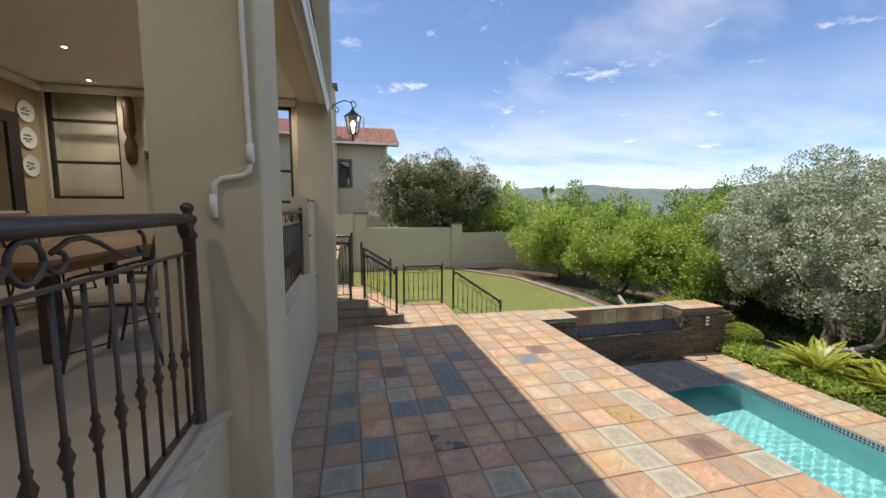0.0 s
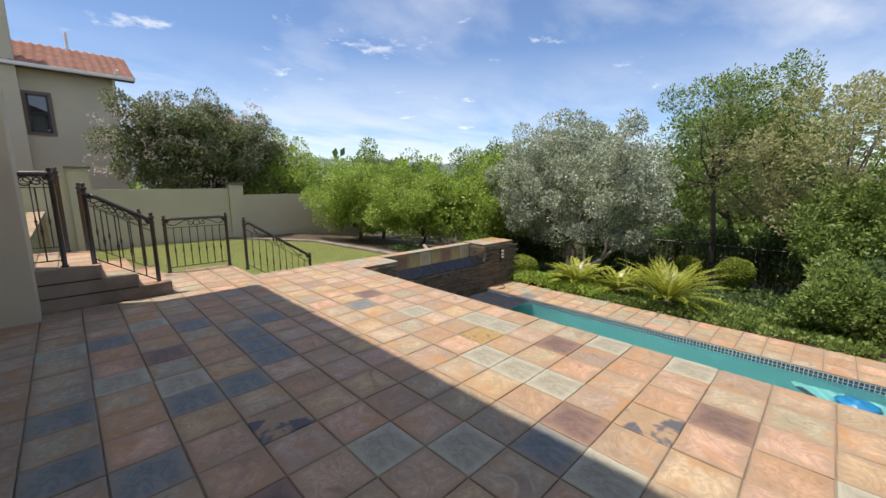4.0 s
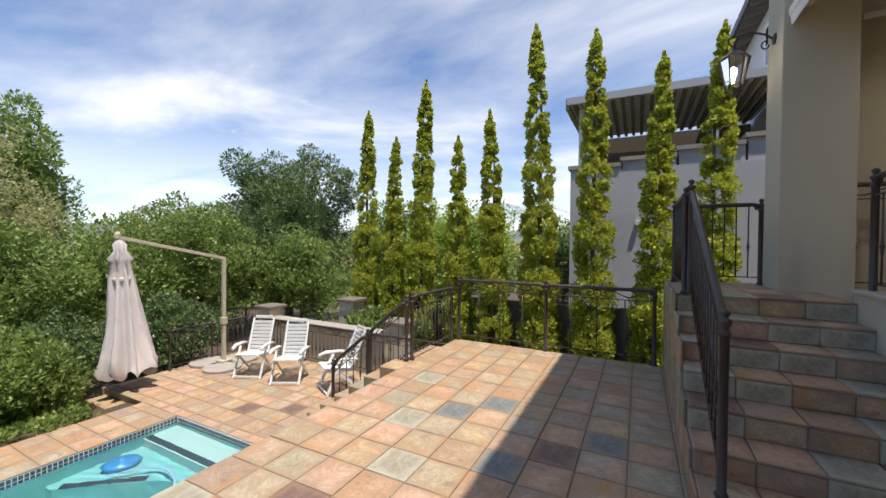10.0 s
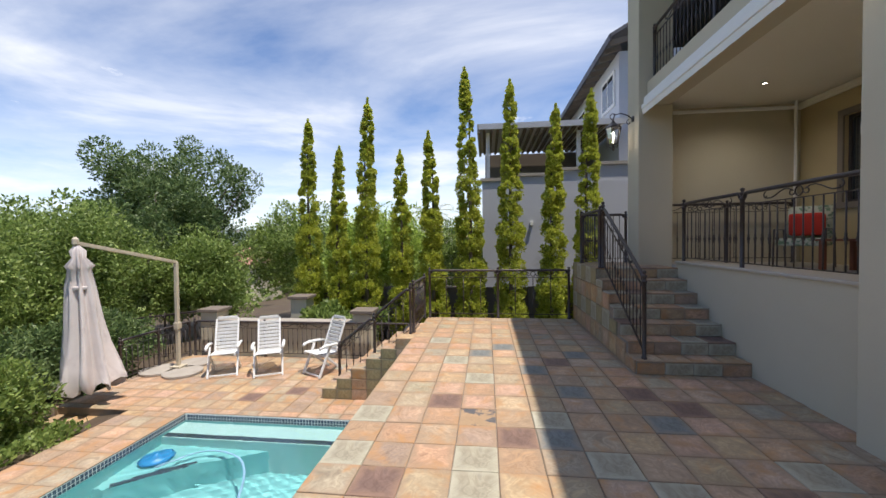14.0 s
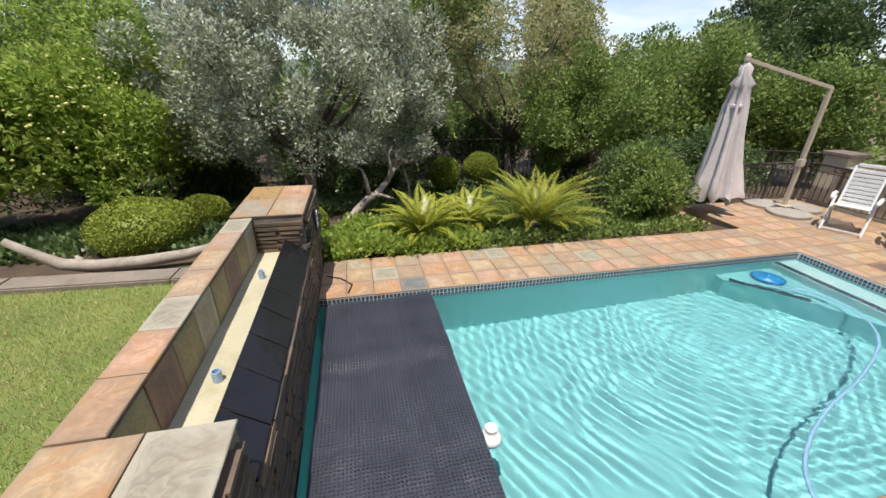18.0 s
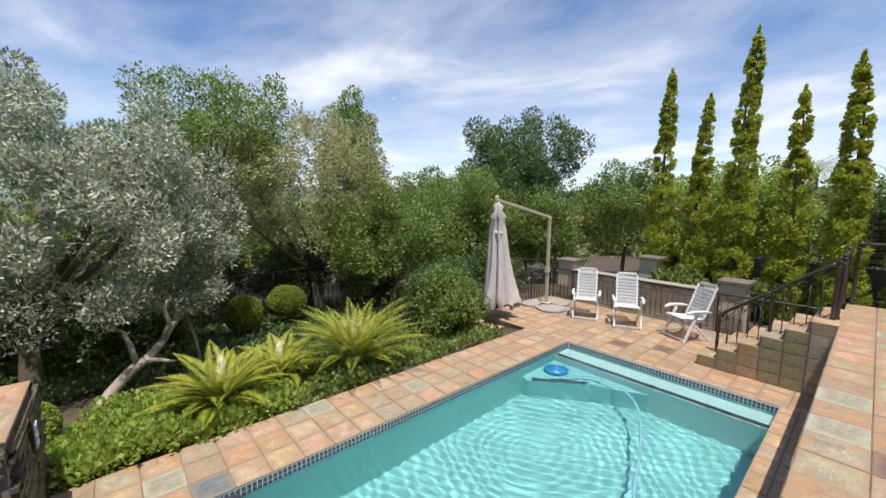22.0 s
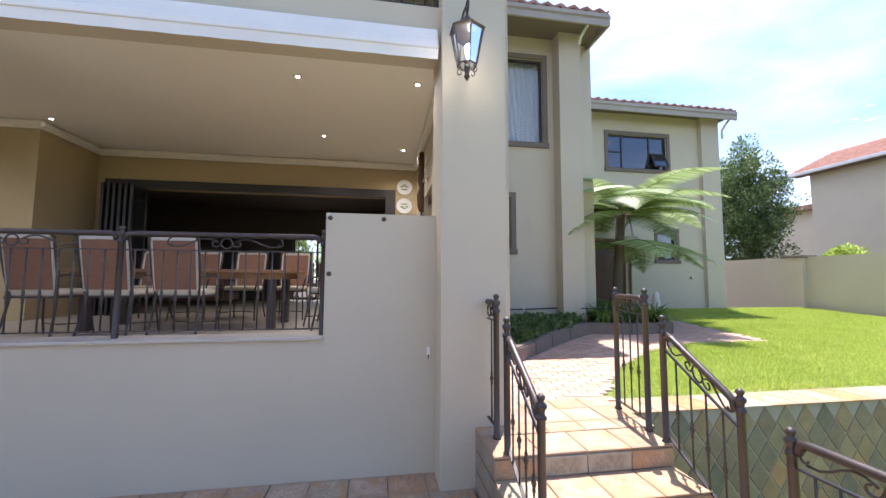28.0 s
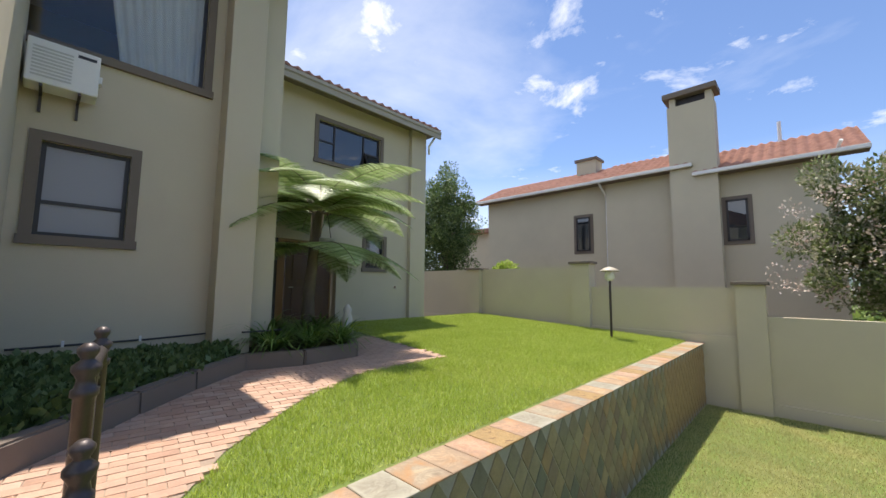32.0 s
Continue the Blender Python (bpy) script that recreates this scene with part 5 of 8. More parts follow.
# ---- pool ----
POOL = (4.10, 7.34, -0.40, 7.05)
bm = bmesh.new()
box(bm, 3.95, 7.5, -0.55, 7.2, -2.4, -2.25)
box(bm, 3.95, POOL[0], -0.55, 7.2, -2.25, DECK - 0.14)
box(bm, POOL[1], 7.5, -0.55, 7.2, -2.25, DECK - 0.14)
box(bm, POOL[0], POOL[1], -0.55, POOL[2], -2.25, DECK - 0.14)
box(bm, POOL[0], POOL[1], 7.05, 7.2, -2.25, DECK - 0.14)
basin = structure("pool_basin", bm, pool_paint, "turquoise painted pool basin", "pool")
ledge = structure("pool_ledge", boxm(POOL[0], POOL[1], POOL[2], 0.07, -2.25, -1.34), ledge_paint, "shallow entry ledge across the pool end", "pool")
strip = structure("pool_ledge_strip", boxm(POOL[0] + 0.01, POOL[1] - 0.01, -0.05, 0.05, -1.345, -1.325), strip_tile, "dark tile strip on the edge of the ledge", "pool")
ledge2 = structure("pool_step", prism(bmesh.new(), ((5.6, 0.07), (POOL[1], 0.07), (POOL[1], 1.12), (7.2, 1.1), (6.4, 0.46)), -2.25, -1.62), pool_paint, "angled second step in the pool corner", "pool")
strip2 = structure("pool_step_strip", beam(bmesh.new(), (7.18, 1.03, -1.616), (6.45, 0.43, -1.616), 0.09, 0.016), strip_tile, "dark tile strip on the edge of the second step", "pool")
# rippled water sheet: rings spreading from the cleaner, broken by a slow swell
def ripple_height(x, y):
    warp = 0.16 * noise.noise(Vector((x * 1.3, y * 1.3, 4.0))) + 0.07 * noise.noise(Vector((x * 3.1, y * 3.1, 9.0)))
    d = math.hypot(x - 6.1, y - 2.3) + warp
    calm = 0.35 + 0.65 * max(0.0, min(1.0, (4.2 - d) / 2.6))
    return calm * (0.0010 * min(1.0, 0.25 + d * 0.6) * math.sin(d * 46.0) + 0.0008 * math.sin((x * 0.6 - y) * 41.0 + 9 * warp)) + 0.0016 * noise.noise(Vector((x * 2.1, y * 2.1, 1.0)))


bm = bmesh.new()
nx, ny = 120, 276
grid = [[bm.verts.new((POOL[0] + (POOL[1] - POOL[0]) * i / nx, POOL[2] + (POOL[3] - POOL[2]) * j / ny,
                       -1.21 + ripple_height(POOL[0] + (POOL[1] - POOL[0]) * i / nx, POOL[2] + (POOL[3] - POOL[2]) * j / ny))) for j in range(ny + 1)] for i in range(nx + 1)]
for i in range(nx):
    for j in range(ny):
        bm.faces.new((grid[i][j], grid[i + 1][j], grid[i + 1][j + 1], grid[i][j + 1]))
pw = tagged(part("pool_water", bm, water, None, "", True), "clear rippled turquoise pool water", "water", "", "structure")
pw.cycles.is_caustics_caster = True
sun.data.cycles.is_caustics_light = True
for ob in (basin, ledge, ledge2, strip, strip2):
    ob.cycles.is_caustics_receiver = True
# mosaic band under the coping
bm = bmesh.new()
step = 0.05
for z in (DECK - 0.075, DECK - 0.13):
    for x, y0, y1, sgn in ((POOL[1], POOL[2], 7.0, -1), (POOL[0], POOL[2], 7.0, 1)):
        for k in range(int((y1 - y0) / step)):
            f0, f1 = sorted((x, x + sgn * 0.008))
            box(bm, f0, f1, y0 + step * k + 0.006, y0 + step * (k + 1) - 0.006, z, z + 0.045)
    for k in range(int((POOL[1] - POOL[0]) / step)):
        box(bm, POOL[0] + step * k + 0.006, POOL[0] + step * (k + 1) - 0.006, POOL[2], POOL[2] + 0.008, z, z + 0.045)
mosaic_band = tagged(part("pool_mosaic", bm, mosaic), "band of small blue grey mosaic tiles", "tiles", "", "stuff")
bm = bmesh.new()
for x0, x1, y0, y1 in ((POOL[0], POOL[0] + 0.004, POOL[2], 7.0), (POOL[1] - 0.004, POOL[1], POOL[2], 7.0), (POOL[0], POOL[1], POOL[2], POOL[2] + 0.004)):
    box(bm, x0, x1, y0, y1, DECK - 0.15, DECK - 0.012)
mosaic_bed = structure("trim_mosaic_bed", bm, white_paint, "pale grout bed behind the mosaic", "trim")
for ob in (mosaic_band, mosaic_bed):
    ob.cycles.is_caustics_receiver = True

cover = thing("pool_cover", "dark bubble pool cover drawn over the pool end", "pool cover", at=(0, 0, -1.2))


def cover_lift(u, v, lift, seed):
    """Height of the wrinkled sheet at fractions across and along."""
    fold = abs(u - 0.67)
    return (lift + 0.022 * noise.noise(Vector((v * 4.0 + seed, u * 7.8, seed))) + 0.012 * noise.noise(Vector((v * 2.0, u * 33.0, seed + 4)))
            + (0.03 * (1 - fold * 14) if fold < 0.07 else 0))


def cover_sheet(y0, y1, lift, seed):
    bm = bmesh.new()
    a, b = 40, 60
    g = [[bm.verts.new((4.13 + 3.16 * j / b, y0 + (y1 - y0) * i / a, cover_lift(j / b, i / a, lift, seed))) for j in range(b + 1)] for i in range(a + 1)]
    for i in range(a):
        for j in range(b):
            bm.faces.new((g[i][j], g[i][j + 1], g[i + 1][j + 1], g[i + 1][j]))
    return bm


part("sheet", cover_sheet(6.02, 6.92, 0.03, 3.0), cover_cloth, cover, smooth=True)
part("folded_sheet", cover_sheet(5.62, 6.06, 0.06, 8.0), cover_cloth, cover, smooth=True)
verts, faces = [], []
for i in range(44):
    for j in range(108):
        y, x = 5.64 + i * 0.029, 4.15 + j * 0.029
        u = (x - 4.13) / 3.16
        z = cover_lift(u, (y - 6.02) / 0.9, 0.03, 3.0) if y > 6.06 else cover_lift(u, (y - 5.62) / 0.44, 0.06, 8.0)
        o, h = len(verts), 0.010
        verts += [(x - h, y - h, z - 0.002), (x + h, y - h, z - 0.002), (x + h, y + h, z - 0.002), (x - h, y + h, z - 0.002), (x - h * 0.5, y - h * 0.5, z + 0.010), (x + h * 0.5, y - h * 0.5, z + 0.010), (x + h * 0.5, y + h * 0.5, z + 0.010), (x - h * 0.5, y + h * 0.5, z + 0.010)]
        faces += [(o + 4, o + 5, o + 6, o + 7)] + [(o + k, o + (k + 1) % 4, o + 4 + (k + 1) % 4, o + 4 + k) for k in range(4)]
tagged(part("bubble", raw_mesh("bubble", verts, faces, cover_cloth), None, cover), "", "", "", "stuff")

robot = thing("pool_cleaner", "blue pool cleaner under the water", "pool cleaner", at=(7.06, 0.45, -1.60), turn=20)
part("body", lathe(bmesh.new(), [(0.02, 0.0), (0.2, 0.02), (0.22, 0.06), (0.16, 0.1), (0.06, 0.13), (0.03, 0.2)], 18), blue_plastic, robot, smooth=True)
for k in range(3):
    part("fin", beam(bmesh.new(), (0, 0, 0.1), (0.2 * math.cos(k * 2.1), 0.2 * math.sin(k * 2.1), 0.05), 0.03, 0.05), blue_plastic, robot)
for ob in robot.children:
    ob.cycles.is_caustics_receiver = True

def curve_through(pts, n):
    """A smooth line through points."""
    v = [Vector(p) for p in pts]
    v = [v[0] * 2 - v[1]] + v + [v[-1] * 2 - v[-2]]
    out = []
    for a, b, c, d in zip(v, v[1:], v[2:], v[3:]):
        for i in range(n):
            f = i / n
            out.append(((b * 2) + (c - a) * f + (a * 2 - b * 5 + c * 4 - d) * f * f + (b * 3 - a - c * 3 + d) * f ** 3) * 0.5)
    return out + [v[-2]]


hose = thing("pool_hose", "pale blue suction hose curving through the pool", "hose", at=(0, 0, 0))
hose_tube = part("tube", tube(bmesh.new(), curve_through([(6.84, 0.71, -1.47), (6.44, 0.33, -1.41), (5.91, 0.39, -1.39), (5.50, 0.79, -1.39), (5.13, 1.62, -1.40), (4.90, 2.36, -1.40), (4.68, 2.89, -1.40), (4.46, 3.24, -1.40), (4.22, 3.44, -1.42)], 8), 0.017, 8), pale_blue_plastic, hose, smooth=True)
hose_tube.cycles.is_caustics_receiver = True
fl = thing("chlorine_float", "white floating chlorine dispenser", "float", at=(5.13, 5.56, -1.2))
part("body", lathe(bmesh.new(), [(0.05, -0.03), (0.085, -0.01), (0.09, 0.02), (0.07, 0.045), (0.05, 0.05), (0.05, 0.09), (0.02, 0.1)], 14), plastic, fl, smooth=True)
part("cap", lathe(bmesh.new(), [(0.05, 0.1), (0.05, 0.125), (0.02, 0.13)], 14), plastic, fl)


# ---- deck furniture ----
def sun_chair(m, label, recline=0.0):
    base = tagged(new("garden_chair"), label, "chair", "white garden chairs")
    for sx in (-1, 1):
        part("front_leg", beam(bmesh.new(), (sx * 0.27, 0.30, 0.0), (sx * 0.27, 0.02, 0.60), 0.035, 0.055, 0.008), plastic, base)
        part("rear_leg", beam(bmesh.new(), (sx * 0.25, -0.34, 0.0), (sx * 0.25, 0.18, 0.46), 0.03, 0.05, 0.008), plastic, base)
        bm = bmesh.new()
        tube(bm, [(sx * 0.29, -0.26, 0.60), (sx * 0.3, -0.1, 0.63), (sx * 0.3, 0.15, 0.64), (sx * 0.29, 0.27, 0.61), (sx * 0.285, 0.29, 0.58)], [0.022, 0.03, 0.034, 0.032, 0.02], 8)
        part("armrest", bm, plastic, base, smooth=True)
        part("back_rail", beam(bmesh.new(), (sx * 0.215, -0.16, 0.40), (sx * 0.215, -0.44, 1.10), 0.035, 0.045, 0.01), plastic, base)
        part("seat_rail", beam(bmesh.new(), (sx * 0.235, -0.2, 0.40), (sx * 0.235, 0.30, 0.45), 0.03, 0.045, 0.01), plastic, base)
    d = Vector((0, -0.28, 0.70)).normalized()
    for k in range(9):
        c = Vector((0, -0.18, 0.45)) + d * (0.075 * k)
        part("back_slat", beam(bmesh.new(), c - Vector((0.2, 0, 0)), c + Vector((0.2, 0, 0)), 0.018, 0.06, 0.006), plastic, base)
    part("back_top", beam(bmesh.new(), (-0.2, -0.445, 1.11), (0.2, -0.445, 1.11), 0.03, 0.07, 0.014), plastic, base)
    for k in range(7):
        y = -0.14 + 0.072 * k
        part("seat_slat", beam(bmesh.new(), (-0.23, y, 0.43 + 0.06 * k / 6), (0.23, y, 0.43 + 0.06 * k / 6), 0.062, 0.016, 0.005), plastic, base)
    part("front_bar", beam(bmesh.new(), (-0.26, 0.3, 0.05), (0.26, 0.3, 0.05), 0.025, 0.035, 0.006), plastic, base)
    base.matrix_basis = m
    return base


first = sun_chair(pose(7.96, -2.22, DECK, 0, 0, 26), "white slatted plastic reclining chair facing the pool")
copy_thing(first, pose(7.03, -2.34, DECK, 0, 0, 28))
third = copy_thing(first, pose(5.86, -2.44, DECK, 0, 0, -30))
third["label"] = "white slatted plastic chair turned beside the deck steps"

umb = thing("cantilever_umbrella", "closed mauve cantilever umbrella on a cream pole", "umbrella", at=(9.15, -2.34, DECK))
part("base_plate", box(bmesh.new(), -0.12, 0.12, -0.12, 0.12, 0.06, 0.1, bevel=0.01), cream_metal, umb)
part("pole", box(bmesh.new(), -0.035, 0.035, -0.035, 0.035, 0.1, 2.38, bevel=0.008), cream_metal, umb)
part("crank_box", box(bmesh.new(), -0.05, 0.05, -0.06, 0.06, 0.9, 1.05, bevel=0.01), cream_metal, umb)
part("arm", beam(bmesh.new(), (0, -0.03, 2.37), (0.20, 1.90, 2.82), 0.05, 0.07, 0.01), cream_metal, umb)
for k in range(3):
    a = k * 2.09 + 0.4
    part("base_slab", lathe(bmesh.new(), [(0.36, 0.0), (0.38, 0.01), (0.38, 0.05), (0.35, 0.06)], 20, (0.36 * math.cos(a), 0.36 * math.sin(a), 0.0)), concrete, umb, "round concrete slab")
bm = bmesh.new()
rings = []
prof = [(0.03, 2.72), (0.10, 2.62), (0.085, 2.5), (0.15, 2.36), (0.115, 2.3), (0.15, 2.0), (0.19, 1.5), (0.24, 1.0), (0.30, 0.6), (0.34, 0.36), (0.34, 0.26)]
for i, (r, z) in enumerate(prof):
    ring = []
    for k in range(48):
        a = 2 * math.pi * k / 48
        fold_r = r * (1 + (0.38 if i > 2 else 0.12) * math.sin(8 * a + 0.35 * i) + 0.1 * math.sin(3 * a + i))
        lean = (2.72 - z) * 0.05
        zz = z + (0.1 * math.sin(8 * a + 4.5) if i >= len(prof) - 2 else 0)
        ring.append(bm.verts.new((0.20 + fold_r * math.cos(a) - lean * 0.6, 1.86 + fold_r * math.sin(a) - lean, zz + 0.06)))
    rings.append(ring)
for a, b in zip(rings, rings[1:]):
    for k in range(48):
        bm.faces.new((a[k], a[(k + 1) % 48], b[(k + 1) % 48], b[k]))
part("canopy", bm, canvas, umb, "folded mauve canvas", True)
part("tie_strap", lathe(bmesh.new(), [(0.155, 2.02), (0.165, 2.0), (0.16, 1.96)], 16, (0.18, 1.83, 0.06)), canvas, umb)
part("hub", lathe(bmesh.new(), [(0.02, 2.7), (0.05, 2.74), (0.05, 2.82), (0.02, 2.86)], 10, (0.20, 1.88, 0.06)), cream_metal, umb)
# deck edges
structure("wall_deck", boxm(5.6, 9.0, -3.75, -3.45, -1.6, -0.32), plaster, "low beige wall along the deck")
structure("trim_deck_cap", boxm(5.5, 9.1, -3.82, -3.40, -0.32, -0.24, bevel=0.015), concrete, "pale cap on the low deck wall", "cap")
for x, y, top in ((5.35, -3.7, -0.05), (9.3, -3.7, -0.05), (7.4, -4.6, 0.15)):
    structure("wall_deck_pillar", boxm(x - 0.22, x + 0.22, y - 0.22, y + 0.22, -1.8, top), plaster, "square beige garden pillar", "pillar")
    structure("trim_deck_pillar_cap", boxm(x - 0.28, x + 0.28, y - 0.28, y + 0.28, top, top + 0.08, bevel=0.015), taupe, "taupe pillar cap", "cap")
railing((9.68, -3.3, DECK), (9.68, -1.5, DECK), "dark iron railing along the deck edge", h=0.85, posts=(0, 0.5, 1.0))
railing((9.6, -3.38, DECK), (4.0, -3.38, DECK), "dark iron railing behind the garden chairs", h=0.85, posts=(0, 0.33, 0.67, 1.0), scroll=True)
# two slate steps into the garden
for k in range(2):
    structure("floor_garden_step_%d" % (k + 1), boxm(8.38, 9.75 - 0.0, -0.40 - 0.28 * (1 - k) - 0.0, -0.12 + 0.28 * k, -1.8, DECK - 0.14 * (k + 1)), slate, "slate step down into the garden", "step")
structure("wall_deck_slope", boxm(9.75, 9.8, -3.4, -0.4, -2.2, DECK - 0.012), slate, "slate face of the deck edge")

# ---- plants ----
def unit(v):
    return v / np.maximum(np.linalg.norm(v, axis=-1, keepdims=True), 1e-9)


def leaf_quads(rng, centres, radii, per, size, aspect=2.2, up=0.35, out=0.7, shell=0.55):
    """Loose diamond leaves scattered through round clumps; an array (n, 4, 3)."""
    c = np.repeat(np.asarray(centres, float), per, axis=0)
    r = np.repeat(np.asarray(radii, float), per)
    d = unit(rng.normal(size=c.shape))
    p = c + d * (r * rng.uniform(shell ** 3, 1.0, len(r)) ** (1 / 3))[:, None]
    a = unit(d * out + rng.normal(size=c.shape) * 0.6 + np.array([0, 0, up]))
    b = unit(np.cross(a, rng.normal(size=c.shape)))
    ln = size * rng.uniform(0.6, 1.3, len(r))[:, None]
    w = ln / aspect
    return np.stack([p, p + a * ln * 0.5 + b * w * 0.5, p + a * ln, p + a * ln * 0.5 - b * w * 0.5], axis=1)


def clump_points(rng, radii, count, low=-0.5, inner=0.45):
    """Points through an ellipsoid crown, denser to the outside, uneven."""
    out = []
    off = Vector(rng.uniform(0, 50, 3))
    while len(out) < count:
        d = rng.normal(size=3)
        d /= np.linalg.norm(d)
        if d[2] < low:
            continue
        lump = noise.noise(Vector(d * 2.1) + off) + 0.5 * noise.noise(Vector(d * 4.7) + off)
        f = rng.uniform(inner, 1.0) * (0.92 + 0.34 * lump)
        out.append(d * f * np.array(radii))
    return np.array(out)


def broad_tree(at, crown_at, radii, mat, label, seed, clumps=110, per=150, size=0.15, clump_r=0.42, trunk_r=0.14, limbs=7, low=-0.55, aspect=2.2, name="tree", category="tree",
               trunk_mat=None, group="", inner=0.45, bend=0.2):
    rng = np.random.default_rng(seed)
    base = thing(name, label, category, group, at=at)
    pts = clump_points(rng, radii, clumps, low, inner) + np.array(crown_at)
    rad = clump_r * rng.uniform(0.65, 1.25, len(pts))
    top = Vector(crown_at)
    bm = bmesh.new()
    fork = Vector((top.x * 0.5 + bend * rng.normal(), top.y * 0.5 + bend * rng.normal(), max(top.z - radii[2] * 0.75, 0.25)))
    tube(bm, [Vector((0, 0, -0.25)), Vector((0.0, 0.0, 0.1)), fork * 0.55 + Vector((0.05, -0.04, 0)), fork], [trunk_r * 1.4, trunk_r * 1.1, trunk_r * 0.95, trunk_r * 0.8], 9)
    part("trunk", bm, trunk_mat or bark, base, smooth=True)
    for k in range(limbs):
        tip = Vector(pts[int(rng.integers(len(pts)))])
        mid = fork.lerp(tip, 0.5) + Vector(rng.normal(size=3) * 0.18)
        part("limb", tube(bmesh.new(), [fork, fork.lerp(mid, 0.5), mid, tip], [trunk_r * 0.6, trunk_r * 0.45, trunk_r * 0.3, 0.012], 6), trunk_mat or bark, base, smooth=True)
    part("crown", quads_mesh("crown", leaf_quads(rng, pts, rad, int(per * 2.1), size * 0.77, aspect), mat), None, base)
    return base


G = ground_height
# lime trees and shrubs behind the lower lawn
broad_tree((11.3, 14.2, G(11.3, 14.2)), (0, 0, 2.1), (2.3, 2.4, 1.9), leaf_lime, "bright green lemon tree hung with yellow fruit", 11, clumps=150, per=150, size=0.155, clump_r=0.45, trunk_r=0.08, low=-0.85)
broad_tree((10.6, 18.0, G(10.6, 18.0)), (0, 0, 2.2), (2.4, 2.2, 2.0), leaf_lime, "bright green fruit tree behind the lawn", 12, clumps=120, per=130, size=0.171, clump_r=0.5, trunk_r=0.08, low=-0.85)
broad_tree((12.5, 11.2, G(12.5, 11.2)), (0, 0, 2.1), (1.7, 1.9, 1.9), leaf_lime, "dense lemon tree with yellow fruit over dark shade", 13, clumps=110, per=150, size=0.139, clump_r=0.4, trunk_r=0.07, low=-0.8)
broad_tree((14.6, 12.5, G(14.6, 12.5)), (0, 0, 2.8), (2.6, 2.6, 2.4), leaf_mid, "tall green shrub with upright shoots", 14, clumps=120, per=120, size=0.171, clump_r=0.5, trunk_r=0.09)
broad_tree((9.0, 24.0, G(9.0, 24.0)), (0, 0, 2.8), (3.0, 2.6, 2.6), leaf_lime, "bright green tree beyond the boundary", 15, clumps=110, per=110, size=0.202, clump_r=0.6, trunk_r=0.1, low=-0.8)
broad_tree((13.5, 20.0, G(13.5, 20.0)), (0, 0, 3.0), (3.0, 3.4, 2.5), leaf_mid, "green tree in the lower garden", 16, clumps=110, per=110, size=0.202, clump_r=0.6, trunk_r=0.1, low=-0.8)
# greenery seen through the garden window of the room
broad_tree((-12.5, 6.2, 1.0), (0, 0, 1.5), (1.3, 2.4, 1.4), leaf_lime, "bright green bush outside the garden window", 71, clumps=70, per=90, size=0.15, clump_r=0.4, trunk_r=0.05, low=-0.95, name="shrub", category="shrub", group="window shrubs")
broad_tree((-12.5, 2.6, 1.0), (0, 0, 1.7), (1.2, 1.8, 1.6), leaf_mid, "green bush outside the far windows", 72, clumps=60, per=90, size=0.15, clump_r=0.4, trunk_r=0.05, low=-0.95, name="shrub", category="shrub", group="window shrubs")
# olive
broad_tree((13.0, 7.6, G(13.0, 7.6)), (0.0, 0.0, 3.1), (2.6, 3.5, 2.6), leaf_olive, "large silver green olive tree", 21, clumps=270, per=190, size=0.12, clump_r=0.34, trunk_r=0.16, limbs=12, low=-0.85, aspect=2.6, inner=0.6, name="olive_tree")
broad_tree((12.0, 5.2, G(12.0, 5.2)), (0.0, 0.0, 1.45), (0.6, 0.7, 0.4), leaf_olive, "low leaning olive branch with sparse silver leaves", 22, clumps=18, per=110, size=0.116, clump_r=0.2, trunk_r=0.03, limbs=4, aspect=3.2, name="olive_sapling", trunk_mat=dead_wood)
# mixed trees behind the pool
broad_tree((15.9, 1.1, G(15.9, 1.1)), (0, 0, 4.1), (2.9, 3.6, 3.6), leaf_dry, "half bare olive brown tree with fine twigs", 23, clumps=190, per=70, size=0.139, clump_r=0.42, trunk_r=0.14, limbs=26, low=-0.8)
broad_tree((16.3, 3.8, G(16.3, 3.8)), (0, 0, 5.4), (1.9, 2.4, 2.4), leaf_mid, "slender green tree crown above the fence", 24, clumps=90, per=85, size=0.139, clump_r=0.45, trunk_r=0.09, limbs=14)
broad_tree((14.0, -0.6, G(14.0, -0.6)), (0, 0, 2.2), (2.0, 2.4, 1.9), leaf_mid, "dense green shrub along the garden fence", 25, clumps=150, per=130, size=0.139, clump_r=0.42, trunk_r=0.08, low=-0.9)
broad_tree((18.5, -1.6, G(18.5, -1.6)), (0, 0, 5.0), (1.3, 1.3, 3.3), leaf_mid, "tall light green tree behind the shrubs", 26, clumps=110, per=110, size=0.186, clump_r=0.5, trunk_r=0.14)
broad_tree((14.8, -4.6, G(14.8, -4.6)), (0, 0, 2.8), (2.2, 2.4, 2.4), leaf_mid, "fresh green shrub beyond the deck", 27, clumps=130, per=120, size=0.155, clump_r=0.5, trunk_r=0.08, low=-0.9)
broad_tree((17.0, -11.0, G(17.0, -11.0)), (0, 0, 5.0), (3.7, 3.7, 4.0), leaf_dark, "large dark green round-headed tree", 28, clumps=150, per=190, size=0.202, clump_r=0.66, trunk_r=0.2, limbs=16, low=-0.6, inner=0.35)
broad_tree((19.0, -7.0, G(19.0, -7.0)), (0, 0, 3.4), (2.8, 2.6, 2.4), leaf_mid, "green tree with light open foliage", 29, clumps=120, per=110, size=0.186, clump_r=0.55, trunk_r=0.1, low=-0.7)
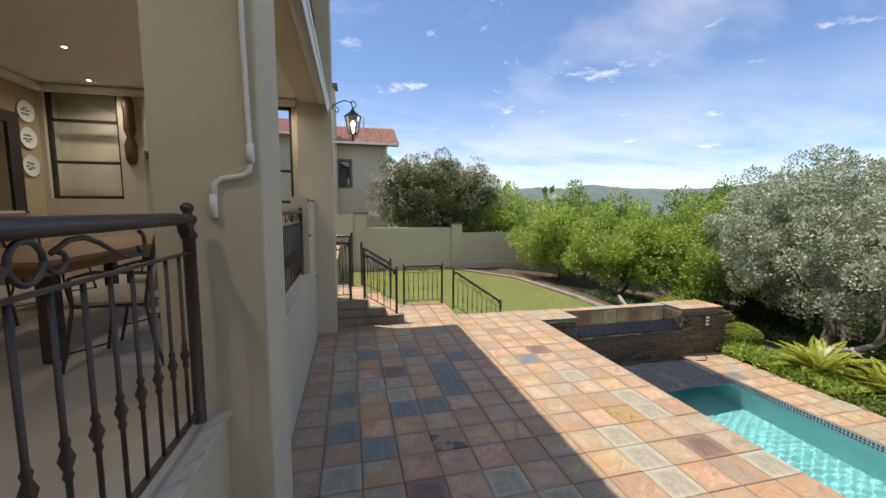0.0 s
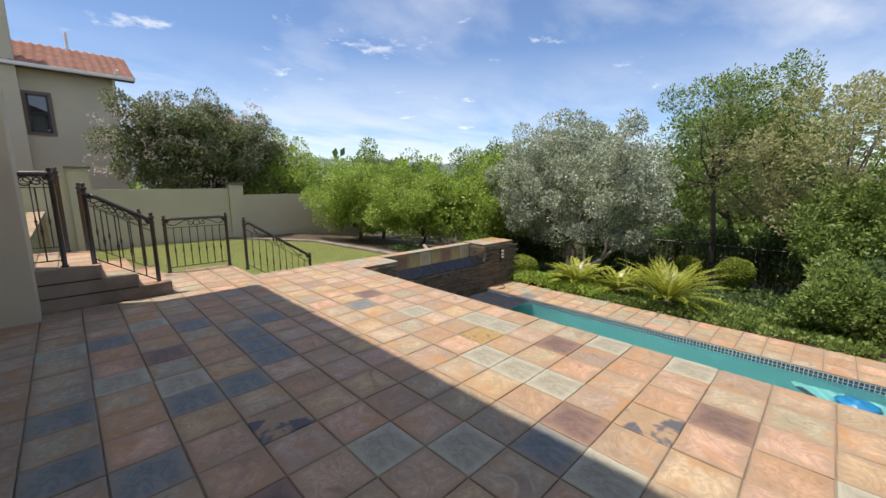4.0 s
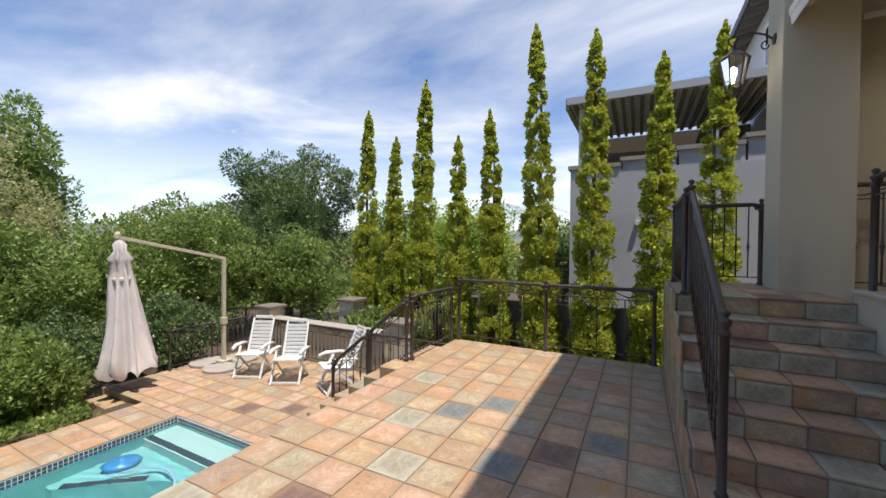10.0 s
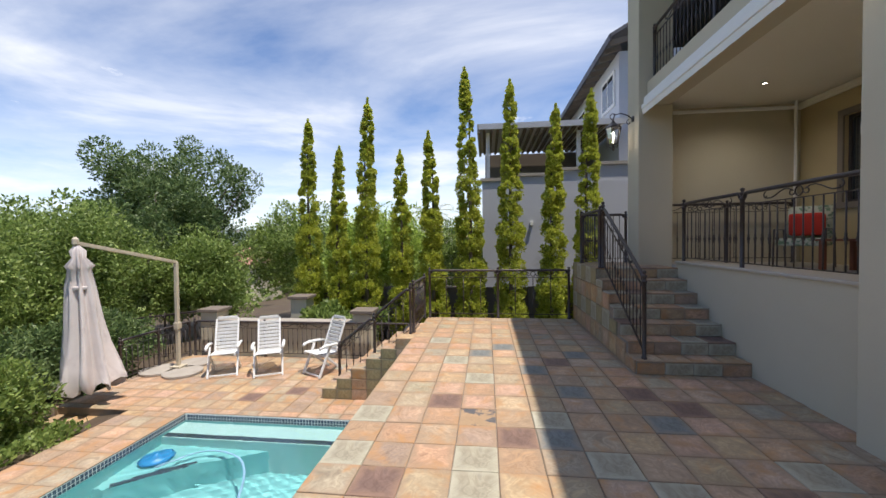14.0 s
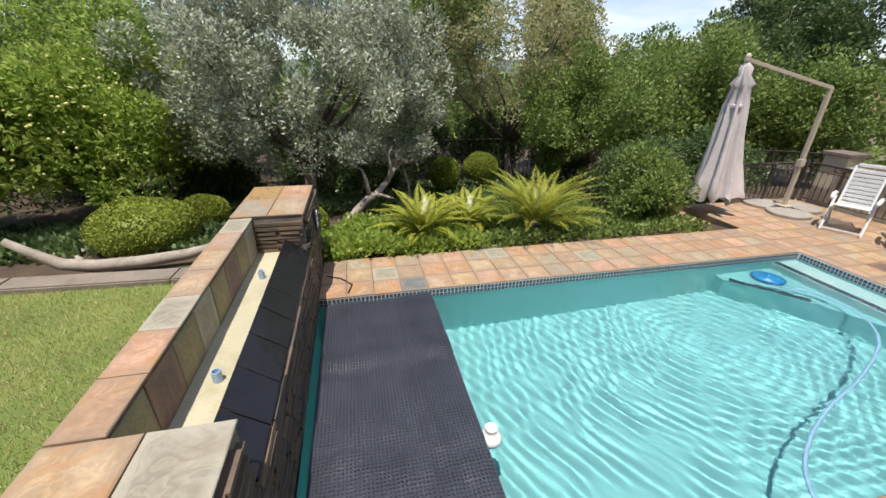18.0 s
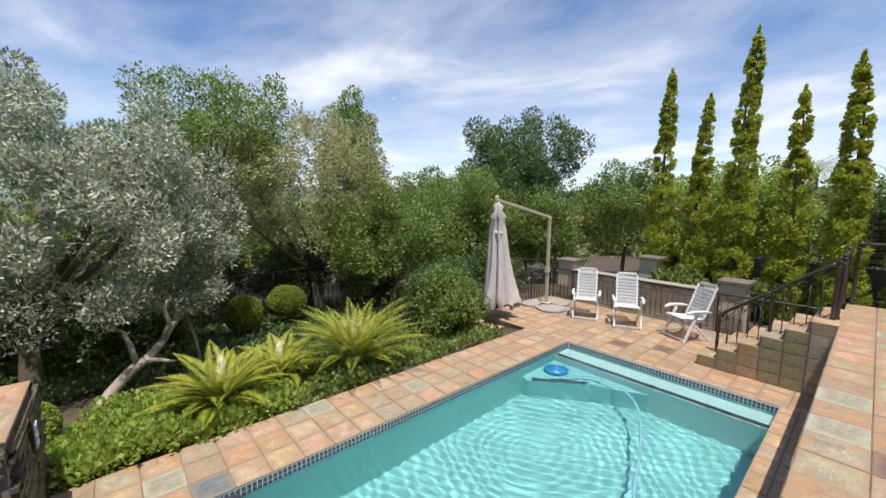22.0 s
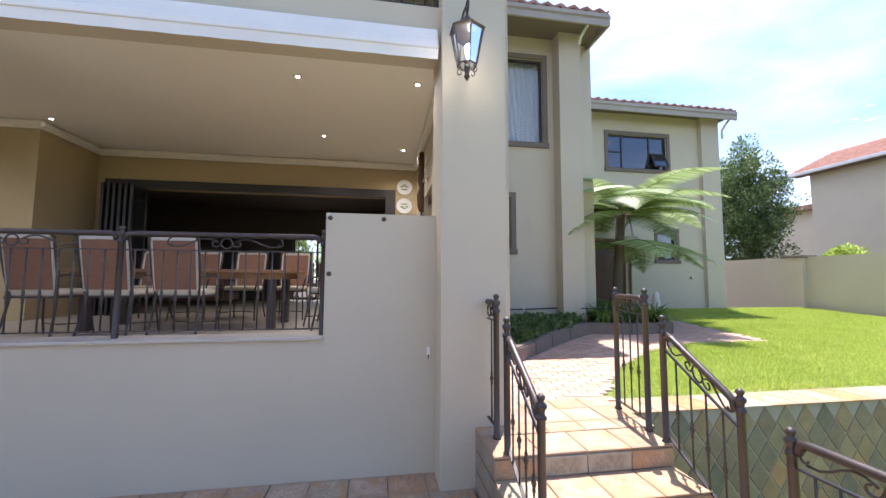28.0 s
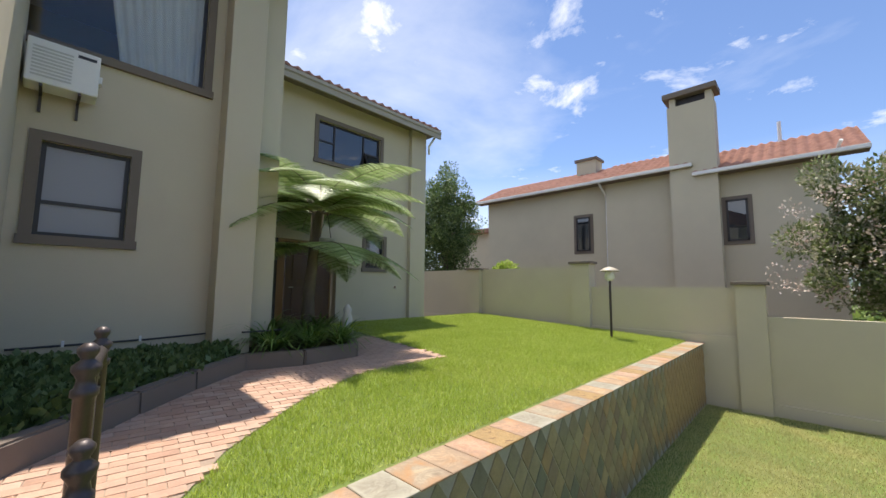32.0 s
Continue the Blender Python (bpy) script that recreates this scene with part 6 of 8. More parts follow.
broad_tree((22.0, 4.0, G(22.0, 4.0)), (0, 0, 4.6), (3.4, 4.5, 3.0), leaf_mid, "green trees beyond the garden fence", 30, clumps=130, per=110, size=0.232, clump_r=0.75, trunk_r=0.14, low=-0.8)
broad_tree((20.0, 12.0, G(20.0, 12.0)), (0, 0, 3.6), (3.4, 4.5, 2.6), leaf_mid, "green trees beyond the olive", 31, clumps=130, per=100, size=0.232, clump_r=0.75, trunk_r=0.14, low=-0.8)
broad_tree((12.0, -13.5, G(12.0, -13.5)), (0, 0, 3.2), (3.2, 2.6, 2.4), leaf_mid, "feathery green tree beyond the cypresses", 32, clumps=110, per=100, size=0.202, clump_r=0.6, trunk_r=0.1, low=-0.8)
broad_tree((6.6, -9.5, G(6.6, -9.5)), (0, 0, 2.6), (2.6, 1.8, 1.9), leaf_lime, "bright green hedge behind the cypresses", 33, clumps=110, per=110, size=0.171, clump_r=0.5, trunk_r=0.08, low=-0.9)
broad_tree((3.6, -13.0, G(3.6, -13.0)), (0, 0, 2.4), (2.2, 2.0, 1.9), leaf_mid, "round green shrub in the neighbouring garden", 34, clumps=80, per=100, size=0.186, clump_r=0.5, trunk_r=0.08, low=-0.9)
broad_tree((13.2, -8.2, G(13.2, -8.2)), (0, 0, 2.2), (2.0, 1.9, 2.0), leaf_mid, "leafy green tree beyond the deck fence", 35, clumps=100, per=110, size=0.171, clump_r=0.46, trunk_r=0.08, low=-0.9)
broad_tree((16.2, -7.6, G(16.2, -7.6)), (0, 0, 3.0), (2.2, 2.2, 2.6), leaf_dark, "dark green tree with several stems", 36, clumps=110, per=120, size=0.171, clump_r=0.5, trunk_r=0.1, limbs=12, low=-0.8)
# flowering bush over the boundary wall
bush = broad_tree((4.9, 23.2, LAWN), (0.3, 0.0, 4.2), (4.2, 1.7, 2.5), leaf_flower, "large dark bush with pale blossom over the wall", 41, clumps=330, per=170, size=0.171, clump_r=0.5, trunk_r=0.12, limbs=14, low=-0.97)
rng = np.random.default_rng(88)
heads = clump_points(rng, (4.3, 1.8, 2.6), 260, -0.6, 0.88) + np.array((0.3, 0, 4.2))
tagged(part("blossom", quads_mesh("blossom", leaf_quads(rng, heads, np.full(260, 0.22), 26, 0.075, 1.2), blossom), None, bush), "pale pink blossom clusters", "", "", "stuff")
broad_tree((-12.7, 24.0, 0.0), (0, 0, 5.0), (1.8, 1.9, 3.6), leaf_dark, "dark green tree behind the boundary wall", 42, low=-0.97, clumps=190, per=110, size=0.171, clump_r=0.5, trunk_r=0.12)
broad_tree((-7.9, 22.6, 1.0), (0, 0, 1.5), (0.9, 0.3, 0.4), leaf_lime, "yellow green creeper topping the wall", 43, clumps=26, per=60, size=0.202, clump_r=0.2, trunk_r=0.03, limbs=3, name="creeper", category="creeper")
# dark growth along the fence
for k, (x, y, ry, rz) in enumerate(((16.6, -1.5, 1.7, 1.0), (16.7, 1.6, 1.7, 1.2), (16.8, 4.6, 1.8, 1.1), (16.9, 7.8, 1.9, 1.3), (16.6, 11.0, 1.8, 1.2), (16.2, 14.2, 1.9, 1.3), (14.2, 9.9, 1.0, 0.6), (14.4, 6.2, 1.0, 0.55))):
    broad_tree((x, y, G(x, y)), (0, 0, rz * 0.95), (0.8, ry, rz), leaf_dark, "dark leafy shrub growing along the garden fence", 440 + k, clumps=90, per=90, size=0.14, clump_r=0.34, trunk_r=0.04, limbs=4, low=-0.95, name="shrub", category="shrub", group="fence shrubs")
# shrubs near the umbrella
broad_tree((9.7, 0.7, G(9.7, 0.7)), (0, 0, 0.7), (0.75, 0.7, 0.7), leaf_mid, "bushy green shrub at the deck edge", 51, clumps=70, per=130, size=0.109, clump_r=0.26, trunk_r=0.04, low=-0.9, name="shrub", category="shrub", group="garden shrubs")
broad_tree((10.6, 0.2, G(10.6, 0.2)), (0, 0, 0.8), (0.9, 0.9, 0.8), leaf_dark, "dark green rounded shrub", 52, clumps=70, per=120, size=0.109, clump_r=0.28, trunk_r=0.04, low=-0.9, name="shrub", category="shrub", group="garden shrubs")
broad_tree((11.2, -2.2, G(11.2, -2.2)), (0, 0, 0.9), (0.9, 1.4, 0.9), leaf_dark, "dark hedge outside the deck railing", 53, clumps=90, per=110, size=0.124, clump_r=0.3, trunk_r=0.04, low=-0.9, name="shrub", category="shrub", group="garden shrubs")
broad_tree((6.2, -4.3, LAWN), (0, 0, 0.6), (1.4, 0.35, 0.55), leaf_mid, "strappy green plants behind the low wall", 54, clumps=50, per=90, size=0.186, clump_r=0.22, trunk_r=0.03, low=-0.9, name="shrub", category="shrub", group="garden shrubs")


def cypress(x, y, top, seed):
    """Narrow golden column built of many small upright tufts."""
    rng = np.random.default_rng(seed)
    z0 = -1.6
    h = top - z0
    base = thing("cypress", "slim golden green columnar cypress behind the railing", "cypress", "row of cypresses", at=(x, y, z0))
    part("trunk", tube(bmesh.new(), [(0, 0, -0.3), (0, 0, h * 0.5), (0, 0, h * 0.92)], [0.06, 0.045, 0.01], 7), bark, base)
    n = int(h * 62)
    f = np.sort(rng.uniform(0, 1, n) ** 1.15)
    lumps = 1 + 0.16 * np.sin(f * h * 5.1 + seed) + 0.1 * np.sin(f * h * 11.0 + 2 * seed)
    width = 0.40 * (h / 6.6) ** 0.5
    r = width * np.minimum(1.0, 0.5 + f * 3) * np.clip((1 - f) ** 0.5 * 1.05, 0.02, 1) * lumps
    a = rng.uniform(0, 2 * math.pi, n)
    lean = 0.02 * h * f ** 2 * math.sin(seed)
    c = np.stack([r * np.cos(a) * 0.8 + lean, r * np.sin(a) * 0.8, 0.1 + f * (h - 0.25)], axis=1)
    rad = (0.145 * np.clip(1.1 - f, 0.3, 1)) * rng.uniform(0.7, 1.3, n)
    q = leaf_quads(rng, c, rad, 80, 0.062, 1.5, up=1.0, out=0.9, shell=0.6)
    tip = np.stack([np.full(14, float(lean[-1])), np.zeros(14), h - np.linspace(0.0, 0.5, 14)], axis=1)
    q = np.concatenate([q, leaf_quads(rng, tip, np.linspace(0.015, 0.06, 14), 40, 0.05, 1.8, up=1.6)])
    part("crown", quads_mesh("crown", q, leaf_gold), None, base)


for k, (x, top) in enumerate(((7.56, 5.23), (6.68, 4.39), (5.85, 5.78), (4.78, 4.23), (3.86, 4.72), (2.82, 6.47), (1.71, 6.04), (0.61, 5.30), (-0.33, 5.69))):
    cypress(x, -5.4 + 0.06 * math.sin(k * 2.1), top, 60 + k)


def topiary(x, y, z, r, squash, label, seed, stem=0.0):
    rng = np.random.default_rng(seed)
    base = thing("topiary", label, "shrub", "clipped topiary balls", at=(x, y, z))
    part("stem", tube(bmesh.new(), [(0, 0, -0.2), (0.02, 0, stem + r * squash * 0.6)], 0.035, 7), bark, base)
    d = unit(rng.normal(size=(9000, 3)))
    d = d[d[:, 2] > -0.75]
    wob = 1 + 0.04 * np.sin(d[:, 0] * 5 + seed) + 0.03 * np.sin(d[:, 1] * 7)
    p = d * np.array([r, r, r * squash]) * wob[:, None] + np.array([0, 0, stem + r * squash * 0.75])
    a = unit(d * 0.7 + rng.normal(size=p.shape) * 0.6)
    b = unit(np.cross(a, rng.normal(size=p.shape)))
    ln, w = 0.05, 0.032
    part("crown", quads_mesh("crown", np.stack([p - a * 0.02, p + a * ln * 0.4 + b * w * 0.5, p + a * ln * 0.7, p + a * ln * 0.4 - b * w * 0.5], axis=1), leaf_ball), None, base)
    bm = bmesh.new()
    bmesh.ops.create_icosphere(bm, subdivisions=3, radius=1, matrix=Matrix.Translation((0, 0, stem + r * squash * 0.75)) @ Matrix.Diagonal((r * 0.94, r * 0.94, r * squash * 0.94, 1)))
    part("inner_crown", bm, leaf_ball, base)


topiary(10.07, 9.98, G(10.07, 9.98), 0.78, 0.62, "large clipped green dome beside the kerb", 71)
topiary(9.61, 7.45, G(9.61, 7.45), 0.46, 0.72, "clipped green dome behind the fountain pillar", 75, 0.1)
topiary(11.2, 9.45, G(11.2, 9.45), 0.46, 0.75, "small clipped yellow green dome on a stem", 72, 0.1)
topiary(13.67, 4.01, G(13.67, 4.01), 0.42, 1.1, "clipped green ball topiary on a stem", 73, 0.35)
topiary(14.04, 2.82, G(14.04, 2.82), 0.49, 0.9, "clipped brownish green ball topiary", 74, 0.45)


def cycad(x, y, z, fronds, length, seed, label):
    rng = np.random.default_rng(seed)
    base = thing("cycad", label, "cycad", "cycads beside the pool", at=(x, y, z))
    part("stem", lathe(bmesh.new(), [(0.12, -0.05), (0.16, 0.05), (0.14, 0.18), (0.05, 0.24)], 10), bark, base)
    for k in range(fronds):
        a = 2.4 * k + rng.uniform(-0.2, 0.2)
        rise = 1.25 - 0.85 * (k / fronds) + rng.uniform(-0.1, 0.1)
        ln = length * rng.uniform(0.8, 1.1)
        d = Vector((math.cos(a), math.sin(a), 0))
        side = Vector((-d.y, d.x, 0))
        pts = [d * (ln * f * math.cos(rise * (1 - 0.35 * f))) + Vector((0, 0, 0.2 + ln * (math.sin(min(rise * 1.1, 1.5)) * f - 0.34 * f * f))) for f in np.linspace(0.02, 1, 12)]
        verts, faces = [], []
        n = 46
        for i in range(3, n):
            f = i / n * 11
            i0 = int(f)
            p = pts[i0].lerp(pts[min(i0 + 1, 11)], f - i0)
            t = (pts[min(i0 + 1, 11)] - pts[i0]).normalized()
            w = 0.17 * math.sin(math.pi * min(1, 0.18 + 0.86 * i / n)) + 0.015
            for s in (-1, 1):
                o = len(verts)
                out = (side * s + t * 0.75 + Vector((0, 0, 0.25))).normalized()
                verts += [p, p + out * w * 0.5 + t * 0.011, p + out * w, p + out * w * 0.5 - t * 0.011]
                faces.append((o, o + 1, o + 2, o + 3))
        fr = part("frond", raw_mesh("frond", verts, faces, leaf_cycad), None, base)


cycad(9.1, 5.4, G(9.1, 5.4), 34, 1.0, 81, "yellow green cycad with stiff arching fronds")
cycad(9.2, 3.33, G(9.2, 3.33), 56, 1.45, 82, "large yellow green cycad spreading beside the pool")
cycad(9.5, 4.5, G(9.5, 4.5), 18, 0.9, 83, "smaller cycad between the others")


def ground_cover(name, label, outline, count, size, mat, seed, height=0.14, z=None):
    """Low leafy cover over a plan outline."""
    rng = np.random.default_rng(seed)
    pts = np.array(outline)
    lo, hi = pts.min(0), pts.max(0)
    out = []
    while len(out) < count:
        p = rng.uniform(lo, hi)
        inside = False
        j = len(pts) - 1
        for i in range(len(pts)):
            if (pts[i, 1] > p[1]) != (pts[j, 1] > p[1]) and p[0] < (pts[j, 0] - pts[i, 0]) * (p[1] - pts[i, 1]) / (pts[j, 1] - pts[i, 1]) + pts[i, 0]:
                inside = not inside
            j = i
        if inside:
            hump = 0.5 + 0.5 * noise.noise(Vector((p[0] * 1.7, p[1] * 1.7, seed)))
            out.append((p[0], p[1], (G(p[0], p[1]) if z is None else z(p[0], p[1])) + height * (0.25 + hump)))
    q = leaf_quads(rng, np.array(out), np.full(count, height * 0.7), 14, size, 1.4, up=0.9, out=0.5, shell=0.2)
    return tagged(part(name, quads_mesh(name, q, mat), None), label, "ground cover", "", "stuff")


ground_cover("ground_cover", "bright green leafy ground cover beside the coping", ((8.42, 4.6), (8.42, 6.95), (9.4, 7.2), (10.4, 6.6), (10.2, 4.8), (9.3, 4.6)), 1500, 0.075, leaf_lime, 91, 0.2)
ground_cover("low_plants", "mixed low plants under the cycads", ((8.42, 0.2), (8.42, 4.6), (9.8, 4.6), (11.5, 4.0), (11.2, 1.2), (9.4, 0.2)), 1000, 0.07, leaf_mid, 92, 0.14)
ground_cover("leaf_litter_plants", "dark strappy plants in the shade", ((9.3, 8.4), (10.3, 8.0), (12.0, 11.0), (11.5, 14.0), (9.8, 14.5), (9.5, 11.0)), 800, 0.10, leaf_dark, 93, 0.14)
# added dark leaves over the lit soil stand in for shade below the olive
ground_cover("shade_plants", "dark leaf layer added to give the shade under the olive", ((11.3, 0.5), (11.6, 4.5), (11.8, 7.5), (12.4, 9.8), (15.6, 10.5), (15.6, 0.5)), 1900, 0.10, leaf_dark, 95, 0.16)
UP = lambda x, y: PATH_Z - 0.03 + max(0.0, (-1.08 - x)) / 7.52 * 0.38
ground_cover("ivy", "dark glossy ivy in the planter along the wing", ((-2.75, 8.52), (-3.7, 9.6), (-4.8, 10.9), (-5.25, 11.0), (-5.6, 10.7), (-5.6, 8.52)), 1100, 0.10, leaf_dark, 94, 0.15, z=lambda x, y: UP(x, y) + 0.08)


def grass(name, label, outline, count, mat, seed, z, tall=0.045):
    rng = np.random.default_rng(seed)
    pts = np.array(outline)
    lo, hi = pts.min(0), pts.max(0)
    p = rng.uniform(lo, hi, (count * 2, 2))
    inside = np.zeros(len(p), bool)
    j = len(pts) - 1
    for i in range(len(pts)):
        cross = (pts[i, 1] > p[:, 1]) != (pts[j, 1] > p[:, 1])
        slope = (pts[j, 0] - pts[i, 0]) * (p[:, 1] - pts[i, 1]) / (pts[j, 1] - pts[i, 1] + 1e-12) + pts[i, 0]
        inside ^= cross & (p[:, 0] < slope)
        j = i
    p = p[inside][:count]
    n = len(p)
    base = np.column_stack([p, z(p[:, 0], p[:, 1])])
    lean = np.column_stack([rng.normal(size=(n, 2)) * 0.45, np.ones(n)])
    h = tall * rng.uniform(0.5, 1.3, n)[:, None]
    a = rng.uniform(0, 2 * math.pi, n)
    w = np.column_stack([np.cos(a), np.sin(a), np.zeros(n)]) * 0.004
    q = np.stack([base - w, base + w, base + lean * h + w * 0.3, base + lean * h - w * 0.3], axis=1)
    return tagged(part(name, quads_mesh(name, q, mat), None), label, "grass", "", "stuff")


PAVED = ((-0.3, 7.6), (-0.3, 9.1), (-1.2, 9.15), (-1.72, 9.63), (-2.2, 10.02), (-3.05, 11.15), (-3.6, 12.35), (-3.62, 14.25), (-6.4, 14.3), (-5.5, 13.4), (-4.55, 12.9), (-4.5, 11.85), (-4.72, 11.0), (-3.55, 9.55), (-2.5, 8.45), (-2.43, 7.65))
UPPER_LAWN = ((-1.12, 9.2), (-1.72, 9.68), (-2.2, 10.07), (-3.05, 11.2), (-3.58, 12.4), (-3.6, 14.3), (-8.4, 14.6), (-8.5, 21.4), (-1.12, 21.5))
grass("grass_upper", "dense bright green blades of the upper lawn", UPPER_LAWN, 230000, grass_leaf, 101, lambda x, y: PATH_Z - 0.03 + np.maximum(0, -1.08 - x) / 7.52 * 0.38, 0.05)
grass("grass_lower", "short sunlit blades of the lower lawn", LAWN_EDGE, 230000, dry_grass, 102, lambda x, y: np.full(len(x), LAWN), 0.036)

# tree fern by the front door
fern = thing("tree_fern", "tree fern with wide arching pale fronds", "tree fern", at=(-6.6, 13.0, UP(-6.6, 13.0)))
part("trunk", tube(bmesh.new(), [(0, 0, -0.1), (0.05, -0.05, 0.9), (0.1, 0.0, 1.9), (0.15, 0.05, 2.95)], [0.17, 0.13, 0.11, 0.14], 9), bark, fern, smooth=True)
rng = np.random.default_rng(5)
for k in range(30):
    a = 2.4 * k + 0.3
    d = Vector((math.cos(a), math.sin(a), 0))
    side = Vector((-d.y, d.x, 0))
    lower = k >= 24
    ln = (2.3 if lower else 2.75) * rng.uniform(0.82, 1.08)
    start = 2.0 if lower else (2.98, 2.75)[k % 2]
    rise = (0.26 if lower else 0.66 - 0.016 * k) + rng.uniform(-0.05, 0.05)
    pts = [Vector((0.15, 0.05, start)) + d * (ln * f * (1 - 0.06 * f)) + Vector((0, 0, ln * (rise * f - 0.52 * f * f))) for f in np.linspace(0, 1, 14)]
    verts, faces = [], []
    n = 58
    for i in range(6, n):
        f = i / n * 13
        i0 = int(f)
        p = pts[i0].lerp(pts[min(i0 + 1, 13)], f - i0)
        t = (pts[min(i0 + 1, 13)] - pts[i0]).normalized()
        w = 0.66 * math.sin(math.pi * min(1.0, 0.18 + 0.83 * i / n)) + 0.03
        for s in (-1, 1):
            out = (side * s + t * 0.35).normalized()
            w2 = w * rng.uniform(0.9, 1.08)
            prev = None
            for m in range(9):
                g = m / 8
                # a feathered leaflet: wide and narrow by turns, sagging to its tip
                q = p + out * (w2 * g) + Vector((0, 0, -0.14 * w2 * g * g))
                half = t * (0.030 * (1 - g ** 2 * 0.9) * (1.0 if m % 2 else 0.55))
                o = len(verts)
                verts += [q - half - Vector((0, 0, 0.006)), q, q + half - Vector((0, 0, 0.006))]
                if prev is not None:
                    faces += [(prev, o, o + 1, prev + 1), (prev + 1, o + 1, o + 2, prev + 2)]
                prev = o
    fr = part("frond", raw_mesh("frond", verts, faces, leaf_fern), None, fern)
    part("rachis", tube(bmesh.new(), pts, [0.017 - 0.001 * i for i in range(14)], 5), bark, fr)

pot = thing("hanging_pot", "pale hanging pot under the tree fern", "pot", at=(-6.4, 13.25, 2.82))
part("bowl", lathe(bmesh.new(), [(0.08, 0.0), (0.17, 0.05), (0.2, 0.18), (0.21, 0.19), (0.18, 0.17), (0.1, 0.05)], 14), statue_stone, pot, smooth=True)
for k in range(3):
    part("chain", tube(bmesh.new(), [(0.19 * math.cos(k * 2.1), 0.19 * math.sin(k * 2.1), 0.19), (0, 0, 0.75)], 0.006, 4), iron, pot)
# strap-leaved plants in the planter
for k, (x, y) in enumerate(((-5.05, 11.6), (-5.15, 12.3), (-5.7, 11.7), (-5.9, 12.6), (-5.05, 12.85), (-6.4, 12.0), (-6.3, 13.1))):
    ag = thing("agapanthus", "strappy dark green agapanthus clump in the planter", "plant", "agapanthus clumps", at=(x, y, UP(x, y) + 0.12))
    rng = np.random.default_rng(300 + k)
    verts, faces = [], []
    for i in range(90):
        a, ln, lift = rng.uniform(0, 6.28), rng.uniform(0.55, 0.95), rng.uniform(0.9, 1.5)
        d, s = Vector((math.cos(a), math.sin(a), 0)), Vector((-math.sin(a), math.cos(a), 0)) * 0.024
        prev = None
        for f in np.linspace(0, 1, 6):
            p = d * (ln * f) + Vector((0, 0, ln * (lift * f - 0.9 * f * f)))
            w = s * (1 - f * 0.85)
            o = len(verts)
            verts += [p - w, p + w]
            if prev is not None:
                faces.append((prev, prev + 1, o + 1, o))
            prev = o
    part("foliage", raw_mesh("foliage", verts, faces, leaf_strap), None, ag)

# fallen log on the kerb, leaning dead trunk
log = thing("driftwood_log", "bleached curved log lying on the stone kerb", "log", at=(8.86, 9.35, LAWN + 0.02), turn=9)
part("wood", tube(bmesh.new(), [(0.0, 1.5, 0.55), (0.02, 1.3, 0.34), (0.0, 1.05, 0.15), (0.0, 0.7, 0.06), (0.0, 0.15, 0.04), (0.0, -0.4, 0.07), (0.05, -0.95, 0.16)], [0.045, 0.06, 0.08, 0.09, 0.09, 0.08, 0.055], 10), dead_wood, log, smooth=True)
part("knot", tube(bmesh.new(), [(0.0, 0.8, 0.08), (0.02, 0.85, 0.18), (0.05, 0.88, 0.22)], [0.06, 0.045, 0.02], 8), dead_wood, log, smooth=True)
trunk = thing("dead_trunk", "gnarled bleached tree trunk leaning over the ground cover", "trunk", at=(10.75, 6.75, G(10.75, 6.75)))
part("wood", tube(bmesh.new(), [(0, 0, -0.1), (0.08, -0.1, 0.1), (0.22, -0.25, 0.25), (0.4, -0.48, 0.42), (0.55, -0.7, 0.5), (0.75, -0.93, 0.68), (0.95, -1.15, 0.95), (1.1, -1.35, 1.05)], [0.11, 0.09, 0.08, 0.078, 0.075, 0.06, 0.045, 0.03], 9), dead_wood, trunk, smooth=True)
for pts in ([(0.5, -0.62, 0.47), (0.4, -0.8, 0.5), (0.32, -0.95, 0.46), (0.3, -1.05, 0.44)], [(0.45, -0.55, 0.45), (0.5, -0.5, 0.75), (0.6, -0.42, 1.0), (0.6, -0.3, 1.1)], [(0.75, -0.93, 0.68), (0.75, -1.05, 1.0), (0.85, -1.0, 1.25), (0.9, -1.1, 1.45)],
            [(0.95, -1.15, 0.95), (1.0, -1.2, 1.2), (1.1, -1.1, 1.4)], [(1.1, -1.35, 1.05), (1.2, -1.55, 1.02), (1.3, -1.65, 1.1)]):
    part("branch", tube(bmesh.new(), pts, [0.05, 0.042, 0.03, 0.014][:len(pts)], 7), dead_wood, trunk, smooth=True)
# kerb between lawn and beds
for (x0, y0), (x1, y1) in zip(LAWN_EDGE[3:9], LAWN_EDGE[4:9]):
    structure("trim_kerb", beam(bmesh.new(), (x0 + 0.15, y0, LAWN + 0.02), (x1 + 0.15, y1, LAWN + 0.02), 0.34, 0.12, 0.02), kerb_stone, "weathered stone kerb along the lawn", "kerb")
# iron fence behind the garden
railing((15.9, -3.0, G(15.9, 0)), (15.9, 7.5, G(15.9, 0)), "dark iron garden fence under the trees", h=1.5, posts=(0, 0.25, 0.5, 0.75, 1.0), gap=0.16, scroll=False, group="garden fences")
railing((15.9, 7.6, G(15.9, 0)), (15.0, 16.0, G(15, 0)), "dark iron garden fence behind the olive", h=1.5, posts=(0, 0.25, 0.5, 0.75, 1.0), gap=0.16, scroll=False, group="garden fences")
railing((13.2, -4.6, G(13, -4)), (9.9, -4.6, G(10, -4)), "dark iron fence beyond the deck", h=1.2, posts=(0, 0.5, 1.0), gap=0.14, scroll=False, group="garden fences")

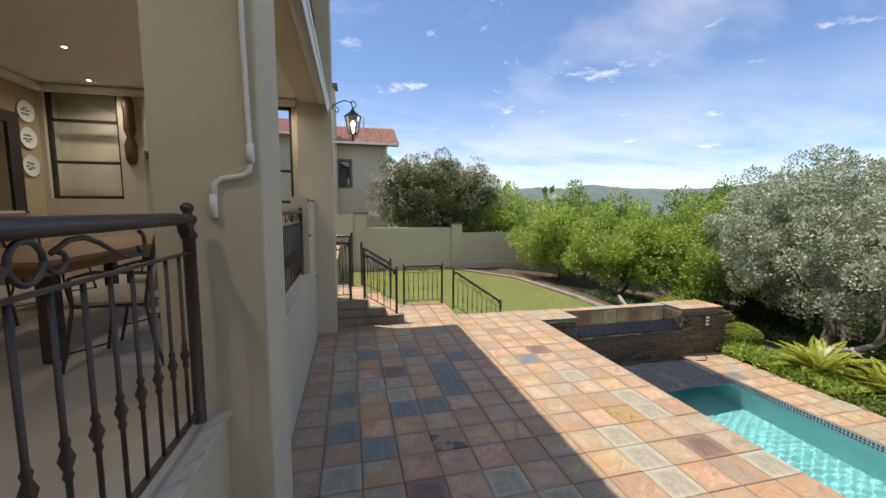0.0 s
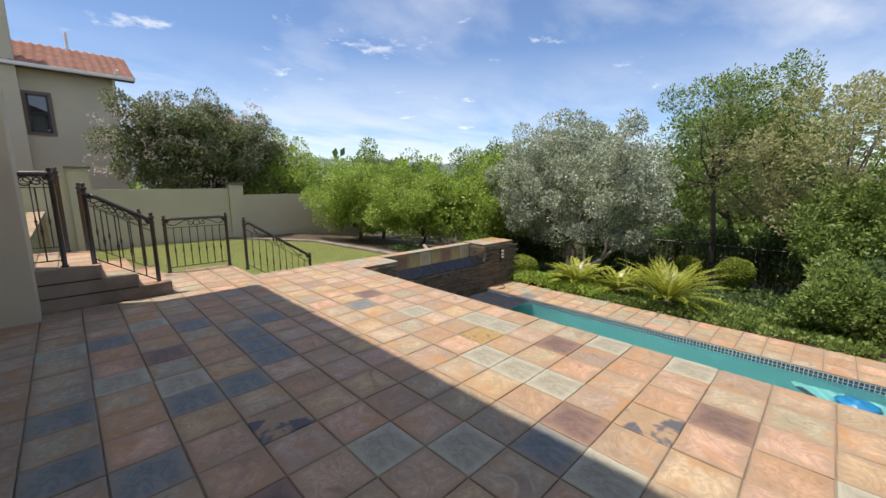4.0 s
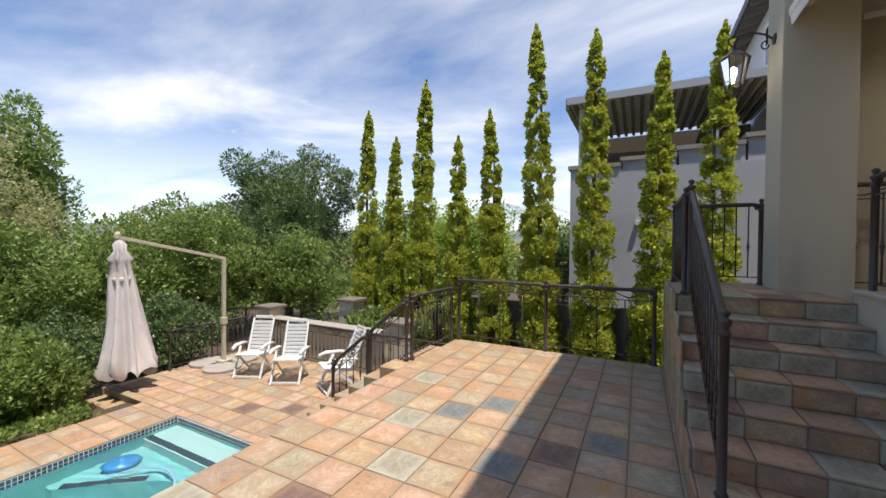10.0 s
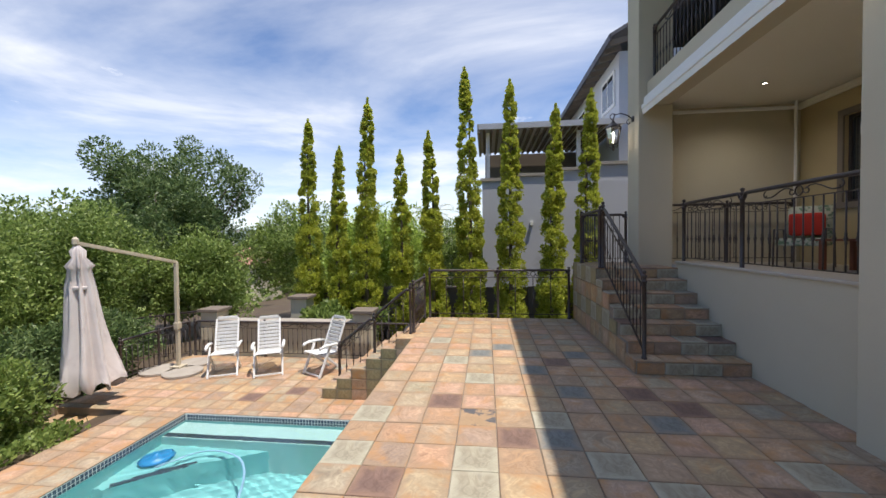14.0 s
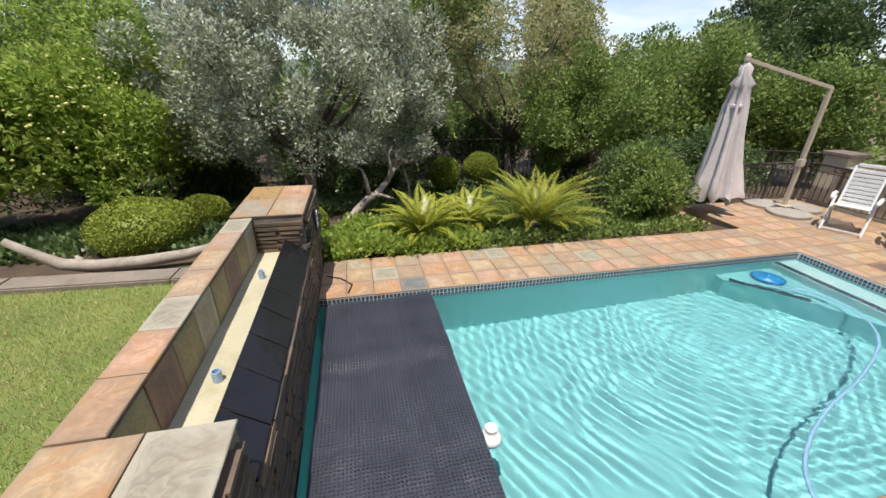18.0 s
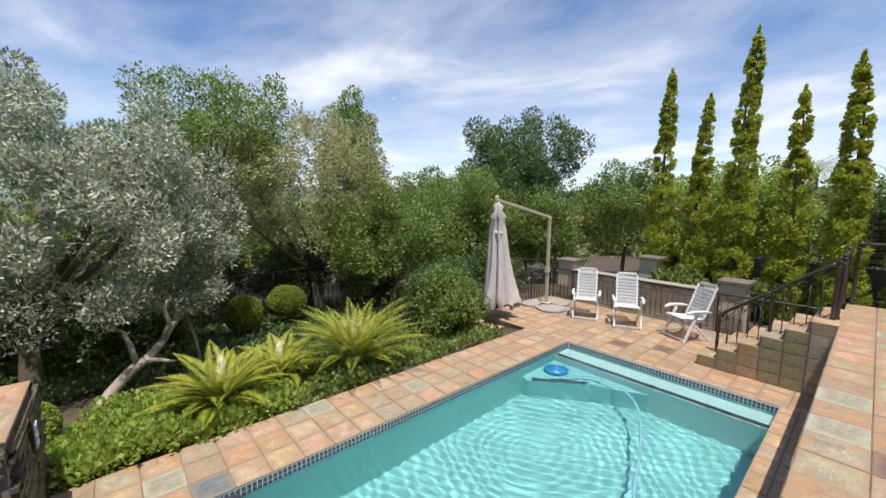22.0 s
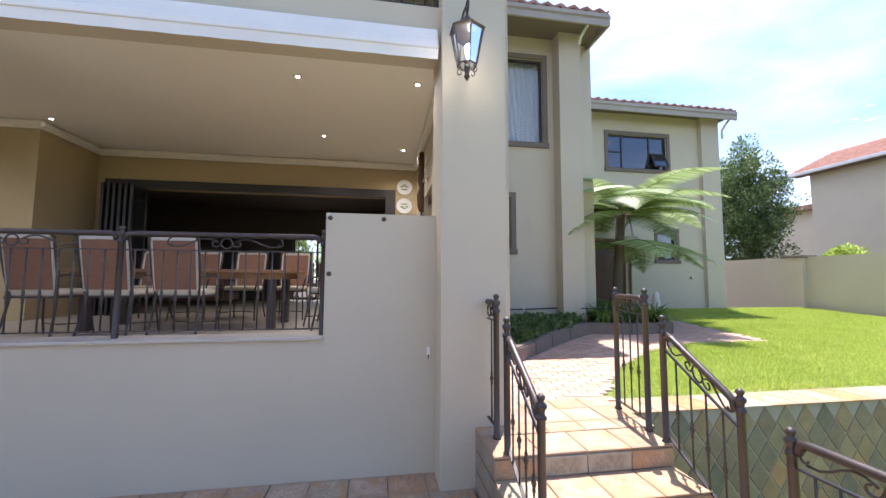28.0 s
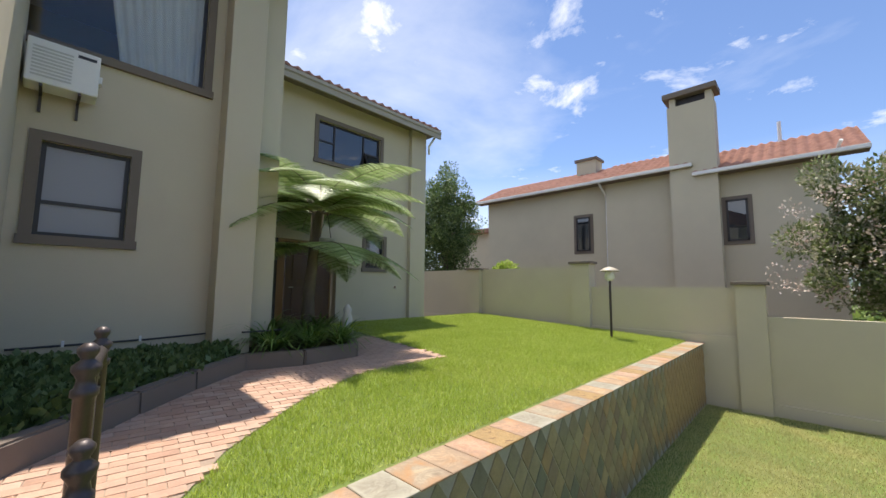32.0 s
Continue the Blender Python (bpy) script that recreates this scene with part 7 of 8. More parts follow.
# planter, path lamp, statue, bucket
bm = bmesh.new()
line = ((-2.56, 8.48), (-3.08, 9.05), (-3.58, 9.57), (-4.12, 10.2), (-4.72, 11.0), (-4.53, 11.85), (-4.58, 12.85), (-5.5, 13.35), (-6.6, 13.9))
for (x0, y0), (x1, y1) in zip(line, line[1:]):
    beam(bm, (x0, y0, UP(x0, y0) + 0.1), (x1, y1, UP(x1, y1) + 0.1), 0.16, 0.3, 0.02)
structure("trim_planter", bm, taupe, "low curved taupe planter kerb", "planter")
bm = bmesh.new()
bm.faces.new([bm.verts.new((x, y, UP(x, y) + 0.14)) for x, y in ((-2.6, 8.47), (-3.6, 9.57), (-4.75, 11.0), (-4.56, 11.85), (-4.6, 12.85), (-5.5, 13.35), (-6.6, 13.9), (-8.6, 14.0), (-8.6, 8.47))])
structure("planter_soil", bm, soil, "dark soil in the planter", "soil")
lp = thing("garden_lamp", "dark garden lamp post with a pale shade", "lamp", at=(-2.6, 20.0, UP(-2.6, 20)))
part("post", tube(bmesh.new(), [(0, 0, 0), (0, 0, 1.6)], 0.035, 8), iron, lp)
part("globe", lathe(bmesh.new(), [(0.06, 1.6), (0.13, 1.66), (0.14, 1.78), (0.1, 1.86)], 14), white_paint, lp, "pale glass globe", True)
part("shade", lathe(bmesh.new(), [(0.27, 1.86), (0.25, 1.9), (0.1, 1.98), (0.02, 2.0)], 16), cream_metal, lp, "pale metal shade", True)
st = thing("garden_statue", "small white garden statue beside the planter", "statue", at=(-5.56, 13.32, UP(-5.56, 13.3) + 0.25))
part("statue", lathe(bmesh.new(), [(0.13, 0), (0.13, 0.08), (0.08, 0.12), (0.11, 0.3), (0.07, 0.42), (0.09, 0.5), (0.02, 0.6)], 12), statue_stone, st, smooth=True)
bk = thing("basin", "blue plastic basin leaning on the pilaster", "basin", at=(-2.19, 7.84, UP(-2.2, 8) + 0.03))
part("bowl", lathe(bmesh.new(), [(0.14, 0.0), (0.16, 0.02), (0.22, 0.17), (0.235, 0.18), (0.21, 0.165), (0.14, 0.03)], 20), blue_plastic, bk, smooth=True)
mop = thing("mop", "mop with a pale stick leaning on the wall", "mop", at=(-1.7, 7.74, UP(-1.7, 7.8) + 0.03))
part("stick", tube(bmesh.new(), [(0, 0, 0.05), (-0.25, -0.1, 1.4)], 0.012, 7), white_paint, mop)
part("head", lathe(bmesh.new(), [(0.12, 0.0), (0.14, 0.03), (0.05, 0.1), (0.02, 0.14)], 12), cushion, mop)

# ---- neighbouring houses and distance ----
# grey house beyond the cypresses
structure("wall_neighbour", boxm(-9.0, 2.5, -8.2, -7.5, -3.0, 3.55), grey_plaster, "grey plastered wall of the neighbouring house")
for x0, x1, z in ((1.3, 2.5, 3.62), (0.1, 1.25, 3.75), (-1.2, 0.05, 3.9), (-2.6, -1.25, 4.05), (-9.0, -2.65, 4.2)):
    structure("wall_neighbour_step", boxm(x0, x1, -8.19, -7.52, 3.5, z), grey_plaster, "stepped top of the grey wall")
    structure("trim_neighbour_cap", boxm(x0, x1 + 0.06, -8.24, -7.46, z, z + 0.1), concrete, "pale coping on the stepped wall", "cap")
structure("wall_low_south", boxm(-1.2, 7.8, -5.95, -5.8, -2.0, 0.30), taupe, "taupe plastered garden wall behind the railing")
for x in (-0.4, 1.1, 2.1, 3.1, 4.2, 5.2, 6.1):
    structure("wall_low_pillar", boxm(x - 0.1, x + 0.1, -5.8, -5.72, -2.0, 0.34), taupe, "shallow pier of the garden wall", "pillar")
canopy = thing("carport_canopy", "ribbed steel canopy roof of the neighbour", "canopy", at=(0, -8.6, 4.95))
part("roof_sheet", box(bmesh.new(), -2.05, 2.55, -2.6, 1.1, 0.42, 0.5), white_paint, canopy)
part("fascia", box(bmesh.new(), -2.05, 2.6, 1.1, 1.2, 0.36, 0.54), grey_plaster, canopy)
part("fascia_side", box(bmesh.new(), 2.55, 2.65, -2.6, 1.1, 0.28, 0.56), concrete, canopy)
for k in range(20):
    part("rib", box(bmesh.new(), -1.9 + 0.225 * k, -1.81 + 0.225 * k, -2.6, 1.1, 0.34, 0.42), taupe, canopy)
for x in (2.3, -0.7):
    part("post", box(bmesh.new(), x - 0.06, x + 0.06, 0.6, 0.72, -1.4, 0.36), white_paint, canopy)
# taupe instead of grey plaster: the canopy's shade is put into this colour
structure("wall_neighbour_back", boxm(-2.05, 2.4, -11.6, -11.3, 2.0, 5.3), taupe, "wall under the canopy with the shade put into its dark colour")
gable = thing("gabled_house", "pale blue grey neighbouring house with a dark eave on rafter tails", "house", at=(-2.1, -8.25, 0))
part("wall", box(bmesh.new(), -6.9, 0.0, -9.0, 0.0, -3.0, 7.95), pale_plaster, gable)
bm = bmesh.new()
beam(bm, (0.55, -9.4, 8.0), (0.55, 0.9, 8.0), 0.06, 0.22)
part("fascia", bm, dark_frame, gable, "dark fascia board")
bm = bmesh.new()
for side in (0.55, -7.45):
    b = [bm.verts.new((side, -9.4, 8.12)), bm.verts.new((side, 0.9, 8.12)), bm.verts.new((-3.45, 0.9, 10.4)), bm.verts.new((-3.45, -9.4, 10.4))]
    low = [bm.verts.new(v.co - Vector((0, 0, 0.12))) for v in b]
    bm.faces.new(b)
    bm.faces.new(low)
    for i in range(4):
        bm.faces.new((b[i], b[(i + 1) % 4], low[(i + 1) % 4], low[i]))
bmesh.ops.recalc_face_normals(bm, faces=bm.faces)
part("roof", bm, dark_roof, gable, "dark grey pitched roof")
for k in range(17):
    y = 0.7 - 0.6 * k
    part("rafter_tail", beam(bmesh.new(), (-0.02, y, 8.02), (0.5, y, 7.9), 0.07, 0.16), taupe, gable)
for y0, z0, z1 in ((-1.75, 6.35, 7.45), (-5.6, 6.35, 7.45)):
    w = part("window", box(bmesh.new(), 0.0, 0.05, y0 - 0.06, y0 + 1.36, z0 - 0.06, z1 + 0.06), white_paint, gable, "white window frame")
    for a in (0.06, 0.69):
        part("pane", box(bmesh.new(), 0.05, 0.056, y0 + a, y0 + a + 0.55, z0 + 0.06, z1 - 0.06), pane_dark, w)
wl = thing("wall_light", "small white light on the grey wall", "light", at=(0.9, -7.5, 2.2))
part("housing", box(bmesh.new(), -0.05, 0.05, 0.0, 0.1, -0.06, 0.06, bevel=0.01), white_paint, wl)
stair = thing("outdoor_stair", "timber stair climbing beside the grey wall", "stair", at=(3.1, -7.6, -1.5))
for k in range(16):
    part("tread", box(bmesh.new(), -0.35, 0.45, -0.27 * k - 0.28, -0.27 * k, 0.18 * k, 0.18 * k + 0.05), dark_wood, stair)
for x in (-0.35, 0.45):
    part("stringer", beam(bmesh.new(), (x, 0, 0.0), (x, -4.3, 2.85), 0.05, 0.2), dark_wood, stair)
# palm beyond
palm = thing("palm", "feathery palm beyond the neighbour's stair", "palm", at=(5.2, -14.0, -2.2))
part("trunk", tube(bmesh.new(), [(0, 0, 0), (0.1, 0, 2.6), (0.05, 0, 5.2)], [0.22, 0.18, 0.16], 9), bark, palm, smooth=True)
for k in range(18):
    a = 2.4 * k
    d, side = Vector((math.cos(a), math.sin(a), 0)), Vector((-math.sin(a), math.cos(a), 0))
    ln, rise = 2.0, 0.9 - 0.06 * k
    pts = [Vector((0.05, 0, 5.2)) + d * (ln * f) + Vector((0, 0, ln * (rise * f - 0.75 * f * f))) for f in np.linspace(0, 1, 10)]
    verts, faces = [], []
    for i in range(2, 40):
        f = i / 40 * 9
        i0 = int(f)
        p = pts[i0].lerp(pts[min(i0 + 1, 9)], f - i0)
        t = (pts[min(i0 + 1, 9)] - pts[i0]).normalized()
        for s in (-1, 1):
            o = len(verts)
            out = (side * s + t * 0.8 + Vector((0, 0, -0.3))).normalized() * 0.4
            verts += [p, p + out * 0.5 + t * 0.015, p + out, p + out * 0.5 - t * 0.015]
            faces.append((o, o + 1, o + 2, o + 3))
    part("frond", raw_mesh("frond", verts, faces, leaf_olive), None, palm)


def neighbour_house():
    """Two-storey beige house with tiled roof and tall chimney beyond the boundary wall."""
    base = thing("neighbour_house", "beige two-storey house with a terracotta roof beyond the wall", "house", at=(0, 29, 0))
    for x0, x1, y0, top in ((-14.0, -5.9, 0.6, 7.55), (-5.9, -1.9, 0.0, 7.4), (-1.9, 2.6, 0.0, 6.95)):
        part("wall", box(bmesh.new(), x0, x1, y0, 7, -3, top), plaster, base)
    ch = part("chimney", box(bmesh.new(), -2.8, -1.0, -0.55, 0.3, -3, 10.35), plaster, base)
    part("chimney_cap", box(bmesh.new(), -2.95, -0.85, -0.7, 0.45, 10.75, 11.0, bevel=0.02), taupe, ch)
    for x in (-2.7, -1.3):
        part("chimney_pier", box(bmesh.new(), x, x + 0.25, -0.5, 0.25, 10.35, 10.75), plaster, ch)
    part("chimney_throat", box(bmesh.new(), -2.45, -1.3, -0.3, 0.05, 10.35, 10.75), dark_frame, ch)
    c2 = part("small_chimney", box(bmesh.new(), -8.6, -7.4, 2.6, 3.6, 8.5, 9.8), plaster, base)
    part("cap", box(bmesh.new(), -8.7, -7.3, 2.5, 3.7, 9.8, 9.95), taupe, c2)
    part("vent_pipe", tube(bmesh.new(), [(1.0, 2.5, 8.2), (1.0, 2.5, 9.6)], 0.07, 8), white_paint, base)
    for x0, x1, z0, z1, y in ((-7.8, -7.0, 4.0, 5.9, 0.6), (-0.85, -0.1, 4.0, 5.78, 0.0)):
        w = part("window", box(bmesh.new(), x0 - 0.15, x1 + 0.15, y - 0.05, y, z0 - 0.15, z1 + 0.15), taupe, base, "taupe window surround")
        bm = bmesh.new()
        for a, b, c, d in ((x0, x0 + 0.08, z0, z1), (x1 - 0.08, x1, z0, z1), (x0, x1, z0, z0 + 0.08), (x0, x1, z1 - 0.08, z1)):
            box(bm, a, b, y - 0.09, y - 0.05, c, d)
        part("window_frame", bm, dark_frame, w)
        part("pane", box(bmesh.new(), x0 + 0.08, x1 - 0.08, y - 0.07, y - 0.055, z0 + 0.08, z1 - 0.08), pane_dark, w)
    for (x0, x1, y, z) in ((-14.6, -5.9, 0.6, 7.6), (-6.4, -1.9, 0.0, 7.45), (-1.9, 3.4, 0.0, 7.0)):
        part("gutter", beam(bmesh.new(), (x0, y - 0.7, z), (x1, y - 0.7, z), 0.14, 0.16, 0.02), white_paint, base)
        part("soffit", box(bmesh.new(), x0, x1, y - 0.65, y, z - 0.06, z - 0.02), taupe, base)
    part("downpipe", tube(bmesh.new(), [(-6.05, -0.62, 7.4), (-6.05, 0.3, 6.9), (-6.05, 0.45, 6.6), (-6.05, 0.45, 0.0)], 0.06, 8), white_paint, base)
    part("downpipe", tube(bmesh.new(), [(2.7, -0.62, 7.4), (2.5, -0.1, 6.9), (2.5, -0.1, 6.5)], 0.06, 8), white_paint, base)

    def slope(a, b, length, rise, pitch=0.34):
        bm = bmesh.new()
        x0, x1 = a[0], b[0]
        n = int((x1 - x0) / pitch) * 4
        rows = int(length / 0.4)
        prev = None
        for i in range(n + 1):
            w = 0.045 * math.sin(i / 4 * 2 * math.pi)
            x = x0 + (x1 - x0) * i / n
            line = [bm.verts.new((x, a[1], a[2] - 0.06 + w))]
            for j in range(rows):
                line.append(bm.verts.new((x, a[1] + length * j / rows, a[2] + rise * j / rows + 0.05 + w)))
                line.append(bm.verts.new((x, a[1] + length * (j + 1) / rows + 0.004, a[2] + rise * (j + 1) / rows + w)))
            if prev:
                for p, q, r, s in zip(prev, line, line[1:], prev[1:]):
                    bm.faces.new((p, q, r, s))
            prev = line
        return bm

    part("roof", slope((-14.6, -0.1, 7.65), (-5.9, -0.1, 7.65), 3.4, 1.6), terracotta, base, "terracotta barrel tiles", True)
    part("roof", slope((-6.4, -0.7, 7.5), (-1.9, -0.7, 7.5), 3.6, 1.7), terracotta, base, "terracotta barrel tiles", True)
    part("roof", slope((-1.9, -0.7, 7.05), (3.4, -0.7, 7.05), 3.6, 1.8), terracotta, base, "terracotta barrel tiles", True)


neighbour_house()
second = thing("far_house", "smaller pink house behind the tree", "house", at=(-15.5, 33, 0))
part("wall", box(bmesh.new(), -6, 1.5, 0, 5, -3, 6.2), plaster, second)
part("roof", prism(bmesh.new(), ((-6.5, -0.6), (2.1, -0.6), (1.0, 3), (-5, 3)), 6.2, 6.5), terracotta, second)
part("window", box(bmesh.new(), -0.6, 0.5, -0.04, 0.0, 3.4, 4.8), pane_dark, second)
for k, (x, y, w, d, h, col) in enumerate(((30, -32, 9, 7, 4.5, terracotta), (44, -20, 8, 7, 4.0, terracotta), (18, -45, 10, 8, 4.5, terracotta), (4.5, -48, 9, 8, 4.5, terracotta))):
    z = ground_height(x, y)
    b = thing("distant_house", "distant house with an orange tiled roof among trees", "house", "distant houses", at=(x, y, z))
    part("wall", box(bmesh.new(), -w / 2, w / 2, -d / 2, d / 2, 0, h), plaster, b)
    bm = prism(bmesh.new(), ((-w / 2 - 0.5, -d / 2 - 0.5), (w / 2 + 0.5, -d / 2 - 0.5), (w / 2 + 0.5, d / 2 + 0.5), (-w / 2 - 0.5, d / 2 + 0.5)), h, h + 1.8)
    for v in bm.verts:
        if v.co.z > h + 1:
            v.co.x *= 0.45
            v.co.y *= 0.15
    part("roof", bm, col, b)
    for sx in (-0.25, 0.25):
        part("window", box(bmesh.new(), w * sx - 0.6, w * sx + 0.6, d / 2, d / 2 + 0.04, 1.2, 2.6), pane_dark, b)
# far woods and hills
rng = np.random.default_rng(7)
cen, rad = [], []
for k in range(420):
    a = rng.uniform(-2.6, 2.2)
    r = rng.uniform(32, 110)
    x, y = r * math.cos(a), r * math.sin(a)
    if x < 14 and -40 < y < 45:
        continue
    z = ground_height(x, y)
    for j in range(7):
        s = rng.uniform(0.7, 1.3)
        cen.append((x + rng.normal() * 2.4, y + rng.normal() * 2.4, z + rng.uniform(0.8, 4.0) * s))
        rad.append(1.8 * s)
tagged(part("far_woods", quads_mesh("far_woods", leaf_quads(rng, cen, rad, 46, 0.75, 1.6), leaf_mid), None), "distant green treetops below the hills", "woods", "", "stuff")


def hills(r, base_z, height, a0, a1, seed, flat=0.0):
    n, rows = 220, 8
    bm = bmesh.new()
    prev = None
    for i in range(n + 1):
        a = a0 + (a1 - a0) * i / n
        h = height * (1.0 + 0.30 * noise.noise(Vector((a * 3.2, seed, 0))) + 0.09 * noise.noise(Vector((a * 14.0, seed, 3))))
        if flat:
            h = min(h, height * flat)
        h *= min(1, 6 * (i / n), 6 * (1 - i / n))
        col = []
        for j in range(rows + 1):
            f = j / rows
            rr = r + 350 * f + 30 * noise.noise(Vector((a * 30, f * 5, seed)))
            col.append(bm.verts.new((rr * math.cos(a), rr * math.sin(a), base_z + h * f ** 0.8 + 4 * noise.noise(Vector((a * 60, f * 9, seed))))))
        if prev:
            for j in range(rows):
                bm.faces.new((prev[j], col[j], col[j + 1], prev[j + 1]))
        prev = col
    return bm


structure("backdrop_hills", hills(900, -30, 104, 0.2, 2.3, 2.0, 1.06), far_hill, "hazy flat-topped hills on the horizon", "hills", True)
structure("backdrop_ridge", hills(1250, -30, 80, -2.4, 0.5, 5.0), far_hill, "low hazy ridge on the horizon", "hills", True)

# ---- pieces: tiles, pavers, stones ----
def tile_mesh(name, w, d, h=0.016, seed=0, ch=0.006):
    """A slate tile with a chipped rim and an uneven face, about 24 faces."""
    rng = random.Random(seed)
    bm = bmesh.new()
    j = lambda s: rng.uniform(-s, s)
    o = [(-w / 2, -d / 2), (0 + j(0.02), -d / 2), (w / 2, -d / 2), (w / 2, 0 + j(0.02)), (w / 2, d / 2), (j(0.02), d / 2), (-w / 2, d / 2), (-w / 2, j(0.02))]
    low = [bm.verts.new((x, y, -h)) for x, y in o]
    rim = [bm.verts.new((x + j(0.002), y + j(0.002), -0.005)) for x, y in o]
    top = [bm.verts.new((x * (1 - 2 * ch / w) + j(0.002), y * (1 - 2 * ch / d) + j(0.002), j(0.0015))) for x, y in o]
    mid = bm.verts.new((j(0.05), j(0.05), j(0.003)))
    for i in range(8):
        k = (i + 1) % 8
        bm.faces.new((low[i], low[k], rim[k], rim[i]))
        bm.faces.new((rim[i], rim[k], top[k], top[i]))
        bm.faces.new((top[i], top[k], mid))
    me = bpy.data.meshes.new(name)
    bm.normal_update()
    bm.to_mesh(me)
    bm.free()
    return me


KINDS = {(0, 0): slate_spot, (1, -1): slate_purple, (0, 2): slate_grey, (0, 3): slate_grey, (0, 4): slate_grey, (1, 5): slate_gold, 
         (-5, 5): slate_spot, (-6, 7): slate_blue, (-7, 5): slate_blue, (-8, 6): slate_blue, (-5, 7): slate_blue, (2, 3): slate_purple, (2, 5): slate_grey, (2, 6): slate_grey,
         (-6, 8): slate_grey, (-8, 8): slate_blue, (-4, 8): slate_blue, (-4, 9): slate_blue, (-4, 10): slate_blue, (-7, 9): slate_grey, (-3, 11): slate_blue, (-6, 10): slate_purple,
         (-1, 1): slate_purple, (-2, 1): slate_blue, (-2, 0): slate_grey, (-5, 0): slate_blue, (-2, -4): slate_blue, (-3, -5): slate_purple, (-4, -6): slate_blue,
         (-3, 2): slate_grey, (-7, 2): slate_grey, (-6, 3): slate_purple, (-4, 3): slate_grey, (3, 2): slate_grey, (1, 8): slate_grey, (0, 10): slate_blue,
         (1, 11): slate_purple, (-8, 4): slate_grey, (-7, 12): slate_blue, (-8, 12): slate_grey, (-5, 12): slate_blue, (-6, 13): slate_grey, (0, -3): slate_grey, (1, -5): slate_grey,
         (0, -6): slate_blue, (2, -8): slate_grey, (-5, -2): slate_purple, (-6, -1): slate_purple, (-3, -2): slate_blue, (-1, -7): slate_blue, (3, 0): slate_grey}
TILE_SETS = {}


def tile_for(mat, w, d, k):
    key = (mat.name, round(w, 3), round(d, 3), k % 4)
    if key not in TILE_SETS:
        me = tile_mesh("slate_tile", w, d, seed=key[3] + 7)
        me.materials.append(mat)
        TILE_SETS[key] = me
    return TILE_SETS[key]


def lay(parent, x0, x1, y0, y1, z, gap=0.007, nearest=None, ox=OX, oy=OY, px=P, py=P, kinds=None, name="tile", rest_name="far_tiles", seed=1):
    """Tiles on a grid over a rectangle; those off the walked stretch are joined."""
    rng = random.Random(seed)
    far_v, far_f = [], []
    i0, i1 = math.floor((x0 - ox) / px + 1e-6), math.ceil((x1 - ox) / px - 1e-6)
    j0, j1 = math.floor((y0 - oy) / py + 1e-6), math.ceil((y1 - oy) / py - 1e-6)
    for i in range(i0, i1):
        for j in range(j0, j1):
            a, b = max(ox + i * px, x0) + gap / 2, min(ox + (i + 1) * px, x1) - gap / 2
            c, d = max(oy + j * py, y0) + gap / 2, min(oy + (j + 1) * py, y1) - gap / 2
            if b - a < 0.03 or d - c < 0.03:
                continue
            mat = (kinds or {}).get((i, j), slate)
            me = tile_for(mat, b - a, d - c, rng.randrange(4))
            ob = new(name, me)
            ob.parent = parent
            ob.matrix_basis = pose((a + b) / 2, (c + d) / 2, z + rng.uniform(-0.002, 0.002), rng.uniform(-0.25, 0.25), rng.uniform(-0.25, 0.25), 0)


lay(terrace, WALL, EDGE, -3.0, 7.42, 0.0, kinds=KINDS)
lay(landing, 0.84, 2.05, 7.42, 9.02, 0.0)
lay(corner, 2.05, EDGE, 7.42, 7.8, 0.0)
lay(deck, EDGE + 0.02, 9.75, -3.4, -0.40, DECK, kinds={(7, -12): slate_blue, (8, -10): slate_blue, (10, -9): slate_purple, (12, -8): slate_purple, (9, -13): slate_grey})
lay(coping_far, 7.33, 8.38, -0.40, 7.0, DECK, px=0.35, ox=7.33, kinds={(1, 4): slate_grey, (2, 8): slate_grey, (0, 12): slate_blue, (1, 13): slate_grey})
lay(coping_near, EDGE, 4.11, -0.40, 7.0, DECK, px=0.22, ox=EDGE, kinds={(0, 3): slate_blue, (1, 5): slate_grey, (0, 1): slate_purple, (1, 2): slate_grey})


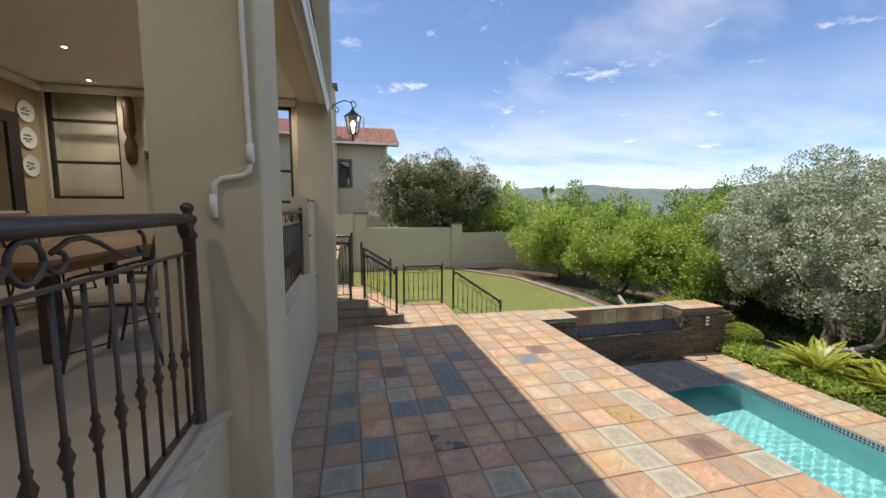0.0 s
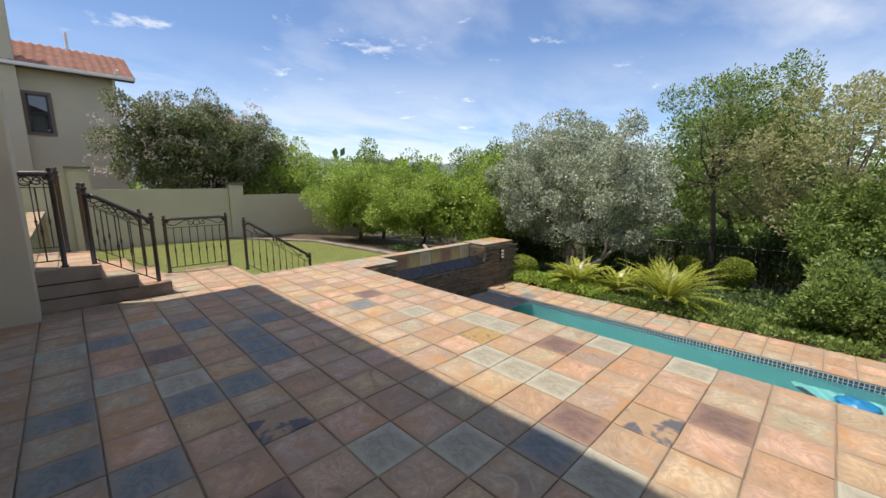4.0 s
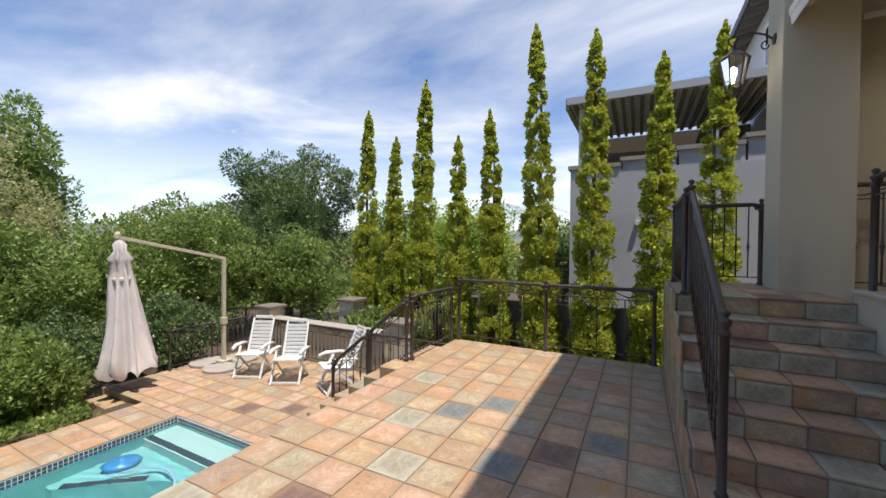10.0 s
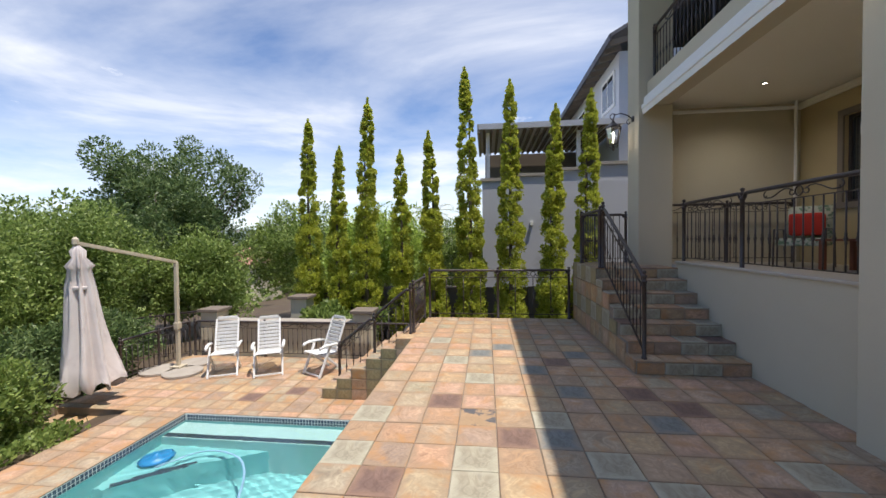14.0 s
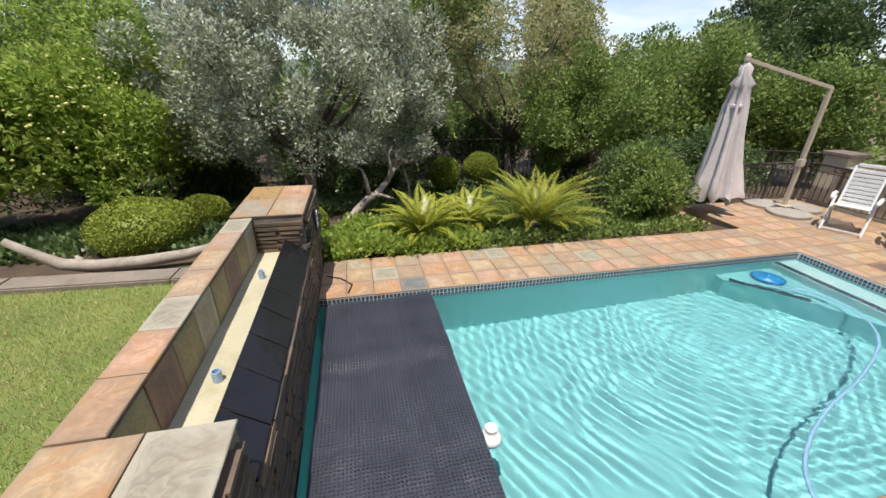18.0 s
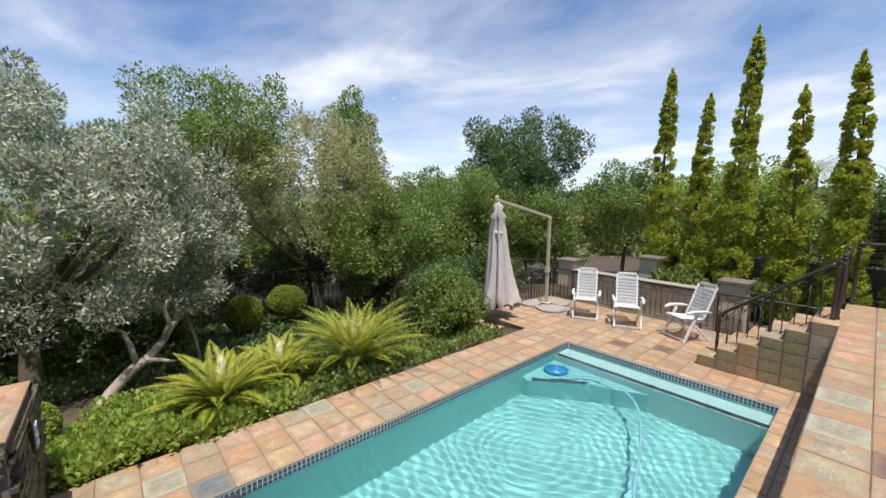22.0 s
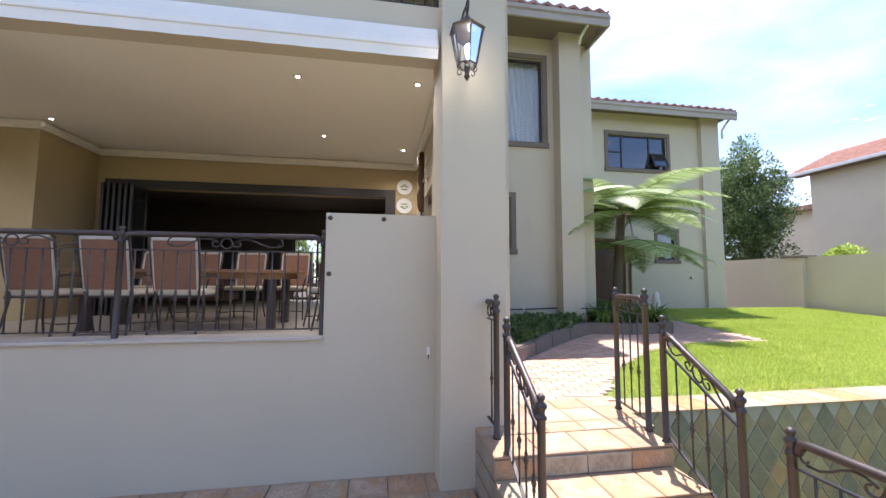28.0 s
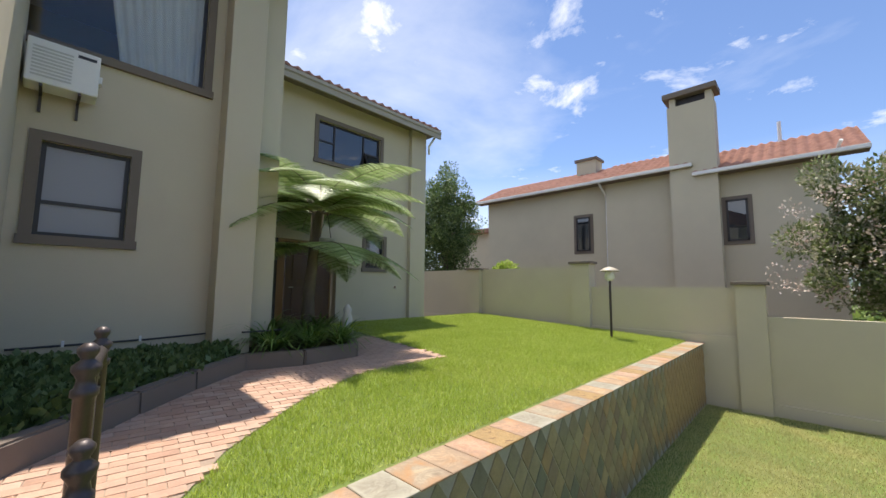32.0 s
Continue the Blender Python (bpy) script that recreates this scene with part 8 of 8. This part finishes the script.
def clad_step(name, x0, x1, y0, y1, z0, z1, axis, label, k0=0):
    """A step clad in slate: treads above, risers in front. axis: the way that its face looks."""
    body = structure(name, boxm(x0, x1, y0, y1, z0, z1 - 0.016), grout, label, "step")
    n = max(round(((x1 - x0) if axis[1] else (y1 - y0)) / P), 1)
    for k in range(n):
        if axis[1]:
            a, b = x0 + (x1 - x0) * k / n + 0.004, x0 + (x1 - x0) * (k + 1) / n - 0.004
            front = y1 if axis[1] > 0 else y0
            td = min(0.36, y1 - y0)
            c, d = (front - td, front + 0.012) if axis[1] > 0 else (front - 0.012, front + td)
            rx = pose((a + b) / 2, front + axis[1] * 0.012, (z0 + z1) / 2 - 0.012, -90 * axis[1], 0, 0)
            rw, rh = b - a, z1 - z0 - 0.03
        else:
            a0, b0 = y0 + (y1 - y0) * k / n + 0.004, y0 + (y1 - y0) * (k + 1) / n - 0.004
            front = x1 if axis[0] > 0 else x0
            a, b = (front - 0.36, front + 0.012) if axis[0] > 0 else (front - 0.012, front + 0.36)
            c, d = a0, b0
            rx = pose(front + axis[0] * 0.012, (a0 + b0) / 2, (z0 + z1) / 2 - 0.012, 90, 0, 90 * axis[0])
            rw, rh = b0 - a0, z1 - z0 - 0.03
        pick = (slate, slate_grey, slate, slate_grey, slate, slate_purple, slate)[(k * 3 + k0 * 5) % 7]
        t = new("tread_tile", tile_for(pick if k0 else slate, b - a, d - c, k))
        t.parent, t.matrix_basis = body, pose((a + b) / 2, (c + d) / 2, z1, 0, 0, 0)
        r = new("riser_tile", tile_for((slate, slate_grey, slate_grey, slate)[(k + k0) % 4], rw, rh, k + 1))
        r.parent, r.matrix_basis = body, rx
    return body


for k in range(7):
    clad_step("floor_step_%d" % (k + 1), WALL, 0.53, -3.05, 0.35 - 0.3 * k, 0.17 * k, 0.17 * (k + 1), (0, 1), "slate clad step up to the patio", k)
# side of the flight
side = structure("wall_flight_side", boxm(0.53, 0.545, -3.05, 0.35, 0.0, 0.02), grout, "slate cladding on the side of the flight")
for i in range(10):
    for j in range(4):
        y0, y1 = 0.34 - 0.34 * (i + 1), 0.34 - 0.34 * i
        top = 0.17 * min(7, int((0.35 - (y0 + y1) / 2) / 0.3) + 1)
        z0, z1 = 0.30 * j, min(0.30 * (j + 1), top)
        if z1 - z0 > 0.05:
            t = new("cladding_tile", tile_for((slate, olive_slate, slate, slate_grey)[(i * 2 + j) % 4], y1 - y0 - 0.008, z1 - z0 - 0.008, i + j))
            t.parent, t.matrix_basis = side, pose(0.55, (y0 + y1) / 2, (z0 + z1) / 2, 90, 0, 90)
lay(structure("floor_top_landing", boxm(WALL, 0.52, -3.04, -1.82, 1.16, 1.178), grout, "slate landing at the patio", "floor"), WALL, 0.53, -3.05, -1.80, 1.192)
for k in range(3):
    clad_step("floor_path_step_%d" % (k + 1), -1.1, 0.84 - 0.36 * k, 7.44, 8.95, PATH_Z / 3 * k, PATH_Z / 3 * (k + 1), (1, 0), "slate clad step up to the garden path", 0)
lay(structure("floor_path_landing", boxm(-1.1, -0.25, 7.5, 9.08, PATH_Z - 0.03, PATH_Z - 0.014), grout, "slate landing of the path", "floor"), -1.1, -0.25, 7.44, 9.08, PATH_Z + 0.002)
for k in range(6):
    clad_step("floor_deck_step_%d" % (k + 1), EDGE, 5.30 - 0.27 * k, -2.4, -1.14, DECK - DECK / 6 * k, DECK - DECK / 6 * (k + 1), (1, 0), "slate clad step down to the pool deck", 0)
side = structure("wall_deck_flight", boxm(EDGE, 3.72, -1.16, -1.15, DECK, DECK + 0.02), grout, "slate side of the deck steps")
for i in range(6):
    for j in range(6 - i):
        t = new("cladding_tile", tile_for((olive_slate, olive_slate, slate)[(i + j) % 3], 0.262, 0.176, i))
        t.parent, t.matrix_basis = side, pose(5.165 - 0.27 * (i + j), -1.132, DECK + 0.092 + 0.1833 * i, -90, 0, 0)
# outer face of the terrace above the pool
face = structure("wall_terrace_face", boxm(EDGE - 0.012, EDGE - 0.004, -0.98, 7.0, DECK, -0.02), grout, "slate cladding on the terrace face")
for i in range(23):
    for j in range(3):
        t = new("cladding_tile", tile_for((slate, slate_grey, slate_purple, slate)[(i * 3 + j) % 4], P - 0.01, 0.35, i + j))
        t.parent, t.matrix_basis = face, pose(EDGE + 0.006, -0.8 + P * i, DECK + 0.18 + 0.36 * j, 90, 0, 90)


# diamond cladding on the retaining wall
def diamond_mesh(mat):
    me = raw_mesh("diamond_tile", [(0, -0.124, 0), (0.0, 0, -0.170), (0, 0.124, 0), (0, 0, 0.170), (0.010, -0.118, 0), (0.010, 0, -0.162), (0.010, 0.118, 0), (0.010, 0, 0.162), (0.013, 0.01, 0.02)],
                  [(0, 1, 5, 4), (1, 2, 6, 5), (2, 3, 7, 6), (3, 0, 4, 7), (4, 5, 8), (5, 6, 8), (6, 7, 8), (7, 4, 8)], mat)
    return me


dm = diamond_mesh(clad)
far_v, far_f = [], []
dn = 0
for r in range(10):
    for k in range(50):
        y = 9.2 + 0.262 * k + (0.131 if r % 2 else 0)
        z = 0.30 - 0.182 * r
        if y > 21.5 or z < -1.15:
            continue
        if y < 17.5 and z > -1.0:
            ob = new("diamond_tile", dm)
            ob.parent, ob.location = retaining, (-0.70, y, z)
        else:
            o = len(far_v)
            far_v += [(-0.70 + v.co.x, y + v.co.y, z + v.co.z) for v in dm.vertices]
            far_f += [tuple(o + i for i in p.vertices) for p in dm.polygons]
tagged(part("diamond_tiles_far", raw_mesh("diamond_tiles_far", far_v, far_f, clad), None, retaining), "", "", "", "stuff")
for k in range(36):
    y = 9.1 + 0.347 * k
    ob = new("cap_tile", tile_for((slate, slate, slate_gold, slate, slate_grey, slate)[k % 6], 0.44, 0.338, k))
    ob.parent, ob.matrix_basis = retaining, pose(-0.88, y + 0.17, 0.492, 0, 0, 0)
# caps and stacked stone of the fountain
k = 0
y_rows = ((7.03, 7.39), (7.40, 7.78))
for i in range(2):
    for y0, y1 in y_rows:
        ob = new("cap_tile", tile_for((slate, slate_grey, slate_grey, slate)[k % 4], 0.44, y1 - y0, k))
        ob.parent, ob.matrix_basis = fount, pose(EDGE + 0.22 + 0.447 * i, (y0 + y1) / 2, -0.015, 0, 0, 0)
        k += 1
for i in range(7):
    ob = new("cap_tile", tile_for((slate, slate, slate_grey, slate)[i % 4], 0.386, 0.23, i))
    ob.parent, ob.matrix_basis = fount, pose(4.775 + 0.393 * i, 7.665, -0.015, 0, 0, 0)
for i in range(2):
    for j in range(2):
        ob = new("cap_tile", tile_for((slate, slate, slate_gold)[(i + j) % 3], 0.59, 0.365, i))
        ob.parent, ob.matrix_basis = fount, pose(7.615 + 0.597 * i, 7.215 + 0.372 * j, 0.008, 0, 0, 0)
for i in range(8):
    ob = new("lining_tile", tile_for((olive_slate, slate_purple, olive_slate, slate_grey)[i % 4], 0.335, 0.36, i))
    ob.parent, ob.matrix_basis = fount, pose(4.747 + 0.344 * i, 7.558, -0.24, 90, 0, 0)
for i in range(8):
    me = tile_for(black_tile, 0.335, 0.30, i)
    ob = new("weir_tile", me)
    ob.parent, ob.matrix_basis = fount, pose(4.747 + 0.344 * i, 7.135, -0.365, 38, 0, 0)
stone_rng = random.Random(4)
stones = {}
count = 0
for zi in range(30):
    z = -1.24 + 0.04 * zi
    x = EDGE + stone_rng.uniform(0, 0.2)
    while x < 8.48:
        w = stone_rng.uniform(0.16, 0.42)
        top = -0.46 if 4.575 - w < x < 7.33 else -0.06
        if z + 0.04 < top:
            key = (round(w, 1), stone_rng.randrange(3))
            if key not in stones:
                bm = boxm(-key[0] / 2, key[0] / 2, -0.02 - 0.008 * key[1], 0.02, -0.017, 0.017)
                for v in bm.verts:
                    v.co += Vector((stone_rng.uniform(-0.006, 0.006), stone_rng.uniform(-0.006, 0.006), stone_rng.uniform(-0.003, 0.003)))
                me = bpy.data.meshes.new("stone")
                bm.normal_update()
                bm.to_mesh(me)
                bm.free()
                me.materials.append(stack_stone)
                stones[key] = me
            if count < 420:
                ob = new("stone", stones[key])
                ob.parent, ob.location = fount, (x + w / 2, 7.035, z + 0.02)
                count += 1
        x += w + 0.006
for zi in range(7):
    for i in range(2):
        ob = new("stone", stones[list(stones)[zi % len(stones)]])
        ob.parent, ob.matrix_basis = fount, pose(7.32, 7.2 + 0.24 * i + 0.06 * (zi % 2), -0.40 + 0.05 * zi, 0, 0, 90)

# clay pavers of the garden path
paver = {}
pts = np.array(PAVED)
rngp = random.Random(9)
far_v, far_f = [], []
pcount = 0
bed = bmesh.new()
bed.faces.new([bed.verts.new((x, y, UP(x, y) + 0.012)) for x, y in ((min(x, -1.08), y) for x, y in PAVED)])
path = structure("pavement_path", bed, joint_sand, "garden path of clay pavers", "pavement")
brick_me = raw_mesh("brick", [(-0.108, -0.051, -0.02), (0.108, -0.051, -0.02), (0.108, 0.051, -0.02), (-0.108, 0.051, -0.02), (-0.106, -0.049, 0.016), (0.106, -0.049, 0.016), (0.106, 0.049, 0.016), (-0.106, 0.049, 0.016)],
                    [(0, 1, 5, 4), (1, 2, 6, 5), (2, 3, 7, 6), (3, 0, 4, 7), (4, 5, 6, 7)], brick_paver)
# running bond
weave = [(0.222 * i + (0.111 if j % 2 else 0), 0.108 * j, 0) for i in range(-4, 40) for j in range(-8, 70)]
for u, v, turn in weave:
    c, s = math.cos(radians(82)), math.sin(radians(82))
    x, y = u * c - v * s - 0.5, u * s + v * c + 7.0
    inside = False
    q = len(pts) - 1
    for w in range(len(pts)):
        if (pts[w, 1] > y) != (pts[q, 1] > y) and x < (pts[q, 0] - pts[w, 0]) * (y - pts[w, 1]) / (pts[q, 1] - pts[w, 1]) + pts[w, 0]:
            inside = not inside
        q = w
    if not inside or x > -1.05:
        continue
    if pcount < 300 and y < 11.4:
        ob = new("brick", brick_me)
        ob.parent, ob.matrix_basis = path, pose(x, y, UP(x, y) + 0.006 + rngp.uniform(-0.002, 0.002), 0, 2.9, 0) @ pose(0, 0, 0, 0, 0, 82 + turn + rngp.uniform(-1.5, 1.5))
        pcount += 1
    else:
        o = len(far_v)
        m = pose(x, y, UP(x, y) + 0.006, 0, 2.9, 0) @ pose(0, 0, 0, 0, 0, 82 + turn)
        far_v += [tuple(m @ w.co) for w in brick_me.vertices]
        far_f += [tuple(o + a for a in p.vertices) for p in brick_me.polygons]
tagged(part("bricks_far", raw_mesh("bricks_far", far_v, far_f, brick_paver), None, path), "", "", "", "stuff")
# lemons in the trees
bm = bmesh.new()
rngl = random.Random(3)
for k in range(150):
    cx, cy = ((11.3, 14.2), (12.5, 11.2))[k % 2]
    a, e = rngl.uniform(2.2, 5.2), rngl.uniform(-0.5, 0.9)
    r = 2.15 if k % 2 == 0 else 1.75
    p = (cx + r * math.cos(a) * math.cos(e), cy + r * math.sin(a) * math.cos(e), G(cx, cy) + 2.0 + 1.7 * math.sin(e))
    bmesh.ops.create_icosphere(bm, subdivisions=1, radius=0.03, matrix=Matrix.Translation(p))
tagged(part("lemons", bm, lemon, None, "", True), "yellow lemons hanging among the leaves", "fruit", "", "stuff")
